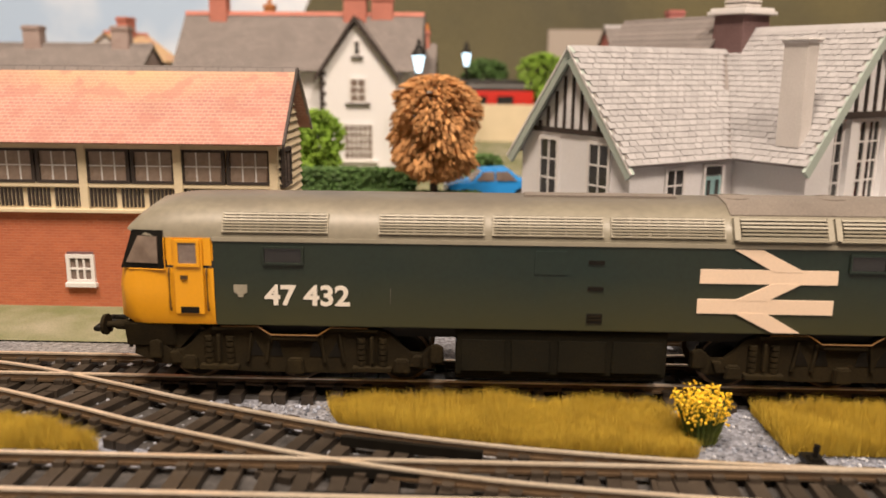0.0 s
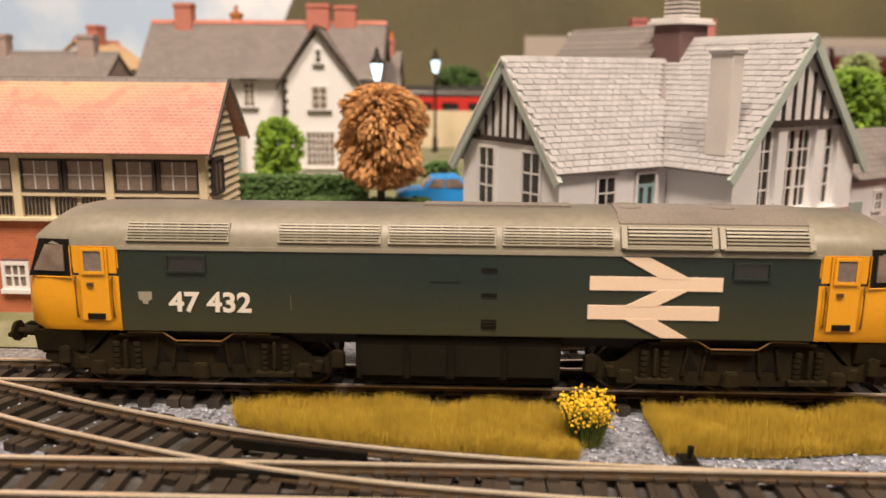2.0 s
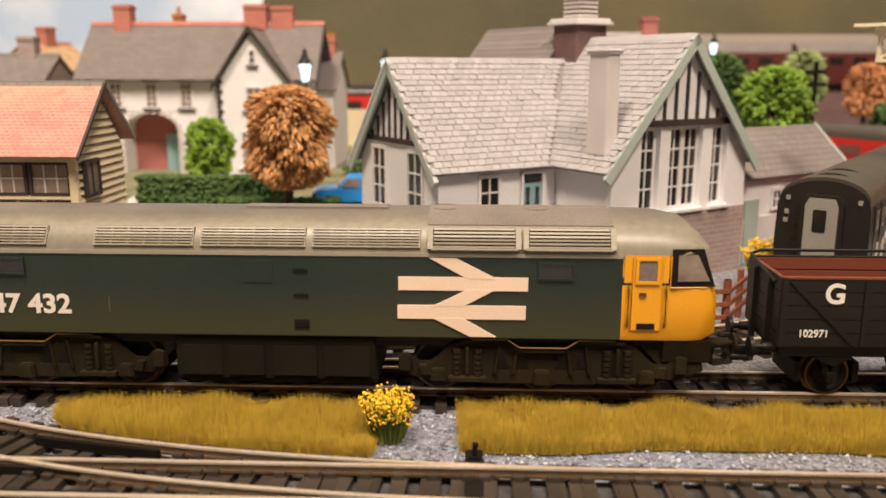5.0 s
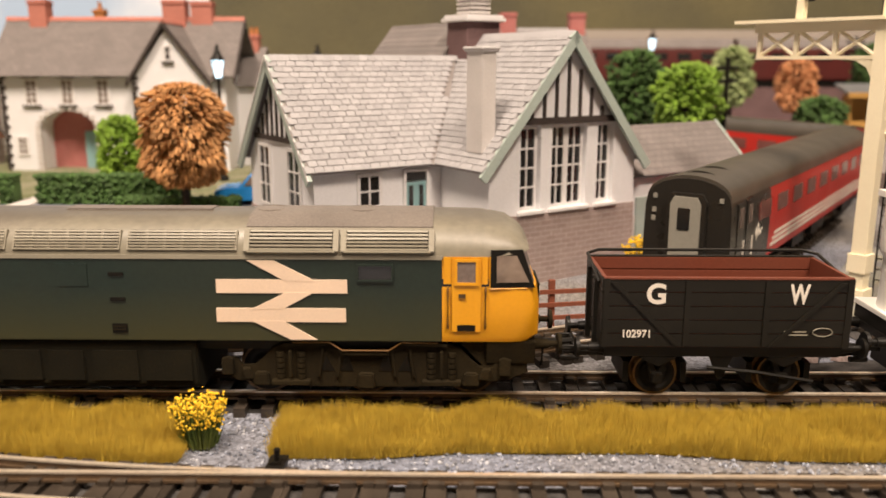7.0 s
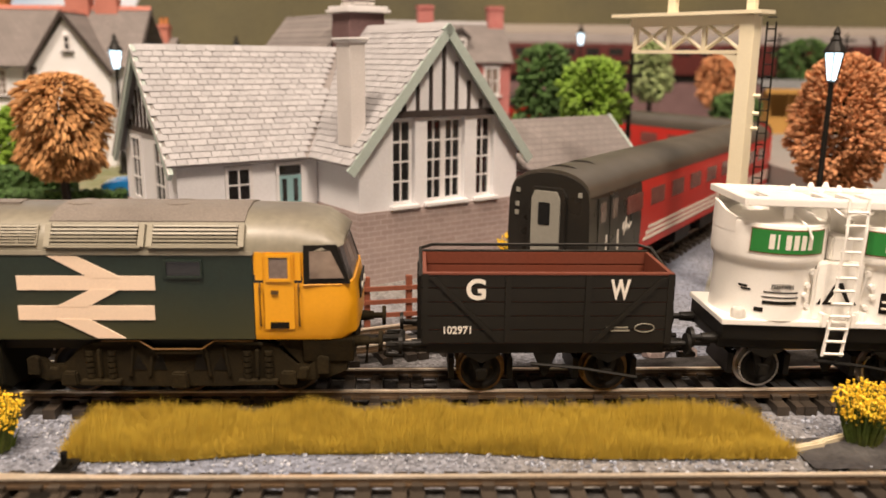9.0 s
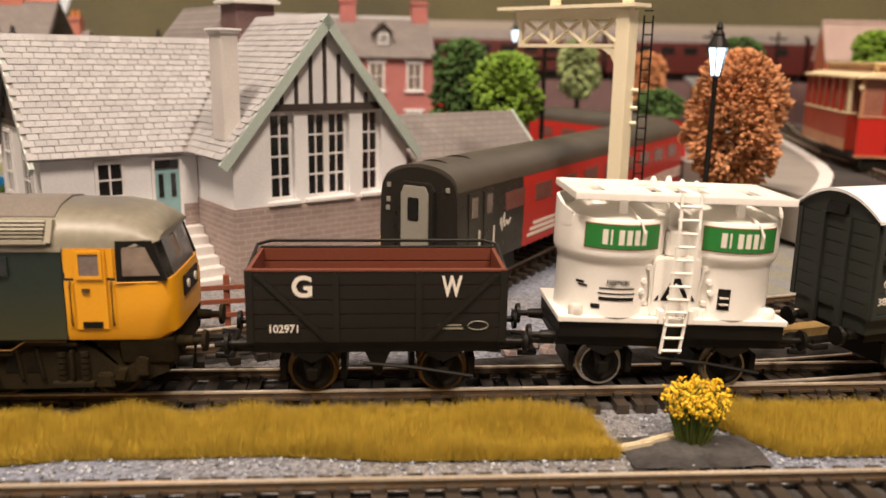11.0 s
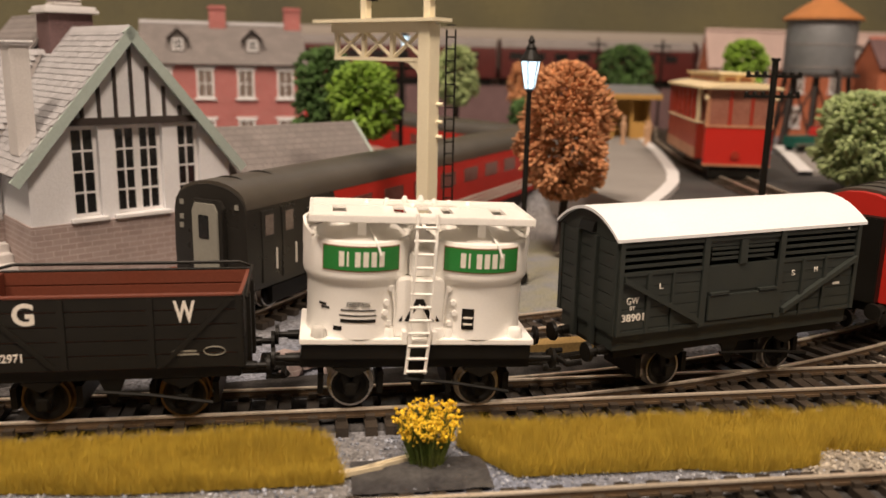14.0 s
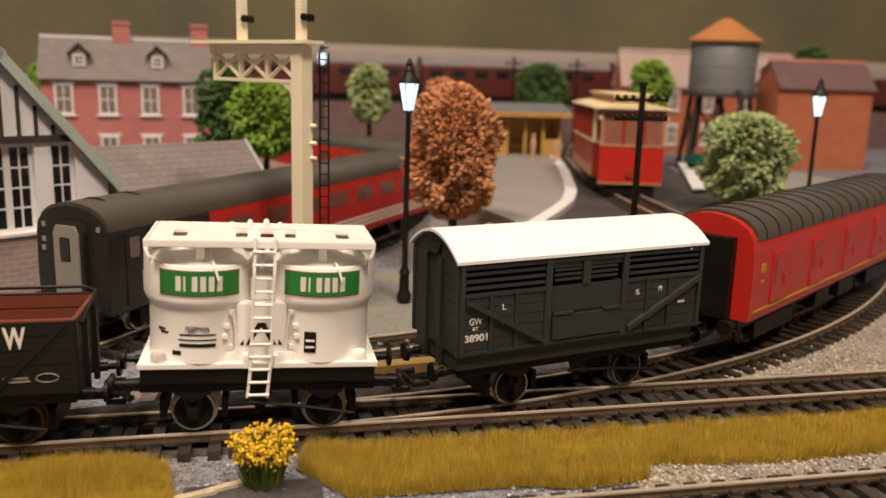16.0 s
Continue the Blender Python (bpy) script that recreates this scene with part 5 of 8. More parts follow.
def express_coach(at, near=True, L=0.30):
    W, z0, z1, z2 = 0.0164, 0.0170, 0.0448, 0.0562
    th = thing("express_coach", at, "red and black express coach with white stripes" if near else "red express coach with a dark roof standing on the loop", "coach", "coaches")
    sec = coach_shape(W, z0, z1, z2 - 0.0008)
    split = 0.055 if near else 0.0
    if near:
        part("vestibule", G().skin([[(x, y, z) for y, z in sec] for x in (0.0, split)]), M["coachblack"], th, "black painted end section", smooth=True)
    body = part("body", G().skin([[(x, y, z) for y, z in sec] for x in (split + 0.0001, L)]), M["red"], th, "red body side", smooth=True)
    roof = part("roof", G().prism(coach_roof(W - 0.0006, z1 + 0.0022, z2), -0.0002, L), M["coachroof"], th, "dark grey roof", smooth=True)
    if near:
        for r in (0.010, 0.028):
            part("roof_rib", G().prism(coach_roof(W * 0.55, z1 + 0.0060, z2 + 0.0006), r, r + 0.0008), M["coachblack"], roof)
        for y in (-0.008, 0.0, 0.008):
            part("roof_seam", G().box(0.028, L, y - 0.0003, y + 0.0003, z2 - 0.0035, z2 - 0.0006 - abs(y) * 0.12), M["coachblack"], roof)
        end = part("end_panel", G().prism([(y * 1.01, z) for y, z in sec], -0.0012, 0.0004), M["coachblack"], th, "glossy black coach end", smooth=True)
        fr = [(-0.0078, 0.0180), (-0.0078, 0.0470), (-0.0060, 0.0500), (0.0060, 0.0500), (0.0078, 0.0470), (0.0078, 0.0180)]
        part("gangway_frame", G().prism(fr, -0.0034, -0.0010), M["coachblack"], end, bevel=0.0003)
        door = part("gangway_door", G().prism([(y * 0.76, z - 0.0012) for y, z in fr], -0.0040, -0.0032), M["gangway"], end, "pale grey gangway door", bevel=0.0002)
        part("door_window", G().box(-0.0043, -0.0038, -0.0020, 0.0028, 0.0360, 0.0445), M["darkglass"], door, bevel=0.0003)
        for y, z in ((0.0128, 0.0480), (-0.0128, 0.0480), (0.0130, 0.0425), (0.0132, 0.0392)):
            part("end_mark", G().box(-0.0016, -0.0010, y - 0.0008, y + 0.0008, z - 0.0009, z + 0.0009), M["gangway"], end)
        buffers(th, -0.001, 0.0180, -1)
        coupling(th, 0.001, 0.0140, -1)
        part("script_mark", G().tube([(0.0330, -W - 0.0006, 0.0300), (0.0338, -W - 0.0006, 0.0330), (0.0346, -W - 0.0006, 0.0275), (0.0366, -W - 0.0006, 0.0345), (0.0370, -W - 0.0006, 0.0290), (0.0390, -W - 0.0006, 0.0315), (0.0398, -W - 0.0006, 0.0292), (0.0425, -W - 0.0006, 0.0318)], 0.0002, 6), M["white"], body, "white painted scribble mark")
        for x0 in (0.0070, 0.0190):
            d = part("coach_door", G().box(x0, x0 + 0.0085, -W - 0.0006, -W + 0.001, 0.0190, 0.0458), M["coachblack"], th, bevel=0.0002)
            part("door_window", G().box(x0 + 0.0020, x0 + 0.0065, -W - 0.0009, -W, 0.0365, 0.0440), M["smoked"], d)
            part("grab_rail", G().box(x0 + 0.0078, x0 + 0.0083, -W - 0.0012, -W, 0.0230, 0.0310), M["white"], d)
    for f in (-1, 1):
        for k in range(9 if near else 8):
            x0 = (0.038 if near else 0.02) + k * 0.0285
            part("coach_window", G().box(x0, x0 + 0.0175, min(f * (W - 0.001), f * (W + 0.0006)), max(f * (W - 0.001), f * (W + 0.0006)), 0.0350, 0.0425), M["coachglass"], body, "brown tinted window", bevel=0.0002)
        for z in (0.0205, 0.0228, 0.0251):
            part("stripe", G().box(split + 0.004 + (z - 0.02) * 1.2, L, min(f * (W - 0.001), f * (W + 0.0005)), max(f * (W - 0.001), f * (W + 0.0005)), z, z + 0.0013), M["white"], body, "white lining stripe")
    coach_bogies(th, L)
    return th


diesel_locomotive()
open_wagon(0.1992)
powder_wagon(0.2783)
cattle_van(pose(0.3729, 0.2416, 0.0008, 0, 0, 14.35))
red_van_coach(pose(0.4395, 0.2680, 0.0014, 0, 0, 35.0))
express_coach(pose(0.2138, 0.3095, 0, 0, 0, 55.5))


# ---------- buildings ----------
M["cardwhite"] = mat("white_rendered_card", (0.80, 0.805, 0.83), 0.85, vary=0.08, fine=1400, broad=60, bump=0.25, other=(0.71, 0.70, 0.71))
M["cardgrey"] = mat("pale_pinkish_card", (0.66, 0.63, 0.61), 0.85, vary=0.15, fine=1400, broad=50, bump=0.2)
M["stone"] = bricks("pinkish_stone_plinth", (0.38, 0.30, 0.28), (0.33, 0.25, 0.23), (0.47, 0.39, 0.36), 0.0062, 0.0024, seam=0.10, axes="wall")
M["slate"] = mat("pale_grey_slate", (0.385, 0.38, 0.39), 0.7, vary=0.22, fine=1400, broad=70, bump=0.15, other=(0.31, 0.30, 0.31), random_tint=0.10)
M["slateflat"] = island(mat("pale_grey_slate_rows", (0.385, 0.38, 0.39), 0.7, vary=0.22, fine=1400, broad=70, bump=0.15, other=(0.31, 0.30, 0.31)), 0.10)
M["slatebed"] = mat("grey_slate_bed", (0.27, 0.245, 0.235), 0.85, vary=0.2, bump=0.1)
M["oldslate"] = bricks("weathered_grey_slates", (0.235, 0.21, 0.20), (0.20, 0.18, 0.172), (0.15, 0.135, 0.13), 0.0050, 0.0026, seam=0.08, axes=(0, 2))
M["barge"] = mat("pale_green_bargeboard", (0.42, 0.50, 0.46), 0.6, vary=0.1, bump=0.05)
M["timber"] = mat("dark_brown_timber", (0.045, 0.034, 0.030), 0.7, vary=0.3, bump=0.1)
M["frame"] = mat("white_window_frame", (0.78, 0.77, 0.77), 0.6, vary=0.06, bump=0.03)
M["teal"] = mat("pale_turquoise_door", (0.26, 0.44, 0.46), 0.6, vary=0.12, bump=0.05)
M["purple"] = mat("purple_brown_brick_card", (0.17, 0.10, 0.10), 0.8, vary=0.25, bump=0.15)
M["redbrick"] = bricks("orange_red_brick_card", (0.52, 0.155, 0.07), (0.45, 0.125, 0.058), (0.49, 0.19, 0.11), 0.0032, 0.0011, seam=0.12, axes="wall")
M["pinkbrick"] = bricks("pink_red_brick_card", (0.50, 0.165, 0.155), (0.44, 0.135, 0.125), (0.50, 0.25, 0.22), 0.0034, 0.0012, seam=0.12, axes="wall")
M["creamwood"] = mat("cream_painted_timber", (0.72, 0.62, 0.43), 0.65, vary=0.1, bump=0.08)
M["tilepink"] = bricks("pink_and_yellow_tiled_card", (0.42, 0.200, 0.172), (0.48, 0.245, 0.195), (0.54, 0.345, 0.275), 0.0024, 0.0012, seam=0.14, axes=(0, 2))
# signal box panes: pale brown colour in place of a reflection
M["reflectglass"] = mat("pale_brown_reflection_glass", (0.36, 0.28, 0.22), 0.3, vary=0.3, fine=700, broad=180, bump=0.0, other=(0.22, 0.16, 0.13))
M["cardpink"] = mat("dull_pink_card_roof", (0.56, 0.42, 0.38), 0.85, vary=0.15, fine=1400, broad=50, bump=0.2)
M["redridge"] = mat("red_clay_ridge", (0.52, 0.20, 0.15), 0.8, vary=0.2, bump=0.1)
M["orange"] = mat("orange_clay", (0.50, 0.20, 0.06), 0.7, vary=0.2, bump=0.1)


def tint_tiles():
    """Printed yellow tiles along the ridge giving way to pink ones, with scattered darker tiles."""
    t = M["tilepink"].node_tree
    n, l = t.nodes, t.links
    b = n["Principled BSDF"]
    src = b.inputs["Base Color"].links[0].from_socket
    co, sep, tex, add, ramp, mix = n.new("ShaderNodeTexCoord"), n.new("ShaderNodeSeparateXYZ"), n.new("ShaderNodeTexNoise"), n.new("ShaderNodeMath"), n.new("ShaderNodeMapRange"), n.new("ShaderNodeMixRGB")
    l.new(co.outputs["Object"], sep.inputs[0])
    l.new(co.outputs["Object"], tex.inputs["Vector"])
    tex.inputs["Scale"].default_value, tex.inputs["Detail"].default_value = 26, 4
    add.operation = "MULTIPLY_ADD"
    l.new(tex.outputs["Fac"], add.inputs[0])
    add.inputs[1].default_value = 0.030
    l.new(sep.outputs[2], add.inputs[2])
    ramp.inputs["From Min"].default_value, ramp.inputs["From Max"].default_value, ramp.inputs["To Max"].default_value = 0.0925, 0.1110, 0.75
    l.new(add.outputs[0], ramp.inputs["Value"])
    l.new(ramp.outputs["Result"], mix.inputs["Fac"])
    l.new(src, mix.inputs[1])
    mix.inputs[2].default_value = (0.58, 0.425, 0.225, 1)
    blot, br, dark = n.new("ShaderNodeTexNoise"), n.new("ShaderNodeMapRange"), n.new("ShaderNodeMixRGB")
    flat = n.new("ShaderNodeVectorMath")
    flat.operation = "MULTIPLY"
    flat.inputs[1].default_value = (0.55, 0.0, 1.0)
    l.new(co.outputs["Object"], flat.inputs[0])
    l.new(flat.outputs["Vector"], blot.inputs["Vector"])
    blot.inputs["Scale"].default_value, blot.inputs["Detail"].default_value = 190, 1
    br.inputs["From Min"].default_value, br.inputs["From Max"].default_value, br.inputs["To Max"].default_value = 0.55, 0.62, 0.55
    l.new(blot.outputs["Fac"], br.inputs["Value"])
    l.new(br.outputs["Result"], dark.inputs["Fac"])
    l.new(mix.outputs[0], dark.inputs[1])
    dark.inputs[2].default_value = (0.43, 0.20, 0.165, 1)
    l.new(dark.outputs[0], b.inputs["Base Color"])


tint_tiles()


def window(parent, m, w, h, cols, rows, pane="darkglass", bar=0.0007, frame_w=0.0014, mat_key="frame", depth=0.0012, name="window"):
    """A sash window; m puts its lower middle on the wall, -y outward."""
    fr = G()
    for bx in ((-w / 2, w / 2, 0, frame_w), (-w / 2, w / 2, h - frame_w, h), (-w / 2, -w / 2 + frame_w, frame_w, h - frame_w), (w / 2 - frame_w, w / 2, frame_w, h - frame_w)):
        fr.box(bx[0], bx[1], -depth, 0.0004, bx[2], bx[3])
    win = part(name, fr, M[mat_key], parent, at=m)
    part("pane", G().box(-w / 2 + frame_w * 0.6, w / 2 - frame_w * 0.6, -depth * 0.35, 0.0003, frame_w * 0.6, h - frame_w * 0.6), M[pane], win)
    gl = G()
    for i in range(1, cols):
        x = -w / 2 + frame_w + (w - 2 * frame_w) * i / cols
        gl.box(x - bar / 2, x + bar / 2, -depth * 0.8, -depth * 0.3, frame_w, h - frame_w)
    for j in range(1, rows):
        z = frame_w + (h - 2 * frame_w) * j / rows
        gl.box(-w / 2 + frame_w, w / 2 - frame_w, -depth * 0.75, -depth * 0.3, z - bar / 2, z + bar / 2)
    if gl.v:
        part("glazing_bar", gl, M[mat_key], win)
    return win


def sill(parent, m, w, key="timber"):
    part("sill", G().box(-w / 2, w / 2, -0.0022, 0.0003, -0.0012, 0.0), M[key], parent, at=m)


TILE = mesh_of("roof_tile", G().prism([(0, 0.0007), (0, 0.0001), (0.0036, -0.0002), (0.0036, 0.0003)], -0.0021, 0.0021, "x"), M["slate"])


def tiled_slope(roof, p0, along, up, spans, limit):
    """Courses of slates. p0: eave corner; along, up: unit vectors; spans: (start, end) of each course."""
    along, up = Vector(along), Vector(up).normalized()
    out = along.cross(up)
    if out.z < 0:
        out = -out
    rest, made = G(), 0
    for r, (a, b) in enumerate(spans):
        n = int((b - a) / 0.0044)
        for k in range(n + 1):
            s = a + 0.0022 + k * 0.0044 + (0.0022 if r % 2 else 0) - 0.0011
            if s > b - 0.0006:
                continue
            c = Vector(p0) + along * s + up * (r * 0.0031) + out * random.uniform(0.0, 0.00015)
            sk = along * random.uniform(-0.0001, 0.0001)
            m = Matrix((along, up, out)).transposed().to_4x4()
            m.translation = c + sk
            if made < limit:
                part("roof_tile", TILE, None, roof, at=m)
                made += 1
            else:
                rest.prism([(0, 0.0007), (0, 0.0001), (0.0036, -0.0002), (0.0036, 0.0003)], -0.0021, 0.0021, "x", m=m)
    if rest.v:
        ob = part("slate_covering", rest, M["slateflat"], roof)
        tagged(ob, kind="stuff")


def slab(a, b, c, d, t=0.0012):
    """A thin roof slab through four corners, thickened downward."""
    n = (Vector(b) - Vector(a)).cross(Vector(d) - Vector(a)).normalized()
    if n.z < 0:
        n = -n
    top = [Vector(p) for p in (a, b, c, d)]
    return G().add(top + [p - n * t for p in top], [(0, 1, 2, 3), (7, 6, 5, 4), (0, 1, 5, 4), (1, 2, 6, 5), (2, 3, 7, 6), (3, 0, 4, 7)])


def village_school():
    th = thing("village_school", pose(0.1375, 0.341, 0, 0, 0, 34.3), "white card school with slate roofs and half-timbered gables", "building")
    RZ, EZ, MID, LEN = 0.1108, 0.0540, 0.0480, 0.152
    # walls
    main = G().prism([(0.0048, 0.0), (0.0048, EZ + 0.003), (MID, RZ - 0.0035), (0.0916, EZ + 0.003), (0.0916, 0.0)], 0.0074, LEN, "y")
    wall = part("main_wing", main, M["cardwhite"], th, "white textured card walls")
    wing = part("side_wing", G().prism([(0.0410, 0.0), (0.0410, 0.0545), (0.0765, 0.0975), (0.1120, 0.0545), (0.1120, 0.0)], -0.0595, 0.0046, "x"), M["cardwhite"], th, "pale card side wing")
    part("front_skin", G().box(-0.0595, 0.0040, 0.0404, 0.0411, 0.0300, 0.0535), M["cardwhite"], wing)
    part("plinth", G().box(0.0042, 0.0922, 0.0034, LEN, 0, 0.0322), M["stone"], wall, "pinkish stone plinth")
    # front skin of the gable, pierced for the deep window openings
    HEAD = 0.0712
    part("gable_panel", G().prism([(0.0172, HEAD), (MID, RZ - 0.0040), (0.0790, HEAD)], 0.0040, 0.0076, "y"), M["cardwhite"], wall)
    part("gable_panel", G().prism([(0.0048, 0.0322), (0.0048, EZ + 0.002), (0.0168, HEAD), (0.0218, HEAD), (0.0218, 0.0322)], 0.0040, 0.0076, "y"), M["cardwhite"], wall)
    part("gable_panel", G().prism([(0.0775, 0.0322), (0.0775, HEAD), (0.0795, HEAD), (0.0916, EZ + 0.002), (0.0916, 0.0322)], 0.0040, 0.0076, "y"), M["cardwhite"], wall)
    for pa, pb in ((0.0332, 0.0396), (0.0604, 0.0672)):
        part("window_pier", G().box(pa, pb, 0.0040, 0.0076, 0.0322, HEAD), M["cardwhite"], wall)
    part("plinth", G().box(-0.0601, 0.0042, 0.0402, 0.1126, 0, 0.0300), M["stone"], wing, "pinkish stone plinth")
    # gable front
    x0 = MID
    part("tie_beam", G().box(0.0200, 0.0772, 0.0026, 0.0042, 0.0716, 0.0745), M["timber"], wall, "dark brown timber beam")
    for k in range(-4, 5):
        u = x0 + k * 0.0069
        zt = RZ - 0.0075 - abs(u - MID) * 1.18
        if zt > 0.077:
            part("stud", G().box(u - 0.0007, u + 0.0007, 0.0030, 0.0041, 0.0745, zt), M["timber"], wall)
    for uc, w, c in ((0.0275, 0.0112, 2), (0.0500, 0.0206, 4), (0.0724, 0.0102, 2)):
        if c == 4:
            for d in (-0.00515, 0.00515):
                window(wall, pose(uc + d, 0.0076, 0.0338), 0.0103, 0.0372, 2, 4, depth=0.0010, bar=0.0008)
        else:
            window(wall, pose(uc, 0.0076, 0.0338), w, 0.0372, 2, 4, depth=0.0010, bar=0.0008)
        part("window_sill", G().box(uc - w / 2 - 0.0020, uc + w / 2 + 0.0020, 0.0020, 0.0074, 0.0322, 0.0338), M["frame"], wall, bevel=0.0002)
    # roofs
    run = Vector((-0.0012 - MID, 0, 0.0530 - RZ))
    left = part("roof_slope", slab((-0.0012, 0.0010, 0.0530), (MID, 0.0010, RZ), (MID, LEN + 0.003, RZ), (-0.0012, LEN + 0.003, 0.0530)), M["slatebed"], th, "slate roof slope")
    part("roof_slope", slab((0.0966, 0.0010, 0.0530), (MID, 0.0010, RZ), (MID, LEN + 0.003, RZ), (0.0966, LEN + 0.003, 0.0530)), M["slatebed"], th, "slate roof slope")
    rows = int(run.length / 0.0031)
    spans = []
    for r in range(rows):
        z = 0.0530 + (RZ - 0.0530) * r / rows
        end = LEN + 0.004 if z > 0.1005 else 0.0405 + (z - 0.0530) / (0.1005 - 0.0530) * 0.0375
        spans.append((0.0, end))
    tiled_slope(left, (-0.0012, 0.0010, 0.0530), (0, 1, 0), -run, spans, 300)
    wl = part("roof_slope", slab((-0.0636, 0.0365, 0.0530), (0.001, 0.0365, 0.0530), (0.0375, 0.0765, 0.1008), (-0.0636, 0.0765, 0.1008)), M["slatebed"], th, "slate roof slope")
    part("roof_slope", slab((-0.0636, 0.1165, 0.0530), (0.001, 0.1165, 0.0530), (0.0375, 0.0765, 0.1008), (-0.0636, 0.0765, 0.1008)), M["slatebed"], th, "slate roof slope")
    rise = Vector((0, 0.0400, 0.0480))
    rows = int(rise.length / 0.0031)
    tiled_slope(wl, (-0.0636, 0.0365, 0.0530), (1, 0, 0), rise, [(0.0, 0.0630 + 0.0370 * r / rows) for r in range(rows)], 300)
    part("ridge", G().prism([(MID - 0.0022, RZ - 0.0016), (MID, RZ + 0.0010), (MID + 0.0022, RZ - 0.0016)], 0.0008, LEN, "y"), M["slate"], th)
    part("ridge", G().prism([(0.0765 - 0.0022, 0.0990), (0.0765, 0.1014), (0.0765 + 0.0022, 0.0990)], -0.0628, 0.038, "x"), M["slate"], th)
    # bargeboards
    for s, ue in ((-1, -0.0012), (1, 0.0966)):
        d = Vector((ue - MID, 0, 0.0530 - RZ)).normalized()
        nn = Vector((-d.z, 0, d.x)) if s < 0 else Vector((d.z, 0, -d.x))
        nn = nn if nn.z < 0 else -nn
        a, b = Vector((MID, 0, RZ + 0.0006)), Vector((ue, 0, 0.0530)) + d * 0.0024
        pts = [a, b, b + nn * 0.0042, a + nn * 0.0042]
        part("bargeboard", G().prism([(p.x, p.z) for p in pts], -0.0004, 0.0012, "y"), M["barge"], th, "pale green bargeboard")
    for s, ve in ((-1, 0.0365), (1, 0.1165)):
        d = Vector((0, ve - 0.0765, 0.0525 - 0.1005)).normalized()
        nn = Vector((0, -d.z, d.y))
        nn = nn if nn.z < 0 else -nn
        a, b = Vector((0, 0.0765, 0.1011)), Vector((0, ve, 0.0525)) + d * 0.0030
        pts = [a, b, b + nn * 0.0044, a + nn * 0.0044]
        part("bargeboard", G().prism([(p.y, p.z) for p in pts], -0.0642, -0.0626, "x"), M["barge"], th, "pale green bargeboard")
        part("gable_edge", G().prism([(p.y, p.z) for p in (a, b, b + nn * 0.0009, a + nn * 0.0009)], -0.0646, -0.0640, "x"), M["frame"], th)
    # side-wing gable: beam, studs and two windows
    out = pose(-0.0595, 0, 0, 0, 0, -90)
    part("tie_beam", G().box(-0.0606, -0.0594, 0.0500, 0.1030, 0.0632, 0.0655), M["timber"], wing, "dark brown timber beam")
    for k in range(-4, 5):
        v = 0.0765 + k * 0.0056
        zt = 0.0950 - abs(v - 0.0765) * 1.2
        if zt > 0.068:
            part("stud", G().box(-0.0604, -0.0594, v - 0.0006, v + 0.0006, 0.0655, zt), M["timber"], wing)
    for v in (0.0585, 0.0918):
        window(wing, pose(-0.0595, v, 0.0322, 0, 0, -90), 0.0142, 0.0290, 2, 3, depth=0.0012)
    # front wall of the side wing: small window, turquoise door and steps
    window(wing, pose(-0.0332, 0.0404, 0.0350), 0.0122, 0.0158, 2, 2, depth=0.0010)
    door = part("door", G().box(-0.0150, -0.0042, 0.0396, 0.0408, 0.0205, 0.0455), M["teal"], wing, "turquoise double door")
    part("fanlight", G().box(-0.0146, -0.0046, 0.0394, 0.0406, 0.0462, 0.0500), M["darkglass"], door)
    part("door_frame", G().box(-0.0162, -0.0150, 0.0388, 0.0410, 0.0205, 0.0512).box(-0.0042, -0.0030, 0.0388, 0.0410, 0.0205, 0.0512).box(-0.0162, -0.0030, 0.0388, 0.0410, 0.0500, 0.0512), M["frame"], door)
    for du in (-0.0123, -0.0069):
        part("door_pane", G().box(du - 0.0010, du + 0.0010, 0.0392, 0.0400, 0.0340, 0.0440), M["darkglass"], door)
        part("door_panel", G().box(du - 0.0018, du + 0.0018, 0.0393, 0.0400, 0.0225, 0.0320), M["teal"], door, bevel=0.0002)
    for k in range(6):
        part("step", G().box(-0.0165, 0.0040, 0.0398 - 0.0052 * (k + 1), 0.0398, 0.0, 0.0205 - k * 0.0036), M["cardgrey"], th, bevel=0.0003)
    part("step_wall", G().prism([(0.040, 0.0), (0.040, 0.0285), (0.036, 0.0285), (0.004, 0.0085), (0.004, 0.0)], -0.0195, -0.0168, "x"), M["cardgrey"], th)
    # tall stack beside the front slope
    for s, ue in ((-1, 0.0060), (1, 0.0894)):
        part("roof_slope", slab((ue, 0.084, 0.0690), (MID, 0.084, 0.1185), (MID, 0.158, 0.1185), (ue, 0.158, 0.0690)), M["oldslate"], th, "higher slate roof of the rear hall")
    part("rear_hall", G().prism([(0.012, 0.0), (0.012, 0.0735), (MID, 0.1140), (0.0834, 0.0735), (0.0834, 0.0)], 0.086, 0.156, "y"), M["cardgrey"], th)
    st = part("chimney_shaft", G().box(0.0036, 0.0108, 0.0078, 0.0192, 0.0600, 0.1026), M["cardgrey"], th, "tall pale chimney stack", bevel=0.0002)
    part("stack_cap", G().box(0.0027, 0.0117, 0.0069, 0.0201, 0.1024, 0.1034).box(0.0022, 0.0122, 0.0064, 0.0206, 0.1034, 0.1045), M["frame"], st, bevel=0.0003)
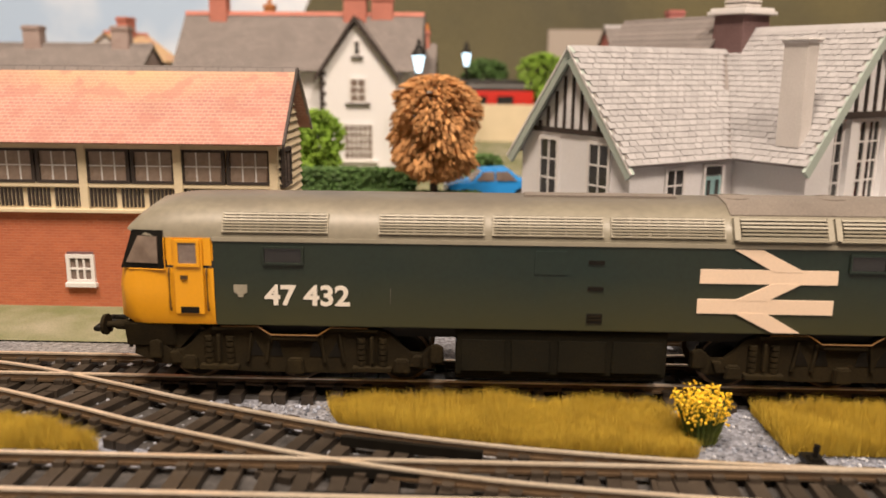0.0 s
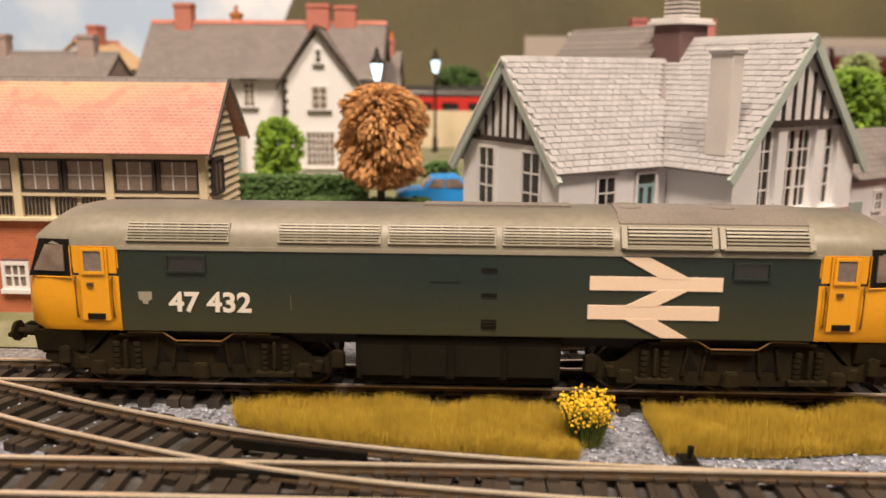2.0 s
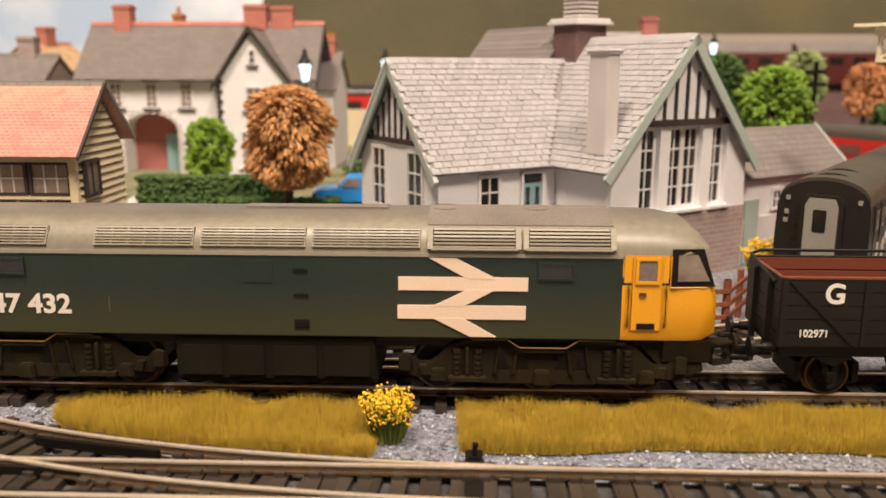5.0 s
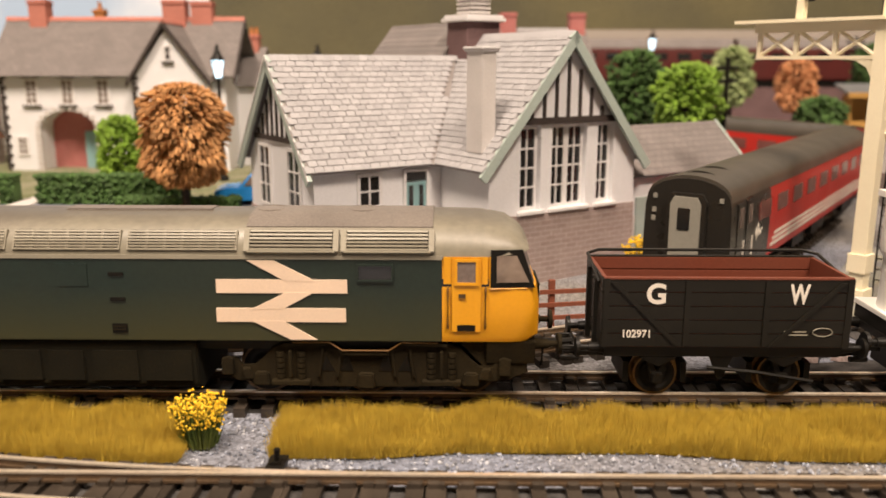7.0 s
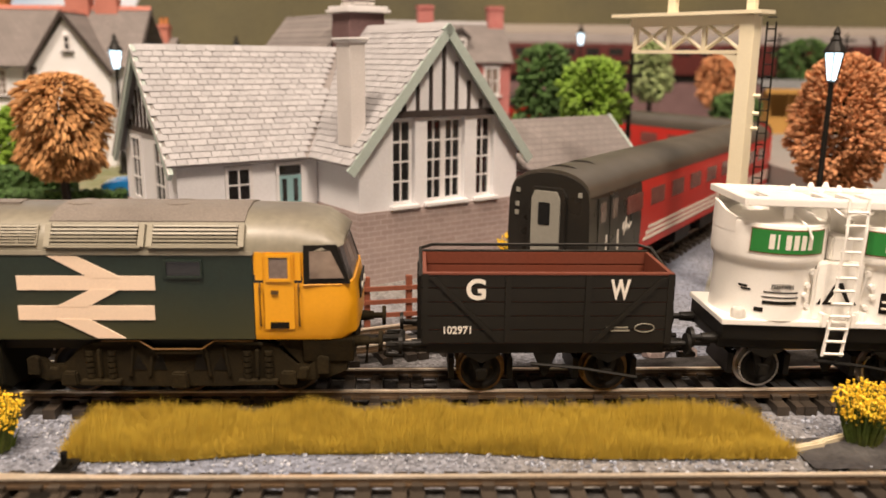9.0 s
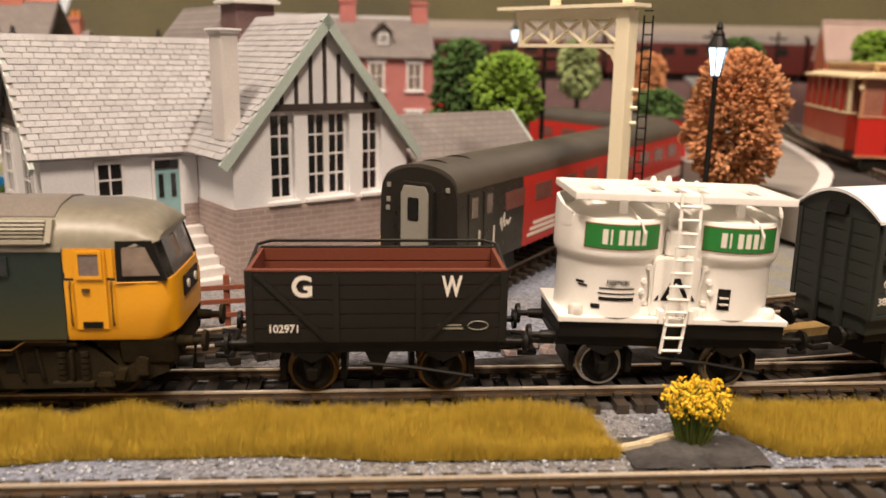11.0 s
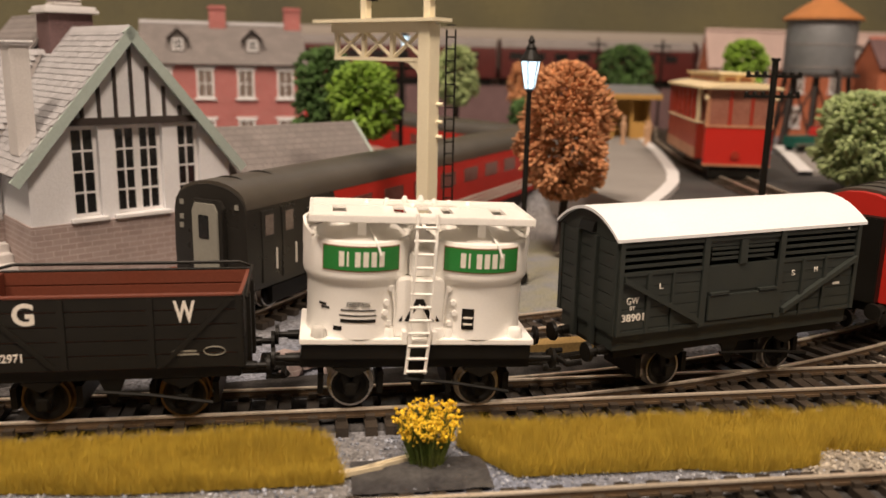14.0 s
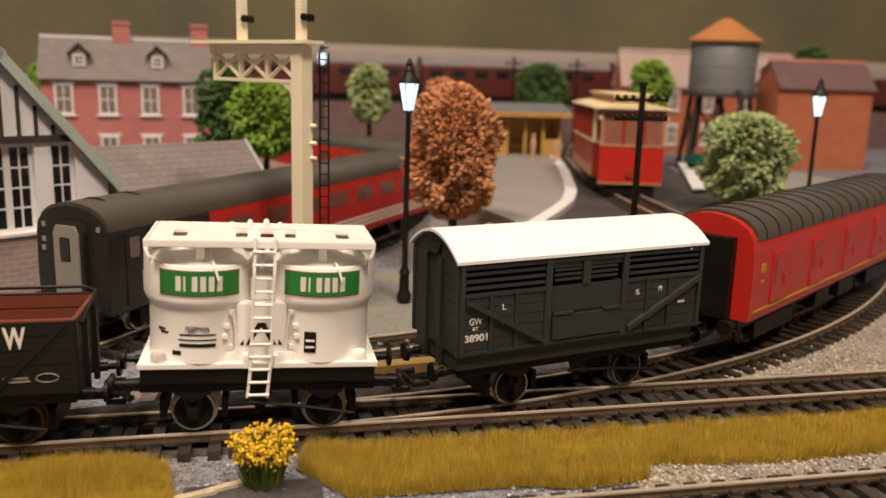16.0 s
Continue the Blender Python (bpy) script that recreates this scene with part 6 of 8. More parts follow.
    big = part("chimney_base", G().skin([[(MID - 0.0105, 0.0672, 0.098), (MID + 0.0105, 0.0672, 0.098), (MID + 0.0105, 0.0862, 0.098), (MID - 0.0105, 0.0862, 0.098)], [(MID - 0.0098, 0.0682, 0.1178), (MID + 0.0098, 0.0682, 0.1178), (MID + 0.0098, 0.0852, 0.1178), (MID - 0.0098, 0.0852, 0.1178)]]), M["purple"], th, "purple-brown brick chimney base")
    part("chimney_cap", G().box(MID - 0.0122, MID + 0.0122, 0.0652, 0.0884, 0.1178, 0.1195).box(MID - 0.0112, MID + 0.0112, 0.0662, 0.0874, 0.1195, 0.1211), M["frame"], big, bevel=0.0003)
    cowl = part("chimney_cowl", G().box(MID - 0.0052, MID + 0.0052, 0.0712, 0.0822, 0.1211, 0.1323), M["slatebed"], big)
    for k in range(5):
        part("louvre", G().box(MID - 0.0060, MID + 0.0060, 0.0704, 0.0830, 0.1219 + k * 0.0021, 0.1229 + k * 0.0021), M["cardgrey"], cowl)
    # low annexe
    an = part("annexe", G().prism([(0.008, 0.0), (0.008, 0.0455), (0.0290, 0.0642), (0.050, 0.0455), (0.050, 0.0)], 0.0912, 0.178, "x"), M["cardwhite"], th, "low white annexe with grey roof")
    part("plinth", G().box(0.0913, 0.1786, 0.0074, 0.0506, 0, 0.0240), M["cardgrey"], an)
    for v in (0.0045, 0.0535):
        part("roof_slope", slab((0.0924, v, 0.0440), (0.1805, v, 0.0440), (0.1805, 0.0290, 0.0665), (0.0924, 0.0290, 0.0665)), M["oldslate"], an)
    for s, ve in ((-1, 0.0045), (1, 0.0535)):
        part("gable_edge", G().prism([(0.0290, 0.0672), (ve, 0.0446), (ve, 0.0418), (0.0290, 0.0640)], 0.1800, 0.1816, "x"), M["barge"], an)
    window(an, pose(0.122, 0.0078, 0.0265), 0.0085, 0.0110, 2, 2)
    part("door", G().box(0.098, 0.108, 0.0068, 0.0082, 0.001, 0.0330), M["barge"], an, "pale green plank door")
    return th


def signal_box():
    th = thing("signal_box", pose(0, 0, 0), "brick and cream timber signal box with pink tiled roof", "building")
    X0, X1, Y0, Y1 = -0.40, -0.0705, 0.303, 0.343
    low = part("brick_base", G().box(X0, X1 - 0.0005, Y0, Y1, -0.001, 0.0376), M["redbrick"], th, "orange-red brick lower storey")
    for xc in (-0.1475, -0.2300, -0.3100):
        window(low, pose(xc, Y0, 0.0100), 0.0108, 0.0112, 3, 2, pane="smoked")
        part("sill", G().box(xc - 0.0060, xc + 0.0060, Y0 - 0.0018, Y0 + 0.0002, 0.0086, 0.0102), M["frame"], low)
        part("arch_lintel", G().box(xc - 0.0050, xc + 0.0050, Y0 - 0.0006, Y0 + 0.0002, 0.0212, 0.0222), M["purple"], low)
    up = part("upper_storey", G().prism([(Y0 + 0.0008, 0.0385), (Y0 + 0.0008, 0.0645), (0.325, 0.0875), (Y1, 0.0645), (Y1, 0.0385)], X0, X1 - 0.0012, "x"), M["creamwood"], th, "cream timber upper storey")
    part("floor_band", G().box(X0, X1 + 0.0012, Y0 - 0.0022, Y1 + 0.001, 0.0374, 0.0388), M["creamwood"], up, bevel=0.0002)
    part("head_rail", G().box(X0, X1, Y0 - 0.0006, Y0 + 0.001, 0.0612, 0.0645), M["creamwood"], up)
    part("mid_rail", G().box(X0, X1, Y0 - 0.0006, Y0 + 0.001, 0.0470, 0.0484), M["creamwood"], up)
    xs = [-0.0722 - 0.0357 * k for k in range(10)]
    for x in xs:
        part("post", G().box(x - 0.0016, x + 0.0016, Y0 - 0.0012, Y0 + 0.001, 0.0386, 0.0645), M["creamwood"], up, bevel=0.0002)
    for a, b in zip(xs[1:], xs):
        for c in ((a * 0.74 + b * 0.26), (a * 0.26 + b * 0.74)):
            window(up, pose(c, Y0 + 0.0006, 0.0486), 0.0160, 0.0128, 3, 2, pane="reflectglass", mat_key="frame", frame_w=0.0006, bar=0.0005, depth=0.0008)
            fr = G()
            for bx in ((-0.0165, 0, 0, 0.0010), (-0.0165, 0, 0.0118, 0.0128), (-0.0165, -0.0153, 0.0010, 0.0118), (-0.0012, 0, 0.0010, 0.0118)):
                fr.box(c + 0.00825 + bx[0], c + 0.00825 + bx[1], Y0 - 0.0008, Y0 + 0.0006, 0.0485 + bx[2], 0.0485 + bx[3])
            part("sash_frame", fr, M["timber"], up, "black sash frame")
        n = 22
        for k in range(n):
            x = a + 0.0022 + (b - a - 0.0044) * k / (n - 1)
            if k not in (7, 14):
                part("slat", G().box(x - 0.00032, x + 0.00032, Y0 - 0.0002, Y0 + 0.001, 0.0395, 0.0464), M["timber"], up)
    # weatherboarded end with a side window
    for k in range(15):
        z = 0.0392 + k * 0.0031
        hw = 0.0215 if z < 0.0625 else max(0.0, (0.0872 - z) / 0.0245 * 0.0215)
        if hw > 0.002:
            part("weatherboard", G().prism([(X1 - 0.0012, z + 0.0028), (X1 + 0.0001, z), (X1 - 0.0012, z)], 0.325 - hw, 0.325 + hw, "y"), M["creamwood"], up)
            # solid dark strip paints the shadow line between two boards
            part("board_shadow_gap", G().box(X1 - 0.0013, X1 - 0.0004, 0.325 - hw, 0.325 + hw, z + 0.0026, z + 0.0031), M["timber"], up)
    window(up, pose(X1 + 0.0004, 0.3130, 0.0470, 0, 0, 90), 0.0125, 0.0145, 2, 1, pane="smoked", mat_key="timber", frame_w=0.0012)
    fr = part("roof_slope", slab((X0, 0.2968, 0.0640), (X1 + 0.0035, 0.2968, 0.0640), (X1 + 0.0035, 0.325, 0.0905), (X0, 0.325, 0.0905), 0.0008), M["tilepink"], th, "pink and yellow tiled roof slope")
    part("roof_slope", slab((X0, 0.3500, 0.0670), (X1 + 0.0035, 0.3500, 0.0670), (X1 + 0.0035, 0.325, 0.0905), (X0, 0.325, 0.0905), 0.0008), M["tilepink"], th)
    part("ridge", G().prism([(0.3236, 0.0890), (0.325, 0.0915), (0.3264, 0.0890)], X0, X1 + 0.0038, "x"), M["oldslate"], th, "grey ridge capping")
    part("bargeboard", G().prism([(0.2962, 0.0625), (0.2962, 0.0640), (0.325, 0.0912), (0.325, 0.0890)], X1 + 0.0030, X1 + 0.0040, "x"), M["timber"], th)
    part("bargeboard", G().prism([(0.3506, 0.0655), (0.3506, 0.0670), (0.325, 0.0912), (0.325, 0.0890)], X1 + 0.0030, X1 + 0.0040, "x"), M["slatebed"], th)
    return th


def quoins(parent, x, y, z0, z1, key="timber"):
    k, z = 0, z0
    while z < z1:
        w = 0.0042 if k % 2 else 0.0026
        part("quoin", G().box(x - 0.0004, x + w, y - 0.0008, y + 0.001, z, z + 0.0030), M[key], parent, bevel=0.0002)
        z += 0.0036
        k += 1


def chimney(parent, x0, x1, y0, y1, z0, z1, key="redridge", pots=2):
    c = part("chimney", G().box(x0, x1, y0, y1, z0, z1).box(x0 - 0.0008, x1 + 0.0008, y0 - 0.0008, y1 + 0.0008, z1 - 0.0030, z1 - 0.0012), M[key], parent)
    for k in range(pots):
        px = x0 + (x1 - x0) * (k + 0.5) / pots
        part("chimney_pot", G().lathe([(0.0018, z1), (0.0015, z1 + 0.005), (0.0018, z1 + 0.0054)], 12, (px, (y0 + y1) / 2)), M["orange"], c)


def white_house():
    B = 0.0165
    th = thing("white_house", pose(0, 0, 0), "white rendered house with grey slate roof and archway", "building")
    Y = 0.620
    ww = part("wall", G().box(-0.144, -0.045, Y, 0.69, B, 0.0885), M["cardwhite"], th, "white rendered wall")
    part("wall", G().box(-0.213, -0.186, Y, 0.69, B, 0.0885), M["cardwhite"], th)
    part("wall", G().box(-0.186, -0.144, Y, 0.69, 0.0635, 0.0885), M["cardwhite"], th)
    n = 10
    arch_pts = [(-0.165 + 0.021 * math.cos(math.pi * i / n), 0.0490 + 0.0140 * math.sin(math.pi * i / n)) for i in range(n + 1)]
    part("arch_head", G().prism(arch_pts + [(-0.186, 0.0640), (-0.144, 0.0640)], Y, 0.66, "y"), M["cardwhite"], ww)
    part("arch_lining", G().box(-0.186, -0.144, 0.640, 0.645, B, 0.066), M["pinkbrick"], ww, "red brick lining of the archway")
    part("back_door", G().box(-0.160, -0.150, 0.636, 0.641, B, 0.046), M["teal"], ww, "teal plank door")
    for i in range(12):
        a = math.pi * i / 11
        x, z = -0.165 + 0.0225 * math.cos(a), 0.0490 + 0.0155 * math.sin(a)
        part("arch_stone", G().box(x - 0.0018, x + 0.0018, Y - 0.0012, Y + 0.001, z - 0.0018, z + 0.0018), M["cardgrey"], ww)
    for z in range(7):
        for s in (-0.1875, -0.1425):
            part("arch_stone", G().box(s - 0.0020, s + 0.0020, Y - 0.0012, Y + 0.001, B + 0.0045 * z, B + 0.0045 * z + 0.0036), M["cardgrey"], ww)
    for xc in (-0.190, -0.163, -0.1365):
        m = pose(xc, Y, 0.0665)
        window(ww, m, 0.0100, 0.0195, 2, 4, pane="smoked")
        part("lintel", G().box(xc - 0.0065, xc + 0.0065, Y - 0.001, Y + 0.001, 0.0862, 0.0882), M["timber"], ww)
        sill(ww, m, 0.0135)
    window(ww, pose(-0.200, Y, 0.029), 0.0085, 0.0145, 2, 3, pane="smoked")
    window(ww, pose(-0.127, Y, 0.029), 0.0085, 0.0165, 2, 3, pane="smoked")
    gw = part("gable_wall", G().prism([(-0.109, B), (-0.109, 0.0860), (-0.0815, 0.1225), (-0.054, 0.0860), (-0.054, B)], 0.607, 0.66, "y"), M["cardwhite"], th, "white gabled bay")
    quoins(gw, -0.109, 0.607, B, 0.088)
    quoins(ww, -0.213, Y, B, 0.086)
    m = pose(-0.0815, 0.607, 0.0655)
    window(gw, m, 0.0130, 0.0180, 2, 3, pane="smoked")
    sill(gw, m, 0.0180)
    m = pose(-0.0815, 0.607, 0.0240)
    window(gw, m, 0.0225, 0.0270, 6, 5, pane="smoked")
    sill(gw, m, 0.028, "frame")
    m = pose(-0.0818, 0.607, 0.0985)
    window(gw, m, 0.0060, 0.0115, 1, 2)
    sill(gw, m, 0.0085)
    roof = part("roof_slope", slab((-0.219, 0.612, 0.0880), (-0.036, 0.612, 0.0880), (-0.036, 0.652, 0.1300), (-0.219, 0.652, 0.1300)), M["oldslate"], th, "weathered grey slate roof")
    part("roof_slope", slab((-0.219, 0.698, 0.0880), (-0.036, 0.698, 0.0880), (-0.036, 0.652, 0.1300), (-0.219, 0.652, 0.1300)), M["oldslate"], th)
    part("ridge", G().prism([(0.6500, 0.1288), (0.652, 0.1318), (0.654, 0.1288)], -0.219, -0.036, "x"), M["redridge"], roof, "red clay ridge tiles")
    for s in (-1, 1):
        xe = -0.0815 + s * 0.0305
        part("roof_slope", slab((xe, 0.6035, 0.0845), (-0.0832, 0.6035, 0.1262), (-0.0832, 0.655, 0.1262), (xe, 0.655, 0.0845)), M["oldslate"], th)
        part("bargeboard", G().prism([(xe, 0.0845), (-0.0832, 0.1268), (-0.0832, 0.1225), (xe + s * 0.0004, 0.0800)], 0.6025, 0.6040, "y"), M["timber"], th, "dark bargeboard")
    part("ridge", G().prism([(-0.0849, 0.1252), (-0.0832, 0.1280), (-0.0815, 0.1252)], 0.6028, 0.652, "y"), M["redridge"], roof)
    part("bargeboard", G().prism([(0.610, 0.0865), (0.652, 0.1305), (0.652, 0.1265), (0.610, 0.0825)], -0.0365, -0.0350, "x"), M["timber"], th)
    chimney(th, -0.199, -0.186, 0.646, 0.658, 0.118, 0.1440, pots=0)
    chimney(th, -0.097, -0.080, 0.646, 0.658, 0.120, 0.1440, pots=0)
    chimney(th, -0.076, -0.060, 0.648, 0.658, 0.120, 0.1430, pots=0)
    chimney(th, -0.168, -0.160, 0.690, 0.698, 0.098, 0.1400, "orange", 1)
    # rear wing seen past the right-hand gable
    part("rear_wing", G().prism([(0.655, B), (0.655, 0.082), (0.690, 0.108), (0.725, 0.082), (0.725, B)], -0.052, -0.031, "x"), M["cardwhite"], th)
    for ye in (0.650, 0.730):
        part("roof_slope", slab((-0.055, ye, 0.0800), (-0.028, ye, 0.0800), (-0.028, 0.690, 0.1100), (-0.055, 0.690, 0.1100)), M["oldslate"], th)
    chimney(th, -0.042, -0.034, 0.684, 0.694, 0.104, 0.1200)
    return th


def terrace(name, m, w, d, base, eave, ridge, wall_key, roof_key, label, cols=3, floors=2, dormers=(), stacks=(), ridge_key="redridge"):
    """A plain gabled house: front faces -y, middle of the front at the origin."""
    th = thing(name, m, label, "building")
    wl = part("wall", G().prism([(0, base), (0, eave), (d / 2, ridge - 0.002), (d, eave), (d, base)], -w / 2, w / 2, "x"), M[wall_key], th)
    for yy in (-0.004, d + 0.004):
        part("roof_slope", slab((-w / 2 - 0.002, yy, eave - 0.002), (w / 2 + 0.002, yy, eave - 0.002), (w / 2 + 0.002, d / 2, ridge), (-w / 2 - 0.002, d / 2, ridge)), M[roof_key], th)
    part("ridge", G().prism([(d / 2 - 0.002, ridge - 0.001), (d / 2, ridge + 0.0016), (d / 2 + 0.002, ridge - 0.001)], -w / 2 - 0.002, w / 2 + 0.002, "x"), M[ridge_key], th)
    for f in range(floors):
        for c in range(cols):
            xc = -w / 2 + w * (c + 0.5) / cols
            z = base + (eave - base) * (f + 0.28) / floors
            h = (eave - base) / floors * 0.58
            mm = pose(xc, 0, z)
            window(wl, mm, min(0.013, w / cols * 0.45), h, 2, 2, pane="smoked")
            part("sill", G().box(xc - 0.0085, xc + 0.0085, -0.0020, 0.0002, z - 0.0014, z), M["frame"], wl)
            part("lintel", G().box(xc - 0.0085, xc + 0.0085, -0.0012, 0.0002, z + h, z + h + 0.0016), M["frame"], wl)
    for xd in dormers:
        zz = eave + (ridge - eave) * 0.22
        dd = part("dormer", G().prism([(xd - 0.0065, zz), (xd - 0.0065, zz + 0.0120), (xd, zz + 0.0175), (xd + 0.0065, zz + 0.0120), (xd + 0.0065, zz)], d * 0.10, d * 0.45, "y"), M["slatebed"], th)
        window(dd, pose(xd, d * 0.10, zz + 0.0015), 0.0080, 0.0090, 2, 2)
        for s in (-1, 1):
            part("dormer_roof", slab((xd + s * 0.0085, d * 0.06, zz + 0.0105), (xd, d * 0.06, zz + 0.0190), (xd, d * 0.48, zz + 0.0190), (xd + s * 0.0085, d * 0.48, zz + 0.0105)), M["timber"], dd)
    for xs_ in stacks:
        chimney(th, xs_ - 0.0065, xs_ + 0.0065, d / 2 - 0.005, d / 2 + 0.005, ridge - 0.008, ridge + 0.0140, wall_key if wall_key in ("pinkbrick", "stone") else "redridge", pots=0)
    return th


village_school()
signal_box()
white_house()
terrace("brick_terrace", pose(0.178, 0.690, 0, 0, 0, 8), 0.124, 0.070, 0.017, 0.0950, 0.1250, "pinkbrick", "oldslate", "pink-red brick terrace with grey roof and two dormers", 4, 2, (-0.035, 0.022), (-0.004, 0.056), "slate")
terrace("grey_cottage", pose(-0.345, 0.615, 0, 0, 0, 0), 0.20, 0.060, 0.017, 0.0850, 0.1060, "stone", "oldslate", "stone cottage with a low grey slate roof", 4, 2, (), (0.010, 0.078), "oldslate")
terrace("pink_cottage", pose(-0.275, 0.740, 0, 0, 0, 78), 0.060, 0.060, 0.017, 0.0960, 0.1180, "cardgrey", "tilepink", "cottage with a pinkish tiled roof", 2, 2, (), (0.0,))
terrace("pink_terrace", pose(0.815, 0.945, 0, 0, 0, 0), 0.230, 0.024, 0.017, 0.0985, 0.1400, "redbrick", "cardpink", "long brick house with a pale pinkish roof", 5, 2, (-0.065, 0.075), (), "cardpink")
terrace("brick_warehouse", pose(0.850, 0.770, 0, 0, 0, 0), 0.110, 0.040, 0.017, 0.1020, 0.1290, "redbrick", "purple", "brown-roofed red brick warehouse", 3, 0, (), ())


# ---------- backdrop and room ----------
def sky_board():
    m = bpy.data.materials.new("painted_sky")
    m.use_nodes = True
    t = m.node_tree
    n, l = t.nodes, t.links
    b = n["Principled BSDF"]
    b.inputs["Roughness"].default_value = 0.9
    co, tex, ramp = n.new("ShaderNodeTexCoord"), n.new("ShaderNodeTexNoise"), n.new("ShaderNodeValToRGB")
    tex.inputs["Scale"].default_value, tex.inputs["Detail"].default_value = 5.0, 4.0
    l.new(co.outputs["Object"], tex.inputs["Vector"])
    ramp.color_ramp.elements[0].position, ramp.color_ramp.elements[1].position = 0.45, 0.68
    ramp.color_ramp.elements[0].color, ramp.color_ramp.elements[1].color = (0.42, 0.53, 0.66, 1), (0.82, 0.82, 0.82, 1)
    l.new(tex.outputs["Fac"], ramp.inputs["Fac"])
    l.new(ramp.outputs["Color"], b.inputs["Base Color"])
    # added glow brightens the painted board beyond what the lamps give
    l.new(ramp.outputs["Color"], b.inputs["Emission Color"])
    b.inputs["Emission Strength"].default_value = 0.25
    return m


M["sky"] = sky_board()
M["hill"] = mat("olive_hillside_paint", (0.140, 0.124, 0.060), 0.95, vary=0.4, fine=500, broad=7, bump=0.2, other=(0.09, 0.086, 0.058))
M["roomwall"] = mat("warm_grey_wall", (0.45, 0.40, 0.35), 0.9, vary=0.1, fine=300, broad=4, bump=0.1)
tagged(part("backdrop", G().box(-1.2, 1.8, 1.322, 1.335, -0.01, 0.75), M["sky"]), "painted pale blue sky board with white cloud", "backdrop", kind="structure")


def hillside():
    g, nx, nz = G(), 90, 16
    v = []
    for j in range(nz + 1):
        for i in range(nx + 1):
            x = -0.36 + 2.1 * i / nx
            top = 0.135 + 0.36 * (1 - math.exp(-max(0.0, x + 0.27) / 0.14)) + 0.02 * math.sin(x * 7)
            if x < -0.27:
                top = 0.135 - (-0.27 - x) * 0.4
            k = j / nz
            v.append((x, 1.200 + 0.10 * k - 0.012 * noise.noise(Vector((x * 6, k * 3, 0))), 0.017 + top * k))
    return g.add(v, [(j * (nx + 1) + i, j * (nx + 1) + i + 1, (j + 1) * (nx + 1) + i + 1, (j + 1) * (nx + 1) + i) for j in range(nz) for i in range(nx)])


tagged(part("hillside", hillside(), M["hill"], smooth=True), "dull olive green hillside behind the layout", "hill", kind="structure")
tagged(part("wall_north", G().box(-2.2, 2.8, 1.60, 1.66, -0.9, 2.0), M["roomwall"]), "warm grey room wall", "wall", kind="structure")
tagged(part("wall_south", G().box(-2.2, 2.8, -2.06, -2.00, -0.9, 2.0), M["roomwall"]), "warm grey room wall", "wall", kind="structure")
tagged(part("wall_west", G().box(-2.26, -2.2, -2.06, 1.66, -0.9, 2.0), M["roomwall"]), "warm grey room wall", "wall", kind="structure")
tagged(part("wall_east", G().box(2.8, 2.86, -2.06, 1.66, -0.9, 2.0), M["roomwall"]), "warm grey room wall", "wall", kind="structure")
tagged(part("ceiling", G().box(-2.26, 2.86, -2.06, 1.66, 2.0, 2.06), M["frame"]), "white room ceiling", "ceiling", kind="structure")
tagged(part("floor", G().box(-2.26, 2.86, -2.06, 1.66, -0.96, -0.9), M["roomwall"]), "plain room floor", "floor", kind="structure")


# ---------- trees and hedges ----------
def leafmat(name, base, other, amount=0.35):
    return island(mat(name, base, 0.75, vary=0.45, fine=900, broad=120, bump=0.3, other=other), amount)


M["autumn"] = leafmat("golden_brown_foliage", (0.56, 0.30, 0.115), (0.40, 0.19, 0.065))
M["rust"] = leafmat("rust_red_foliage", (0.60, 0.295, 0.135), (0.44, 0.180, 0.07))
M["leaf"] = leafmat("fresh_green_foliage", (0.22, 0.37, 0.035), (0.12, 0.22, 0.025))
M["darkleaf"] = leafmat("dark_green_foliage", (0.065, 0.14, 0.03), (0.04, 0.08, 0.02))
M["paleleaf"] = leafmat("pale_green_foliage", (0.36, 0.43, 0.20), (0.22, 0.30, 0.11))
M["bark"] = mat("dark_bark", (0.035, 0.025, 0.018), 0.9, vary=0.4, bump=0.4)
PHI = (1 + 5 ** 0.5) / 2
ICO = [Vector(p).normalized() for p in ((-1, PHI, 0), (1, PHI, 0), (-1, -PHI, 0), (1, -PHI, 0), (0, -1, PHI), (0, 1, PHI), (0, -1, -PHI), (0, 1, -PHI), (PHI, 0, -1), (PHI, 0, 1), (-PHI, 0, -1), (-PHI, 0, 1))]
ICO_F = [(0, 11, 5), (0, 5, 1), (0, 1, 7), (0, 7, 10), (0, 10, 11), (1, 5, 9), (5, 11, 4), (11, 10, 2), (10, 7, 6), (7, 1, 8), (3, 9, 4), (3, 4, 2), (3, 2, 6), (3, 6, 8), (3, 8, 9), (4, 9, 5), (2, 4, 11), (6, 2, 10), (8, 6, 7), (9, 8, 1)]


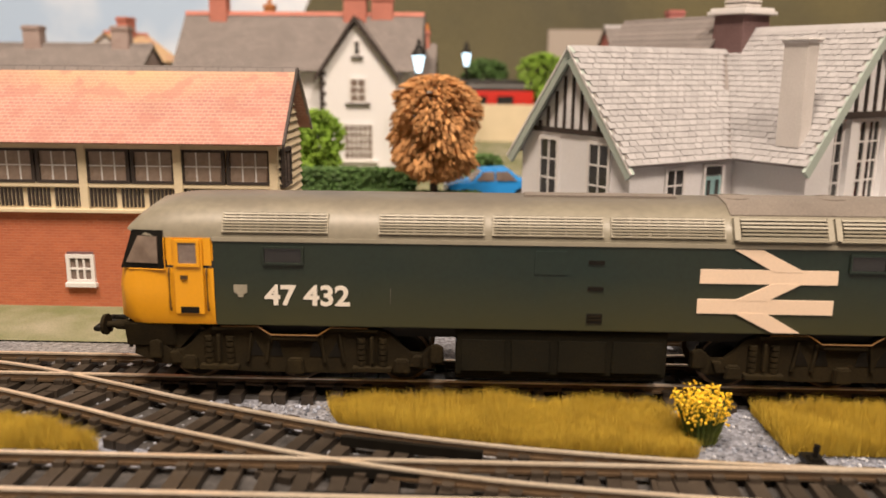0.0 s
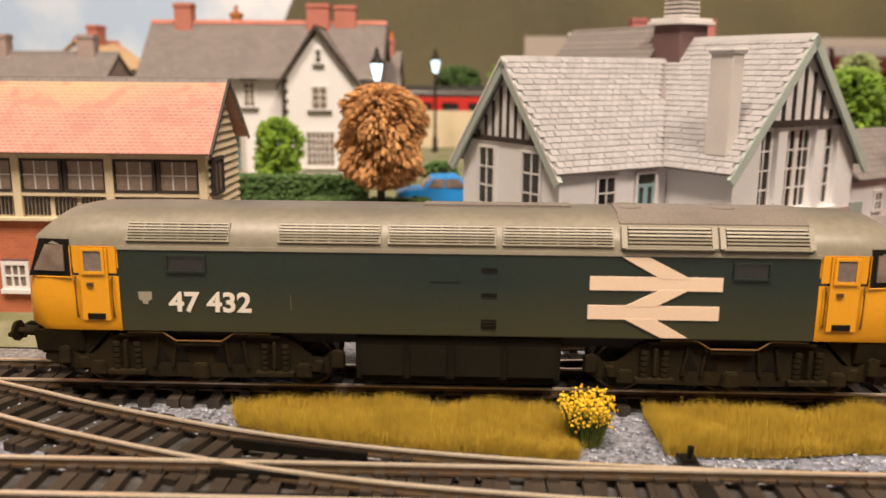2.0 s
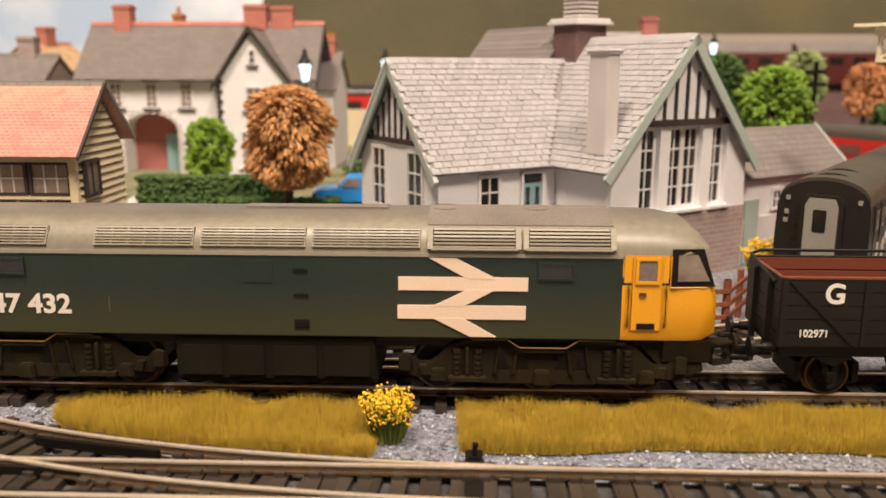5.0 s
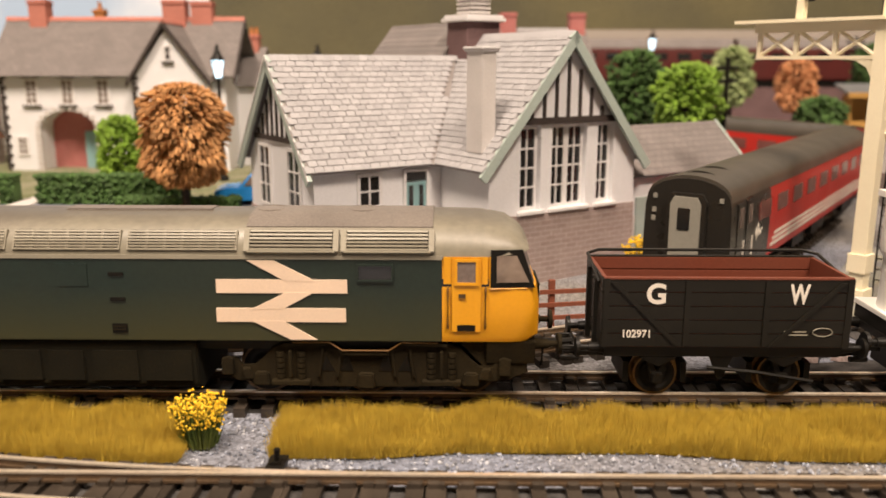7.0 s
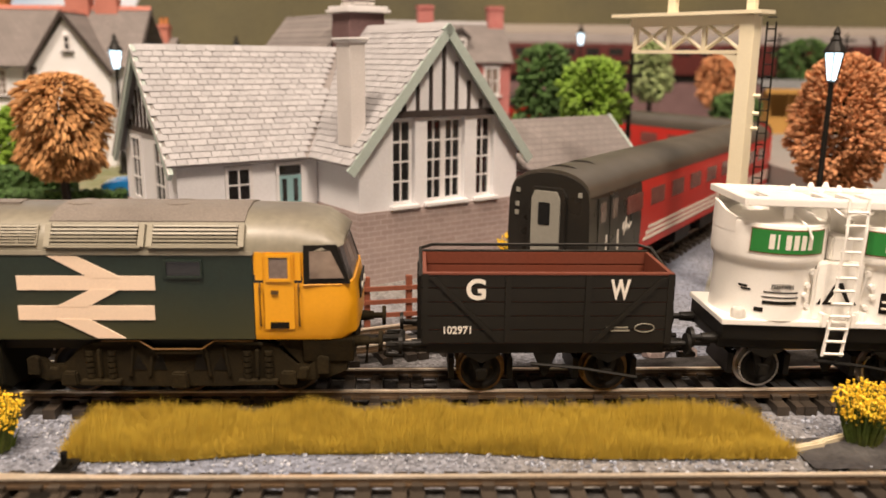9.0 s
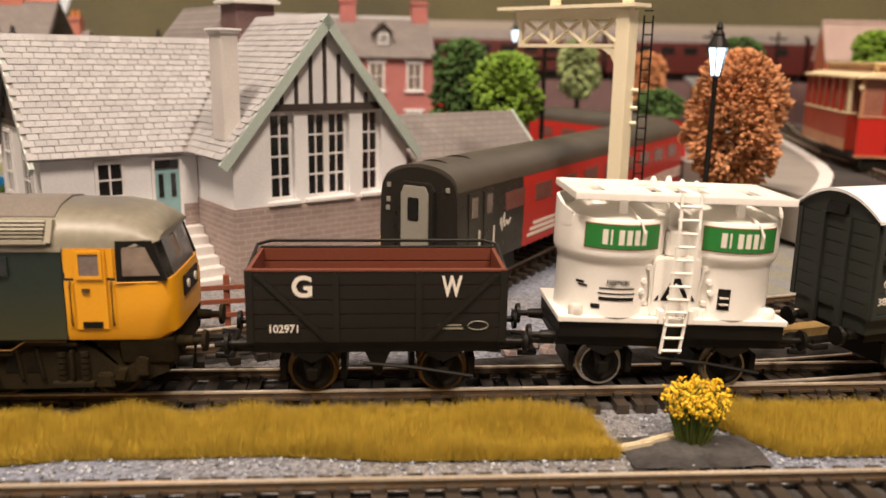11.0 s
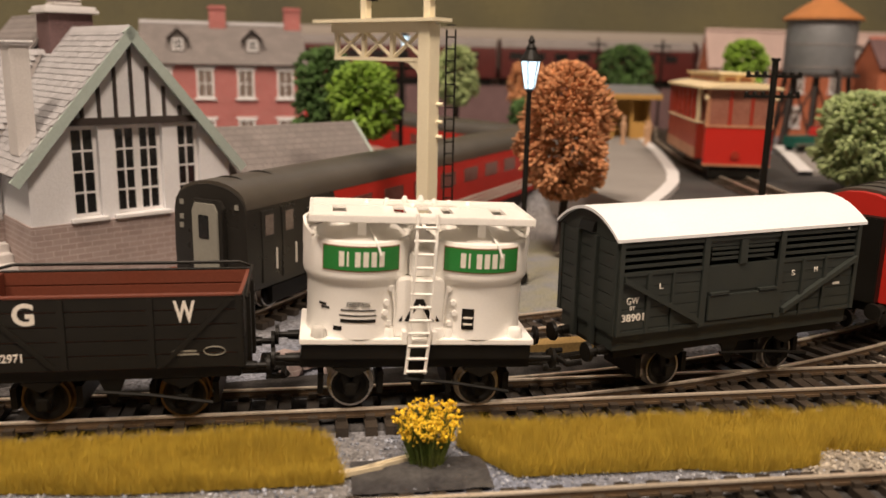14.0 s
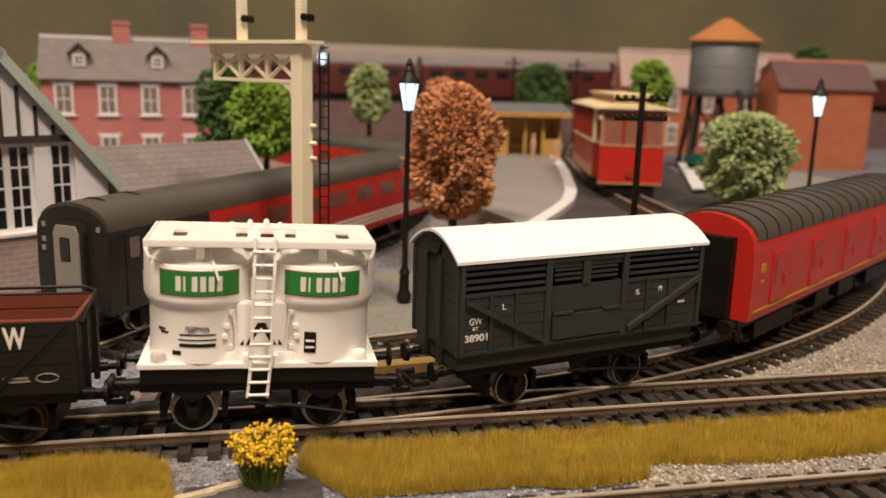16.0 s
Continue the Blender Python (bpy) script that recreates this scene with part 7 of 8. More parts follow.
def model_tree(name, x, y, base, crown0, top, radius, key, label, clumps=700, leaf=0.0026, seed=1, droop=0.5, squareness=3.6, tuft=1.15):
    rnd = random.Random(seed)
    th = thing(name, pose(x, y, base, 0, 0, rnd.uniform(0, 360)), label, "tree")
    c0, c1, radius = crown0 - base, top - base, radius * 0.84
    lean = rnd.uniform(-0.002, 0.002)
    trunk = G().skin([[(r * math.cos(a * math.pi / 4) + lean * k, r * math.sin(a * math.pi / 4), z) for a in range(8)] for k, (r, z) in enumerate(((0.0042, 0), (0.0026, 0.004), (0.0021, c0), (0.0014, (c0 + c1) / 2), (0.0004, c1 - 0.004)))])
    for k in range(26):
        a, z = rnd.uniform(0, 6.283), c0 + (c1 - c0) * rnd.uniform(0.02, 0.85)
        ln = radius * 0.75 * (1 - 0.4 * (z - c0) / (c1 - c0))
        trunk.cyl((0, 0, z), (ln * math.cos(a), ln * math.sin(a), z + 0.25 * ln), 0.0008, 0.0003, n=5)
    part("trunk", trunk, M["bark"], th, "dark twiggy trunk")
    g, clumps, leaf = G(), int(clumps * 2.1), leaf * 0.92
    wide = 0.64 if tuft < 1.5 else 0.48
    mid, hz = (c0 + c1) / 2, (c1 - c0) / 2
    for k in range(clumps):
        u = rnd.uniform(-0.97, 1)
        a = k * 2.39996 + rnd.uniform(-0.3, 0.3)
        prof = (1 - abs(u) ** squareness) ** 0.5
        lump = 1 + 0.13 * math.sin(3 * a + 5 * u + seed) + 0.10 * math.sin(7 * a - 9 * u)
        depth = rnd.uniform(0.40, 1.0) if rnd.random() < 0.55 else rnd.uniform(0.9, 1.06)
        r = radius * prof * lump * depth
        c = Vector((r * math.cos(a), r * math.sin(a), mid + hz * u))
        out = Vector((math.cos(a), math.sin(a), 0.9 * u - droop)).normalized()
        q = out.to_track_quat("Z", "Y")
        s = leaf * rnd.uniform(0.55, 1.25)
        jit = [1 + rnd.uniform(-0.25, 0.25) for _ in ICO]
        g.add([c + q @ Vector((p.x * s * wide * j, p.y * s * wide * j, p.z * s * tuft * j)) for p, j in zip(ICO, jit)], ICO_F)
    part("crown", g, M[key], th, "clumped flock foliage")
    return th


def hedge(x0, x1, y0, y1, z0, z1, label="clipped dark green hedge beside the road", key="darkleaf", seed=3):
    rnd = random.Random(seed)
    th = thing("hedge", pose((x0 + x1) / 2, (y0 + y1) / 2, z0), label, "hedge")
    a, b, h = (x1 - x0) / 2, (y1 - y0) / 2, z1 - z0
    g = G().box(-a + 0.001, a - 0.001, -b + 0.001, b - 0.001, 0, h - 0.001)
    for k in range(int((x1 - x0) * 9000)):
        f = rnd.random()
        p = Vector((rnd.uniform(-a, a), -b if f < 0.5 else rnd.uniform(-b, b), rnd.uniform(0.0005, h) if f < 0.5 else h))
        s = rnd.uniform(0.0008, 0.0018)
        g.add([p + q * s * rnd.uniform(0.7, 1.2) for q in ICO], ICO_F)
    part("leaves", g, M[key], th)
    return th


model_tree("autumn_tree", -0.0185, 0.436, 0.010, 0.0330, 0.0875, 0.0240, "autumn", "golden brown autumn tree with drooping clumped foliage", 2300, 0.0017, 4, 0.8, tuft=1.7)
model_tree("autumn_tree", 0.3755, 0.415, 0.004, 0.0310, 0.1000, 0.0252, "rust", "rust red autumn tree beside a street lamp", 2900, 0.0015, 9, -0.1, 2.6, 1.35)
model_tree("round_bush", -0.102, 0.560, 0.016, 0.0180, 0.0620, 0.0165, "leaf", "fresh green rounded bush before the white house", 600, 0.0022, 5, 0.0)
model_tree("green_tree", 0.281, 0.562, 0.012, 0.0480, 0.0970, 0.0235, "leaf", "fresh green round-headed tree behind the school", 800, 0.0025, 6, 0.0)
model_tree("dark_tree", 0.256, 0.610, 0.015, 0.0400, 0.1060, 0.0230, "darkleaf", "dark green tree behind the school", 600, 0.0028, 7, 0.1)
model_tree("pale_tree", 0.374, 0.760, 0.016, 0.0600, 0.1120, 0.0190, "paleleaf", "pale green tree on the far embankment", 450, 0.0027, 8)
model_tree("autumn_tree", 0.452, 0.810, 0.016, 0.0520, 0.1010, 0.0200, "rust", "rust brown tree near the far coaches", 450, 0.0027, 10)
model_tree("pale_tree", 0.5685, 0.456, 0.014, 0.0330, 0.0865, 0.0275, "paleleaf", "pale silvery green tree beside the red coach", 1300, 0.0023, 11, 0.0)
model_tree("dark_tree", 0.605, 0.960, 0.016, 0.0600, 0.1200, 0.0330, "darkleaf", "dark green conical tree by the far coaches", 450, 0.0035, 12)
model_tree("green_tree", 0.648, 0.760, 0.016, 0.0700, 0.1230, 0.0210, "leaf", "fresh green tree behind the tram", 450, 0.0030, 13)
model_tree("dark_tree", 0.016, 0.930, 0.016, 0.0600, 0.0990, 0.0260, "darkleaf", "dark green tree beyond the far coaches", 400, 0.0034, 14)
model_tree("green_tree", 0.075, 0.900, 0.016, 0.0560, 0.1050, 0.0260, "leaf", "yellowish green tree beyond the school roof", 400, 0.0032, 15)
model_tree("round_bush", -0.050, 0.700, 0.016, 0.0600, 0.0950, 0.0170, "leaf", "green bush beside the white house", 350, 0.0030, 16)
model_tree("dark_bush", 0.430, 0.700, 0.016, 0.0350, 0.0700, 0.0200, "darkleaf", "dark green bush beside the far coaches", 350, 0.0030, 17)
model_tree("round_bush", 0.010, 0.520, 0.016, 0.0180, 0.0380, 0.0120, "darkleaf", "low dark shrub beside the parked car", 260, 0.0022, 18)
model_tree("dark_tree", 0.905, 0.880, 0.016, 0.0700, 0.1480, 0.0260, "darkleaf", "dark green tree beside the warehouse", 350, 0.0035, 19)
hedge(-0.118, -0.030, 0.470, 0.482, 0.014, 0.0335)
hedge(-0.062, 0.006, 0.447, 0.457, 0.012, 0.0240, "low clipped green hedge under the autumn tree", seed=5)
hedge(-0.175, -0.131, 0.470, 0.482, 0.014, 0.0330, seed=6)
tagged(part("garden_path", G().box(-0.131, -0.118, 0.44, 0.618, 0.0150, 0.0182), M["cardgrey"]), "pale paved path to the archway", "path", kind="structure")
tagged(part("lawn", sheet(-0.6, 0.10, 0.48, 0.86, 30, 16, lambda x, y: ground_height(x, y) + 0.0008), M["turfmat"], smooth=True), "patchy green turf round the houses", "lawn", kind="structure")


# ---------- street furniture ----------
M["lampglow"] = glow("cool_white_lamp_glass", (0.62, 0.85, 1.0), 2.6)


def street_lamp(x, y, base, lantern, s=1.0, lean=0.0):
    th = thing("street_lamp", pose(x, y, base, 0, lean, 0), "black cast street lamp with a lit white lantern", "street lamp", "street lamps")
    h = lantern - base
    g = G().lathe([(0.0034 * s, 0), (0.0034 * s, 0.003), (0.0024 * s, 0.0045), (0.0022 * s, 0.012 * s), (0.0026 * s, 0.013 * s), (0.0014 * s, 0.016 * s), (0.0011 * s, h - 0.0075), (0.0019 * s, h - 0.0068), (0.0012 * s, h - 0.006)], 16)
    part("post", g, M["black"], th, smooth=True)
    lan = part("lantern", G().lathe([(0.0022 * s, h - 0.0060 * s), (0.0042 * s, h + 0.0052 * s), (0.0042 * s, h + 0.0058 * s), (0.0030 * s, h + 0.0060 * s)], 6), M["lampglow"], th, "glowing cool white lantern glass")
    cap = G().lathe([(0.0050 * s, h + 0.0055 * s), (0.0046 * s, h + 0.0066 * s), (0.0022 * s, h + 0.0105 * s), (0.0024 * s, h + 0.0112 * s), (0.0012 * s, h + 0.0130 * s), (0.0016 * s, h + 0.0140 * s), (0.0004 * s, h + 0.0165 * s)], 12)
    part("lantern_cap", cap, M["black"], lan)
    for k in range(6):
        a = k * math.pi / 3
        part("lantern_bar", G().cyl((0.0022 * s * math.cos(a), 0.0022 * s * math.sin(a), h - 0.006 * s), (0.0043 * s * math.cos(a), 0.0043 * s * math.sin(a), h + 0.0055 * s), 0.00028 * s, n=5), M["black"], lan)


for args in ((-0.0352, 0.5676, 0.017, 0.0935), (-0.0046, 0.798, 0.017, 0.0985), (0.344, 0.948, 0.017, 0.1180), (0.607, 0.4465, 0.014, 0.0925)):
    street_lamp(*args)
street_lamp(0.3428, 0.3640, 0.002, 0.0948, 1.0, 0.3)


def bracket_signal():
    th = thing("bracket_signal", pose(0.2957, 0.3385, 0, 0, 0, 130.3), "tall cream bracket signal post with black signal arms", "signal")
    # local x runs out along the bracket
    post = part("post", G().box(-0.0031, 0.0031, -0.0031, 0.0031, 0.0040, 0.1140).box(-0.0040, 0.0040, -0.0040, 0.0040, 0.0120, 0.0200), M["yellowed"], th, "yellowed cream plastic post", bevel=0.0002)
    part("post_foot", G().box(-0.0043, 0.0043, -0.0043, 0.0043, 0.0, 0.0050), M["yellowed"], post)
    part("platform", G().box(-0.0070, 0.0640, -0.0055, 0.0055, 0.1148, 0.1162), M["yellowed"], th, "narrow cream gallery floor")
    part("beam", G().box(-0.0020, 0.0560, -0.0020, 0.0020, 0.1108, 0.1148), M["yellowed"], th, bevel=0.0002)
    br = part("truss", G().box(0.0, 0.0550, -0.0011, 0.0011, 0.0994, 0.1009), M["yellowed"], th, "cream lattice bracket")
    n = 3
    for k in range(n + 1):
        x = 0.0030 + 0.0510 * k / n
        part("strut", G().box(x - 0.0009, x + 0.0009, -0.0009, 0.0009, 0.1005, 0.1120), M["yellowed"], br)
    for k in range(n):
        a, b = 0.0030 + 0.0510 * k / n, 0.0030 + 0.0510 * (k + 1) / n
        part("brace", G().cyl((a, 0, 0.1006), (b, 0, 0.1118), 0.00085, n=6), M["yellowed"], br)
        part("brace", G().cyl((a, 0, 0.1118), (b, 0, 0.1006), 0.00085, n=6), M["yellowed"], br)
    part("knee", G().prism([(0.0028, 0.0850), (0.0036, 0.0915), (0.0062, 0.0962), (0.0105, 0.0988), (0.0165, 0.0997), (0.0165, 0.1004), (0.0090, 0.1002), (0.0028, 0.0985)], -0.0009, 0.0009, "y"), M["yellowed"], br)
    for x in (0.0, 0.0360):
        doll = part("signal_doll", G().box(x - 0.0017, x + 0.0017, -0.0017, 0.0017, 0.1158, 0.1500), M["yellowed"], th, bevel=0.0002)
        part("signal_arm", G().box(x - 0.0036, x + 0.0026, -0.0034, -0.0018, 0.1235, 0.1262).box(x + 0.0020, x + 0.0036, -0.0032, -0.0018, 0.1170, 0.1262), M["black"], doll, "black signal fitting")
        part("signal_lamp", G().cyl((x - 0.0030, -0.0030, 0.1250), (x - 0.0030, 0.0020, 0.1250), 0.0014, n=12), M["black"], doll)
    for z in (0.0760, 0.0830, 0.0700):
        part("bracket_peg", G().cyl((-0.0020, -0.0018, z), (-0.0052, -0.0030, z), 0.0008, n=8), M["yellowed"], post)
    lad = G().cyl((-0.0035, -0.0065, 0.0), (-0.0035, -0.0065, 0.112), 0.0004, n=6).cyl((-0.0060, -0.0090, 0.0), (-0.0060, -0.0090, 0.112), 0.0004, n=6)
    ladder = part("ladder", lad, M["black"], th, "thin black ladder")
    for k in range(24):
        z = 0.008 + k * 0.0046
        part("rung", G().cyl((-0.0035, -0.0065, z), (-0.0060, -0.0090, z), 0.0003, n=5), M["black"], ladder)


bracket_signal()


def telegraph_pole(x, y, base, top, turn=0.0):
    th = thing("telegraph_pole", pose(x, y, base, 0, 0, turn), "black telegraph pole with two insulator bars", "telegraph pole", "telegraph poles")
    h = top - base
    part("pole", G().cyl((0, 0, 0), (0, 0, h), 0.0016, 0.0013, n=12).cyl((0, 0, h), (0, 0, h + 0.0012), 0.0019, n=12), M["black"], th)
    for z in (h - 0.0062, h - 0.0145):
        a = part("crossbar", G().box(-0.0122, 0.0122, -0.0007, 0.0007, z - 0.0006, z + 0.0006), M["black"], th)
        for k in (-0.0115, -0.0078, -0.0042, 0.0042, 0.0078, 0.0115):
            part("insulator", G().lathe([(0.0009, z), (0.0009, z + 0.0016), (0.0004, z + 0.0022)], 8, (k, 0)), M["black"], a)


telegraph_pole(0.4405, 0.3355, 0.0, 0.1025)
telegraph_pole(0.305, 0.560, 0.012, 0.100, 40)
telegraph_pole(0.560, 0.930, 0.016, 0.125, 20)
telegraph_pole(0.640, 0.940, 0.016, 0.125, 20)


def parked_car():
    M["carblue"] = mat("bright_blue_car_paint", (0.025, 0.28, 0.72), 0.3, vary=0.08, bump=0.0)
    th = thing("parked_car", pose(0.012, 0.478, 0.0170, 0, 0, 8), "bright blue model saloon car parked by the hedge", "car")
    prof = [(-0.026, 0.003), (-0.026, 0.009), (-0.021, 0.0105), (-0.012, 0.0112), (-0.006, 0.0178), (0.009, 0.0184), (0.017, 0.0120), (0.025, 0.0105), (0.026, 0.003)]
    body = part("body", G().skin([[(x, s * (0.0105 - max(0, z - 0.011) * 0.25), z) for x, z in prof] for s in (-1, 1)]), M["carblue"], th, bevel=0.0006)
    for x0, x1, x2, x3 in ((-0.0095, 0.0005, 0.0005, -0.0055), (0.0015, 0.0135, 0.0085, 0.0015)):
        g = G().prism([(x0, 0.0120), (x1, 0.0120), (x2, 0.0170), (x3, 0.0170)], -0.0110, 0.0110, "y")
        part("side_window", g, M["smoked"], body)
    part("windscreen", G().add([(-0.0122, -0.0085, 0.0118), (-0.0122, 0.0085, 0.0118), (-0.0068, 0.0075, 0.0172), (-0.0068, -0.0075, 0.0172), (-0.010, -0.0085, 0.0112), (-0.010, 0.0085, 0.0112), (-0.005, 0.0075, 0.0165), (-0.005, -0.0075, 0.0165)], [(0, 1, 2, 3), (7, 6, 5, 4), (0, 1, 5, 4), (1, 2, 6, 5), (2, 3, 7, 6), (3, 0, 4, 7)]), M["smoked"], body)
    part("bumper", G().box(-0.0268, -0.0255, -0.0100, 0.0100, 0.0035, 0.0055).box(0.0255, 0.0268, -0.0100, 0.0100, 0.0035, 0.0055), M["white"], body)
    for y in (-0.0075, 0.0075):
        part("headlight", G().cyl((-0.0264, y, 0.0075), (-0.0255, y, 0.0075), 0.0015, n=12), M["white"], body)
    for x in (-0.016, 0.016):
        for y in (-0.0100, 0.0100):
            w = part("wheel", G().cyl((x, y - 0.0012, 0.0038), (x, y + 0.0012, 0.0038), 0.0038, n=20), M["black"], th)
            part("hub", G().cyl((x, y * 1.12, 0.0038), (x, y * 1.14, 0.0038), 0.0020, n=14), M["steel"], w)


parked_car()


def tram():
    M["tramred"] = mat("dark_red_tram_paint", (0.34, 0.035, 0.018), 0.4, vary=0.2, bump=0.02)
    M["tramcream"] = mat("cream_tram_roof", (0.86, 0.72, 0.46), 0.5, vary=0.1, bump=0.03)
    # the windows' brownish-red reflection is put into their colour
    M["tramglass"] = mat("red_brown_tram_window", (0.25, 0.095, 0.065), 0.2, vary=0.3, broad=120, bump=0.0, other=(0.36, 0.17, 0.12))
    M["tramtan"] = mat("faded_tan_tram_skirt", (0.46, 0.22, 0.12), 0.5, vary=0.2, bump=0.02)
    L, W, V = 0.112, 0.0196, 0.0150
    th = thing("tram", pose(0.5170, 0.508, 0.0300, 0, 0, 76) @ Matrix.Scale(1.17, 4), "dark red single-deck tram with cream clerestory roof", "tram")
    body = part("body", G().box(V, L, -W, W, 0.0075, 0.0282), M["tramred"], th, "dark red lower panels", bevel=0.0006)
    part("skirt", G().box(V + 0.0006, L - 0.0006, -W - 0.0003, W + 0.0003, 0.0078, 0.0140), M["tramtan"], body, "faded tan skirt panel")
    part("waist_line", G().box(V - 0.0003, L + 0.0004, -W - 0.0005, W + 0.0005, 0.0278, 0.0288), M["tramcream"], body)
    part("saloon", G().box(V + 0.001, L - 0.002, -W + 0.0012, W - 0.0012, 0.0282, 0.0472), M["tramglass"], th, "saloon windows with a red-brown reflection in their colour")
    for k in range(7):
        x = V + 0.001 + (L - V - 0.003) * k / 6
        for y in (-W + 0.0006, W - 0.0006):
            part("window_pillar", G().box(x - 0.0010, x + 0.0010, y - 0.0010, y + 0.0010, 0.0284, 0.0472), M["tramcream"] if k == 0 else M["tramred"], body)
    # open driver's platform with its dash and windscreen
    vest = part("vestibule", G().box(0.0010, V, -0.0165, 0.0165, 0.0050, 0.0075), M["black"], th, "open driver's platform")
    dash = part("front_panel", G().box(-0.0010, 0.0014, -0.0178, 0.0178, 0.0062, 0.0272), M["red"], vest, "bright red front dash", bevel=0.0004)
    part("dash_rail", G().box(-0.0014, 0.0018, -0.0182, 0.0182, 0.0268, 0.0280), M["tramtan"], dash)
    part("dash_rail", G().box(-0.0013, 0.0017, -0.0181, 0.0181, 0.0056, 0.0068), M["tramtan"], dash)
    part("headlamp", G().cyl((-0.0022, 0.001, 0.0120), (-0.0008, 0.001, 0.0120), 0.0022, n=16), M["tramred"], dash)
    for y in (-0.0170, -0.0062, 0.0052, 0.0170):
        part("screen_pillar", G().box(-0.0004, 0.0010, y - 0.0009, y + 0.0009, 0.0278, 0.0474), M["tramtan"] if abs(y) > 0.01 else M["tramred"], vest)
    part("windscreen", G().box(0.0001, 0.0005, -0.0165, 0.0165, 0.0278, 0.0474), M["tramglass"], vest)
    for y in (-0.0184, 0.0184):
        part("corner_lamp", G().lathe([(0.0003, 0.0410), (0.0014, 0.0420), (0.0014, 0.0436), (0.0004, 0.0446)], 12, (0.0, y)), M["tramcream"], vest)
    roof = part("roof", G().prism([(-W - 0.0022, 0.0472), (-W - 0.0022, 0.0484), (-0.0105, 0.0506), (0.0105, 0.0506), (W + 0.0022, 0.0484), (W + 0.0022, 0.0472)], -0.004, L + 0.004), M["tramcream"], th, "cream clerestory roof", bevel=0.0006)
    part("clerestory", G().box(0.012, L - 0.006, -0.0095, 0.0095, 0.0500, 0.0548), M["tramcream"], roof, bevel=0.0005)
    for k in range(11):
        x = 0.0145 + k * 0.0082
        for y in (-0.0097, 0.0097):
            part("clerestory_window", G().box(x, x + 0.0056, y - 0.0003, y + 0.0003, 0.0512, 0.0536), M["tramtan"], roof)
    for y in (-0.0070, 0.0012):
        part("clerestory_window", G().box(0.0117, 0.0122, y, y + 0.0058, 0.0512, 0.0536), M["tramtan"], roof)
    part("clerestory_roof", G().box(0.008, L - 0.003, -0.0112, 0.0112, 0.0547, 0.0560), M["tramcream"], roof, bevel=0.0005)
    part("truck", G().box(0.018, L - 0.018, -0.0110, 0.0110, -0.0039, 0.0078), M["black"], th)
    part("lifeguard", G().box(0.0005, 0.0045, -0.0140, 0.0140, -0.0010, 0.0052), M["black"], th)


tram()
track("tramway track with dark sleepers beside the curved platform", [(0.503, 0.40), (0.5115, 0.47), (0.530, 0.60), (0.575, 0.76), (0.640, 0.92)], -0.0245, "back tracks")


def water_tower():
    th = thing("water_tower", pose(0.729, 0.770, 0.017), "grey water tank with orange conical roof on dark trestle", "water tower")
    M["tankgrey"] = mat("dull_zinc_tank", (0.24, 0.25, 0.26), 0.5, metal=0.3, vary=0.25, bump=0.05)
    tank = part("tank", G().lathe([(0.0315, 0.077), (0.0320, 0.079), (0.0320, 0.127), (0.0315, 0.128)], 36), M["tankgrey"], th, "dull grey riveted tank", smooth=True)
    for z in (0.082, 0.103, 0.124):
        part("tank_hoop", G().lathe([(0.0322, z), (0.0325, z + 0.0003), (0.0325, z + 0.0010), (0.0322, z + 0.0013)], 36), M["slatebed"], tank)
    part("roof", G().lathe([(0.0365, 0.1265), (0.0360, 0.1285), (0.0050, 0.1490), (0.0015, 0.1500)], 32), M["orange"], th, "orange conical roof", smooth=True)
    part("deck", G().lathe([(0.0380, 0.0735), (0.0380, 0.0770)], 24), M["timber"], th)
    for k in range(8):
        a = k * math.pi / 4 + 0.2
        part("leg", G().cyl((0.036 * math.cos(a), 0.036 * math.sin(a), 0), (0.028 * math.cos(a), 0.028 * math.sin(a), 0.0735), 0.0024, n=8), M["timber"], th)
        b = a + math.pi / 4
        part("brace", G().cyl((0.035 * math.cos(a), 0.035 * math.sin(a), 0.008), (0.029 * math.cos(b), 0.029 * math.sin(b), 0.066), 0.0011, n=6), M["timber"], th)
    part("spout", G().tube([(0, -0.030, 0.080), (-0.004, -0.044, 0.078), (-0.006, -0.048, 0.060)], 0.0018, 8), M["timber"], th)


water_tower()


EDGE = [(0.420, 0.405), (0.430, 0.420), (0.452, 0.455), (0.472, 0.490), (0.490, 0.532), (0.506, 0.580), (0.528, 0.650), (0.552, 0.735), (0.575, 0.820), (0.600, 0.900)]
M["tarmac"] = mat("black_tarmac", (0.035, 0.033, 0.034), 0.8, vary=0.4, fine=900, broad=30, bump=0.2, other=(0.07, 0.065, 0.06))
tagged(part("street", G().prism([(x + 0.0006, y) for x, y in EDGE] + [(0.680, 0.900), (0.640, 0.680), (0.600, 0.52), (0.545, 0.405)], 0.002, 0.0262, "z"), M["tarmac"]), "black tarmac street with tram rails", "street", kind="structure")


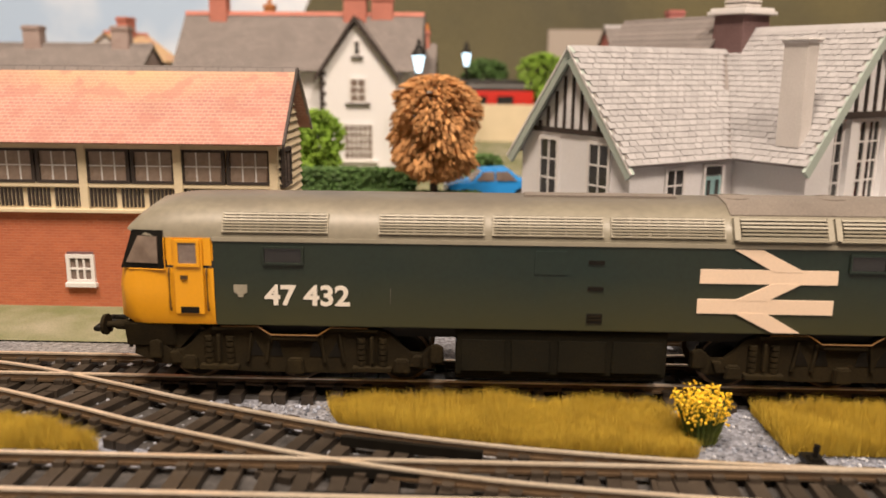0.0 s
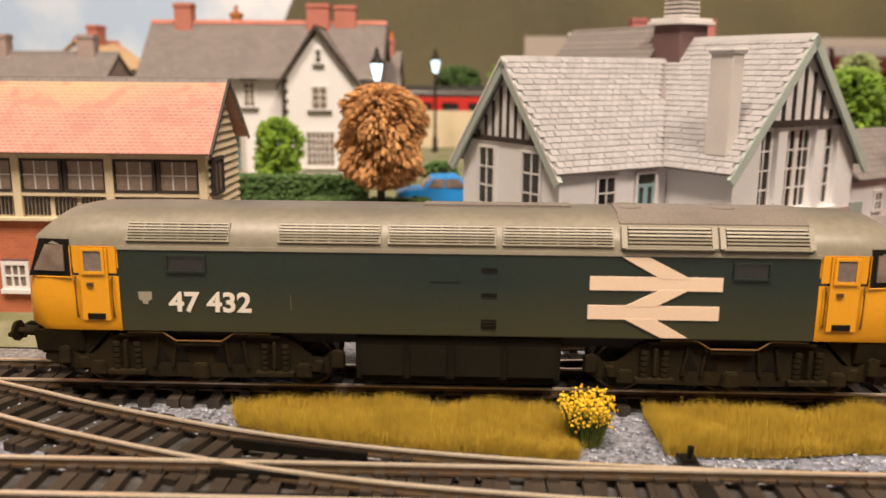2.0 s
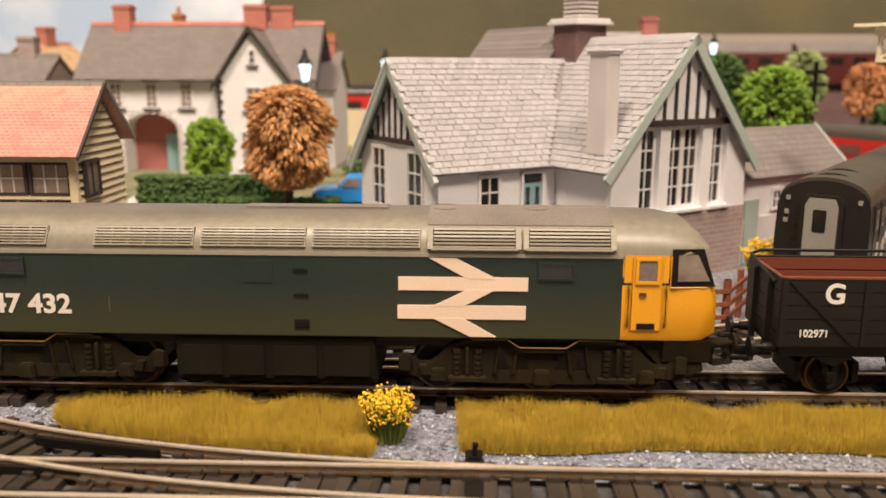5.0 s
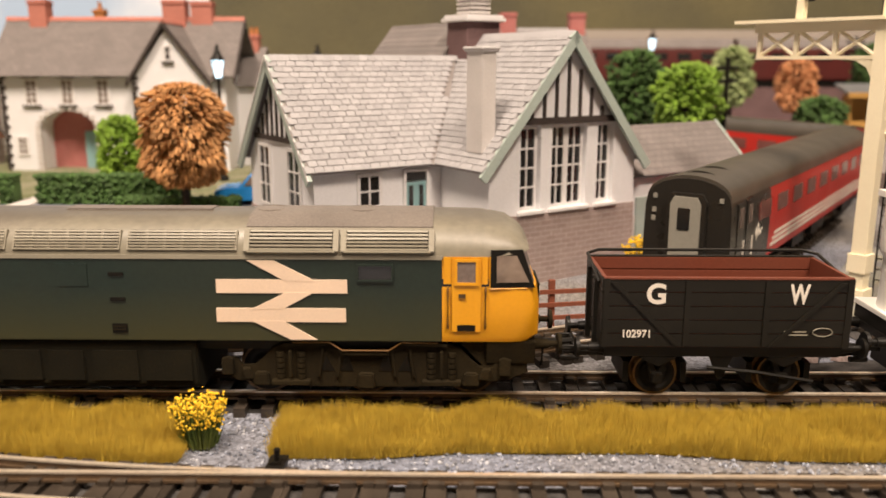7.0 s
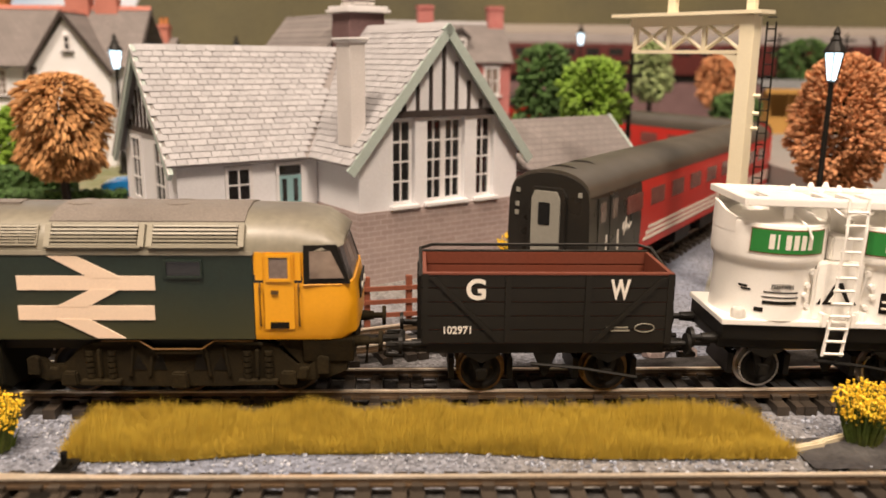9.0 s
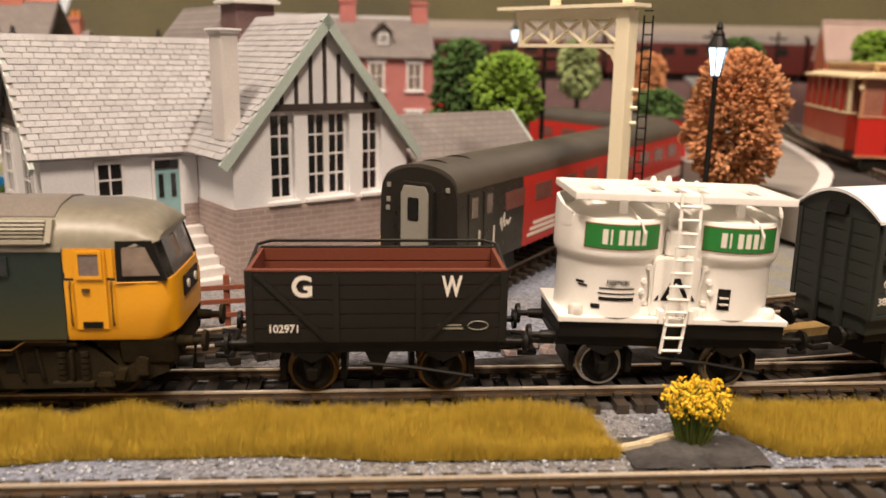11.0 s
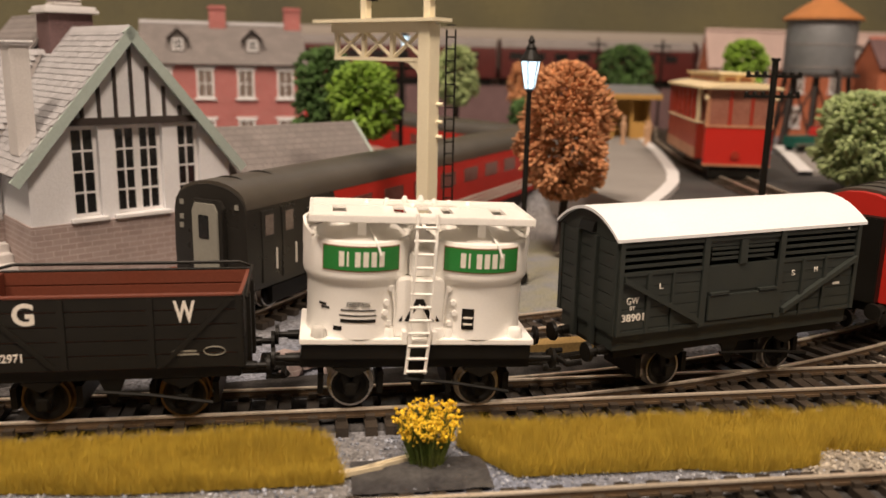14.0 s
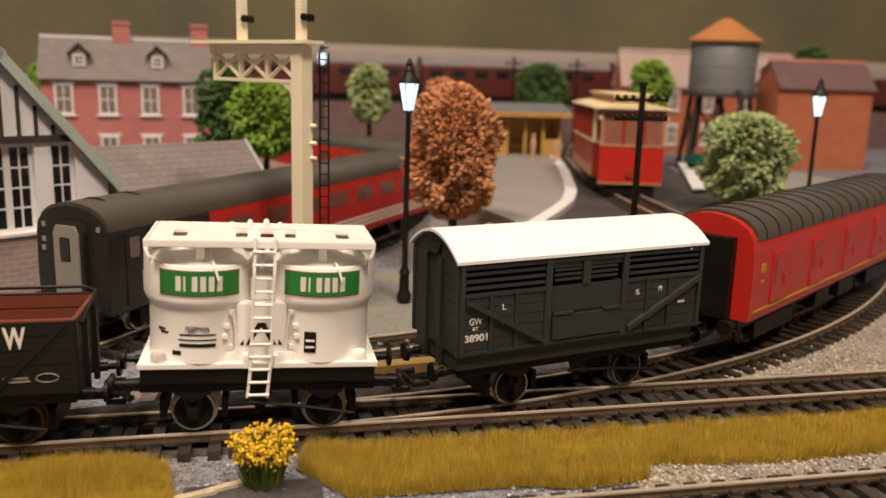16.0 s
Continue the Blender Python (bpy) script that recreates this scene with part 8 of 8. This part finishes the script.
def platform():
    edge = EDGE
    z = 0.0290
    inner = [(x - 0.0075, y + 0.0025) for x, y in edge]
    th = thing("platform", pose(0, 0, 0), "grey curved tram platform with a white edge", "platform")
    poly = inner + [(0.430, 0.870), (0.400, 0.560), (0.402, 0.470)]
    part("surface", G().prism(poly, 0.004, z, "z"), M["road"], th, "smooth grey platform surface")
    part("edging", G().prism(edge + inner[::-1], 0.004, z + 0.0004, "z"), M["frame"], th, "white painted edge")
    # ramp walls at the near end
    for x, y, r in ((0.398, 0.430, 60), (0.412, 0.446, 20)):
        w = thing("low_wall", pose(x, y, 0.0, 0, 0, r), "small cream stone wall at the platform end", "wall")
        part("wall_block", G().prism([(-0.012, 0.0), (-0.012, 0.018), (0.004, 0.024), (0.012, 0.024), (0.012, 0.0)], -0.0016, 0.0016, "y"), M["creamwood"], w, bevel=0.0003)


platform()


def far_pavement():
    th = thing("raised_pavement", pose(0, 0, 0), "pale grey raised pavement with a white kerb", "pavement", kind="structure")
    edge = [(0.581, 0.540), (0.606, 0.595), (0.634, 0.655), (0.660, 0.715)]
    part("surface", G().prism(edge + [(0.740, 0.715), (0.740, 0.540)], 0.004, 0.0290, "z"), M["road"], th)
    part("kerb", G().prism(edge + [(x + 0.011, y) for x, y in edge[::-1]], 0.006, 0.0295, "z"), M["frame"], th, "white painted kerb")


far_pavement()


def lorry():
    M["lorryteal"] = mat("dark_teal_paint", (0.012, 0.10, 0.075), 0.4, vary=0.15, bump=0.02)
    th = thing("lorry", pose(0.664, 0.668, 0.0290, 0, 0, 12), "small dark teal lorry parked on the pavement", "lorry")
    body = part("body", G().box(-0.0200, 0.0200, -0.0080, 0.0080, 0.0040, 0.0135), M["lorryteal"], th, bevel=0.0012)
    part("cab", G().prism([(0.0060, 0.0135), (0.0080, 0.0205), (0.0180, 0.0205), (0.0195, 0.0135)], -0.0074, 0.0074, "y"), M["red"], th, "red cab", bevel=0.0006)
    part("side_strip", G().box(-0.0198, 0.0198, -0.0084, -0.0078, 0.0062, 0.0074), M["roofgrey"], body)
    for x in (-0.0120, 0.0120):
        for y in (-0.0070, 0.0070):
            part("wheel", G().cyl((x, y - 0.0012, 0.0040), (x, y + 0.0012, 0.0040), 0.0040, n=18), M["black"], th)


lorry()


def shelter():
    M["tan"] = mat("tan_wood_shelter", (0.50, 0.28, 0.07), 0.7, vary=0.15, bump=0.1)
    th = thing("tram_shelter", pose(0.530, 0.785, 0.0290, 0, 0, -6), "tan wooden tram shelter with grey flat roof", "shelter")
    part("back_wall", G().box(-0.036, 0.036, 0.018, 0.020, 0, 0.040), M["tan"], th)
    for x in (-0.036, 0.034):
        part("side_wall", G().box(x, x + 0.002, -0.004, 0.020, 0, 0.040), M["tan"], th)
    for x in (-0.018, 0.0, 0.018):
        part("post", G().box(x - 0.0014, x + 0.0014, -0.006, -0.0035, 0, 0.040), M["tan"], th)
    for x in (-0.036, 0.018):
        part("front_panel", G().box(x, x + 0.018, -0.005, -0.003, 0, 0.016), M["tan"], th)
    part("bench", G().box(-0.030, 0.030, 0.010, 0.017, 0.0075, 0.0090), M["tan"], th)
    part("roof", G().prism([(-0.016, 0.0395), (-0.016, 0.0425), (0.024, 0.0500), (0.024, 0.0470)], -0.043, 0.043, "x"), M["tankgrey"], th, "flat grey roof")
    part("fascia", G().box(-0.0432, 0.0432, -0.0172, -0.0158, 0.0380, 0.0426), M["tan"], th)


shelter()
M["plainfig"] = mat("unpainted_tan_plastic", (0.56, 0.34, 0.20), 0.6, vary=0.1, bump=0.03)
for fx, fy, fs in ((0.520, 0.724, 1.0), (0.540, 0.720, 0.82), (0.552, 0.742, 0.8)):
    g = G().lathe([(0.0030 * fs, 0.0), (0.0030 * fs, 0.0008), (0.0018 * fs, 0.0012), (0.0020 * fs, 0.009 * fs), (0.0027 * fs, 0.013 * fs), (0.0029 * fs, 0.0185 * fs), (0.0012 * fs, 0.0205 * fs), (0.0018 * fs, 0.022 * fs), (0.0017 * fs, 0.0240 * fs), (0.0006 * fs, 0.0252 * fs)], 12)
    ob = part("figurine", g, M["plainfig"], None, smooth=True, at=pose(fx, fy, 0.0290))
    tagged(ob, "unpainted tan plastic figurine standing on the platform", "figurine", "platform figurines")


# ---------- far trains ----------
M["maroon"] = mat("maroon_coach_paint", (0.10, 0.018, 0.015), 0.45, vary=0.25, bump=0.02)


def far_coach(m, L, key="maroon", roof_key="slatebed", label="maroon coach with a grey roof on the far line"):
    W, z0, z1, z2 = 0.0172, 0.010, 0.046, 0.0590
    th = thing("passenger_coach", m, label, "coach", "far coaches")
    sec = coach_shape(W, z0, z1, z2 - 0.0008)
    body = part("body", G().skin([[(x, y, z) for y, z in sec] for x in (0.0, L)]), M[key], th, smooth=True)
    part("roof", G().prism(coach_roof(W - 0.0006, z1 + 0.0015, z2), -0.0002, L + 0.0002), M[roof_key], th, smooth=True)
    n = int(L / 0.03)
    for f in (-1, 1):
        for k in range(n):
            x0 = 0.010 + k * (L - 0.02) / n
            part("coach_window", G().box(x0, x0 + 0.017, min(f * (W - 0.001), f * (W + 0.0006)), max(f * (W - 0.001), f * (W + 0.0006)), 0.0330, 0.0420), M["darkglass"], body)
    part("underframe", G().box(0.004, L - 0.004, -0.013, 0.013, 0.0, 0.011), M["black"], th)


tagged(part("embankment", G().prism([(1.045, 0.0), (1.048, 0.068), (1.205, 0.068), (1.205, 0.0)], 0.13, 1.75, "x"), M["purple"]), "dark purple-brown brick embankment under the far line", "embankment", kind="structure")
for k in range(6):
    far_coach(pose(0.215 + k * 0.262, 1.075, 0.068), 0.255)
tagged(part("retaining_wall", G().box(0.10, 1.75, 1.120, 1.135, 0.05, 0.140), M["roomwall"]), "pale grey retaining wall along the hill foot", "wall", kind="structure")
tagged(part("viaduct", G().box(-0.20, 0.23, 0.850, 0.870, 0.016, 0.0540), M["creamwood"]), "cream viaduct wall carrying the loop line", "wall", kind="structure")
far_coach(pose(-0.150, 0.897, 0.0200, 0, 0, 0), 0.215, "red", "coachblack", "bright red coach with a black roof on the loop line")
express_coach(pose(0.395, 0.566, 0, 0, 0, 118), False, 0.25)
far_coach(pose(0.270, 0.800, 0.004, 0, 0, 140), 0.20, "red", "coachblack", "bright red coach with a black roof on the loop line")


track("back siding track under the red and black coach", [(0.040, 0.252), (0.100, 0.258), (0.145, 0.267), (0.180, 0.281), (0.199, 0.2935), (0.2125, 0.308), (0.2125 + 0.31 * math.cos(radians(56)), 0.308 + 0.31 * math.sin(radians(56)))], 0.0003, "back tracks")


# ---------- fence, shrubs and trackside ----------
def rail_fence(p, q, n=5):
    M["fencewood"] = mat("red_brown_fence", (0.24, 0.07, 0.035), 0.7, vary=0.25, bump=0.1)
    p, q = Vector((*p, 0)), Vector((*q, 0))
    d = q - p
    th = thing("rail_fence", pose(p.x, p.y, 0.0, 0, 0, math.degrees(math.atan2(d.y, d.x))), "red-brown wooden fence with three rails", "fence")
    for k in range(n + 1):
        x = d.length * k / n
        part("post", G().box(x - 0.0011, x + 0.0011, -0.0010, 0.0010, 0, 0.0195), M["fencewood"], th)
    for z in (0.0045, 0.0095, 0.0145):
        part("rail", G().box(-0.001, d.length + 0.001, -0.0016, -0.0008, z, z + 0.0016), M["fencewood"], th)


rail_fence((0.100, 0.282), (0.176, 0.297))
rail_fence((0.176, 0.297), (0.196, 0.330), 2)


def grass_strip(label, outline, height, seed, density=3.4e7):
    """A tuft mat of upright blades over an outline in plan."""
    M.setdefault("grassbase", mat("ochre_grass_mat", (0.40, 0.275, 0.03), 0.95, vary=0.3, bump=0.5))
    M.setdefault("blade", island(mat("dry_golden_grass", (0.54, 0.382, 0.040), 0.9, vary=0.25, fine=300, broad=45, bump=0.0, other=(0.50, 0.345, 0.045)), 0.06))
    rnd = random.Random(seed)
    th = thing("grass_strip", pose(0, 0, 0), label, "grass", "grass strips", "stuff")
    mid_x, mid_y = sum(q[0] for q in outline) / len(outline), sum(q[1] for q in outline) / len(outline)
    part("grass_mat", G().prism([(mid_x + (x - mid_x) * 0.985, mid_y + (y - mid_y) * 0.86) for x, y in outline], 0.0, 0.0008, "z"), M["grassbase"], th)
    xs, ys = [p[0] for p in outline], [p[1] for p in outline]

    def inside(x, y):
        hit, j = False, len(outline) - 1
        for i in range(len(outline)):
            (xi, yi), (xj, yj) = outline[i], outline[j]
            if (yi > y) != (yj > y) and x < (xj - xi) * (y - yi) / (yj - yi) + xi:
                hit = not hit
            j = i
        return hit
    g = G()
    area = (max(xs) - min(xs)) * (max(ys) - min(ys))
    for _ in range(int(area * density)):
        x, y = rnd.uniform(min(xs), max(xs)), rnd.uniform(min(ys), max(ys))
        x, y = x + rnd.gauss(0, 0.0006), y + rnd.gauss(0, 0.0005)
        if not inside(x, y):
            continue
        h = height * (0.62 + 0.5 * rnd.random()) * (0.82 + 0.5 * (noise.noise(Vector((x * 70, y * 70, seed))) + 0.3))
        a, w = rnd.uniform(0, 6.283), rnd.uniform(0.00003, 0.000065)
        lx, ly = rnd.gauss(0, 0.0011), rnd.gauss(0, 0.0011)
        c, s = math.cos(a) * w, math.sin(a) * w
        n = len(g.v)
        g.v += [(x - c, y - s, 0.0008), (x + c, y + s, 0.0008), (x + lx * 0.5 + c * 0.8, y + ly * 0.5 + s * 0.8, h * 0.6), (x + lx * 0.5 - c * 0.8, y + ly * 0.5 - s * 0.8, h * 0.6), (x + lx, y + ly, h)]
        g.f += [(n, n + 1, n + 2, n + 3), (n + 3, n + 2, n + 4)]
    me = bpy.data.meshes.new("blades")
    me.from_pydata(g.v, [], g.f)
    me.materials.append(M["blade"])
    ob = new("blades", me)
    ob.parent = th
    tagged(ob, kind="stuff")


grass_strip("dry golden static grass beside the crossover", [(-0.0375, 0.2105), (-0.020, 0.2140), (0.020, 0.2140), (0.050, 0.213), (0.056, 0.204), (0.0560, 0.1850), (0.040, 0.1845), (0.010, 0.1872), (-0.012, 0.1908), (-0.027, 0.1962), (-0.034, 0.2020)], 0.0058, 1)
grass_strip("dry golden static grass in a long ballasted strip", [(0.077, 0.2135), (0.120, 0.2125), (0.200, 0.2135), (0.245, 0.2125), (0.255, 0.207), (0.2585, 0.1875), (0.205, 0.188), (0.175, 0.192), (0.125, 0.1915), (0.105, 0.188), (0.078, 0.1875)], 0.0060, 2)
grass_strip("dry golden static grass at the left baseboard edge", [(-0.16, 0.200), (-0.125, 0.199), (-0.107, 0.193), (-0.0935, 0.1865), (-0.0880, 0.1815), (-0.110, 0.1815), (-0.16, 0.1830)], 0.0055, 3)
grass_strip("dry golden static grass beside dark stones", [(0.292, 0.2125), (0.330, 0.2135), (0.385, 0.2120), (0.470, 0.2125), (0.600, 0.2135), (0.600, 0.1910), (0.460, 0.1895), (0.420, 0.1882), (0.396, 0.1905), (0.3835, 0.1925), (0.3790, 0.1840), (0.360, 0.1825), (0.345, 0.1862), (0.300, 0.1868), (0.294, 0.1960), (0.288, 0.2050)], 0.0056, 4, 2.8e7)


# dark sheet added for the shadow beneath and behind the wagons
tagged(part("grimy_ballast", G().prism([(-0.02, 0.2420), (0.28, 0.2425), (0.34, 0.2480), (0.40, 0.2640), (0.34, 0.2700), (0.29, 0.2660), (0.20, 0.2520), (-0.02, 0.2480)], -0.001, 0.0006, "z"), M["bed"]), "dark ballast sheet beside the running line with shade in its colour", "ballast", kind="structure")
M["gravel"] = mat("beige_grey_gravel", (0.30, 0.26, 0.20), 0.95, vary=0.5, fine=1300, broad=60, bump=0.7, other=(0.22, 0.21, 0.20))
M["scatter"] = mat("grey_green_scatter", (0.25, 0.24, 0.16), 0.95, vary=0.6, fine=1100, broad=55, bump=0.7, other=(0.20, 0.21, 0.24))
tagged(part("gravel_bed", G().prism([(0.40, 0.2475), (0.62, 0.2475), (0.62, 0.36), (0.56, 0.318), (0.49, 0.272)], -0.001, 0.0006, "z"), M["gravel"]), "beige grey gravel beside the curved line", "gravel", kind="structure")
tagged(part("gravel_bed", G().prism([(0.372, 0.180), (0.62, 0.180), (0.62, 0.2005), (0.40, 0.2005), (0.378, 0.1905)], -0.001, 0.0006, "z"), M["gravel"]), "beige brown gravel in front of the grass", "gravel", kind="structure")
tagged(part("scatter_bed", G().prism([(0.275, 0.312), (0.33, 0.318), (0.40, 0.338), (0.47, 0.372), (0.42, 0.420), (0.375, 0.460), (0.330, 0.415), (0.300, 0.372)], -0.001, 0.0007, "z"), M["scatter"]), "grey green scatter round the street lamp", "turf", kind="structure")
tagged(part("cork_strip", G().prism([(0.290, 0.268), (0.345, 0.2735), (0.420, 0.292), (0.416, 0.298), (0.345, 0.280), (0.290, 0.274)], 0.0, 0.0042, "z"), mat("tan_cork", (0.40, 0.26, 0.09), 0.9, vary=0.4, fine=1200, broad=90, bump=0.4)), "tan cork strip beside the siding", "cork", kind="structure")


def flower_clump(x, y, seed, s=1.0, label="clump of small bright yellow flowers on green stems"):
    M.setdefault("petal", island(mat("bright_yellow_petals", (0.90, 0.60, 0.03), 0.6, vary=0.15, bump=0.0, other=(0.80, 0.42, 0.01)), 0.16))
    M.setdefault("stem", leafmat("green_stem", (0.08, 0.14, 0.02), (0.16, 0.17, 0.03)))
    rnd = random.Random(seed)
    th = thing("flower_clump", pose(x, y, 0.0006), label, "flowers", "flower clumps")
    st, fl = G(), G()
    for k in range(260):
        a, r = rnd.uniform(0, 6.283), rnd.random() ** 0.5
        h = rnd.uniform(0.0070, 0.0142) * s * (1.0 - 0.12 * r * r)
        flare = 0.0030 + 0.0056 * min(1.0, h / (0.0128 * s))
        b, t = Vector((0.0036 * s * r * math.cos(a), 0.0034 * s * r * math.sin(a), 0)), Vector((flare * s * r * math.cos(a), 0.85 * flare * s * r * math.sin(a), h))
        st.cyl(b, t, 0.00016, 0.00009, n=4, caps=False)
        for _ in range(3):
            p = t + Vector((rnd.gauss(0, 0.0005), rnd.gauss(0, 0.0005), rnd.gauss(0, 0.0008)))
            z = rnd.uniform(0.00022, 0.00050) * s
            fl.add([p + q * z * rnd.uniform(0.6, 1.3) for q in ICO], ICO_F)
    for k in range(160):
        a, r = rnd.uniform(0, 6.283), rnd.random()
        b = Vector((0.004 * s * r * math.cos(a), 0.004 * s * r * math.sin(a), 0))
        st.cyl(b, b * 1.6 + Vector((0, 0, rnd.uniform(0.003, 0.0075) * s)), 0.0002, 0.00006, n=4, caps=False)
    part("stem_tuft", st, M["stem"], th, "thin green stems")
    part("bloom_head", fl, M["petal"], th, "tiny yellow blooms")


flower_clump(0.0590, 0.1955, 1, 0.95)
flower_clump(0.2795, 0.1970, 2, 1.08)
flower_clump(0.2110, 0.3520, 3, 1.6, "large bright yellow shrub beside the school fence")

tagged(part("stone_patch", sheet(0.2600, 0.294, 0.182, 0.1985, 14, 10, lambda x, y: 0.0011 + 0.0008 * noise.noise(Vector((x * 160, y * 160, 3)))), mat("dark_wet_slate", (0.035, 0.033, 0.035), 0.6, vary=0.5, fine=700, broad=90, bump=0.6, other=(0.10, 0.095, 0.09)), smooth=True), "rough dark slate patch in the ballast", "stone", kind="structure")
for sx, sy, r in ((0.262, 0.1925, 18), (0.270, 0.1960, 24)):
    w = part("stone", G().box(-0.0065, 0.0065, -0.0007, 0.0007, 0.0006, 0.0026), M["creamwood"], None, bevel=0.0004, at=pose(sx, sy, 0, 0, 0, r))
    tagged(w, "thin pale stone sliver lying in the grass", "stone", "stone slivers")


def loose_ballast():
    """Loose chippings on the open stretches between the lines."""
    rnd = random.Random(8)
    g = G()
    for _ in range(5200):
        x, y = rnd.uniform(-0.15, 0.56), rnd.uniform(0.1815, 0.2135)
        s = rnd.uniform(0.00025, 0.0007)
        q = Euler((rnd.uniform(0, 6), rnd.uniform(0, 6), rnd.uniform(0, 6))).to_matrix()
        c = Vector((x, y, s * 0.5))
        g.add([c + q @ (p * s * rnd.uniform(0.6, 1.2)) for p in ICO], ICO_F)
    m = island(mat("granite_chips", (0.24, 0.27, 0.34), 0.75, vary=0.3, bump=0.0, other=(0.5, 0.48, 0.45)), 0.6)
    ob = part("ballast_chips", g, m)
    tagged(ob, "loose grey granite chippings between the tracks", "ballast", kind="stuff")


loose_ballast()


def loose_gravel():
    """Beige chippings over the gravel beside the curve and along the front line."""
    rnd = random.Random(12)
    g = G()
    for k in range(3600):
        if k % 2:
            x, y = rnd.uniform(0.375, 0.56), rnd.uniform(0.1795, 0.1990)
        else:
            x = rnd.uniform(0.43, 0.60)
            y = rnd.uniform(0.2490, 0.2500 + 0.9 * max(0.004, x - 0.43) * 0.55)
        s = rnd.uniform(0.0003, 0.0008)
        q = Euler((rnd.uniform(0, 6), rnd.uniform(0, 6), rnd.uniform(0, 6))).to_matrix()
        c = Vector((x, y, 0.0006 + s * 0.4))
        g.add([c + q @ (p * s * rnd.uniform(0.6, 1.2)) for p in ICO], ICO_F)
    ob = part("gravel_chips", g, island(mat("beige_stone_chips", (0.42, 0.37, 0.29), 0.85, vary=0.3, bump=0.0, other=(0.28, 0.26, 0.24)), 0.5))
    tagged(ob, "loose beige stone chippings beside the curved line", "gravel", kind="stuff")


loose_gravel()


def point_lever(x, y):
    th = thing("point_lever", pose(x, y, 0.0), "small black point lever beside the front track", "point lever")
    part("tie_bar", G().box(-0.0022, 0.0022, -0.022, 0.004, 0.0016, 0.0030), M["black"], th)
    part("lever_box", G().box(-0.0016, 0.0016, -0.0016, 0.0016, 0.0, 0.0036), M["black"], th, bevel=0.0003)
    part("lever", G().cyl((0, 0, 0.003), (0.0003, 0, 0.0066), 0.0006, 0.0008, n=10), M["black"], th)


point_lever(0.0815, 0.1815)
for k, (x, y) in enumerate(((0.237, 0.268), (0.243, 0.262), (0.249, 0.270), (0.255, 0.263), (0.240, 0.275), (0.250, 0.278), (0.246, 0.268))):
    rnd = random.Random(40 + k)
    s = rnd.uniform(0.0035, 0.0060)
    g = G().add([Vector((p.x * s, p.y * s, max(-0.2, p.z) * s * 0.9 + s * 0.2)) * rnd.uniform(0.8, 1.15) for p in ICO], ICO_F)
    tagged(part("rock", g, M["stone"], None, at=pose(x, y, 0.0)), "rough grey rock heaped between the lines", "rock", "rock heap")
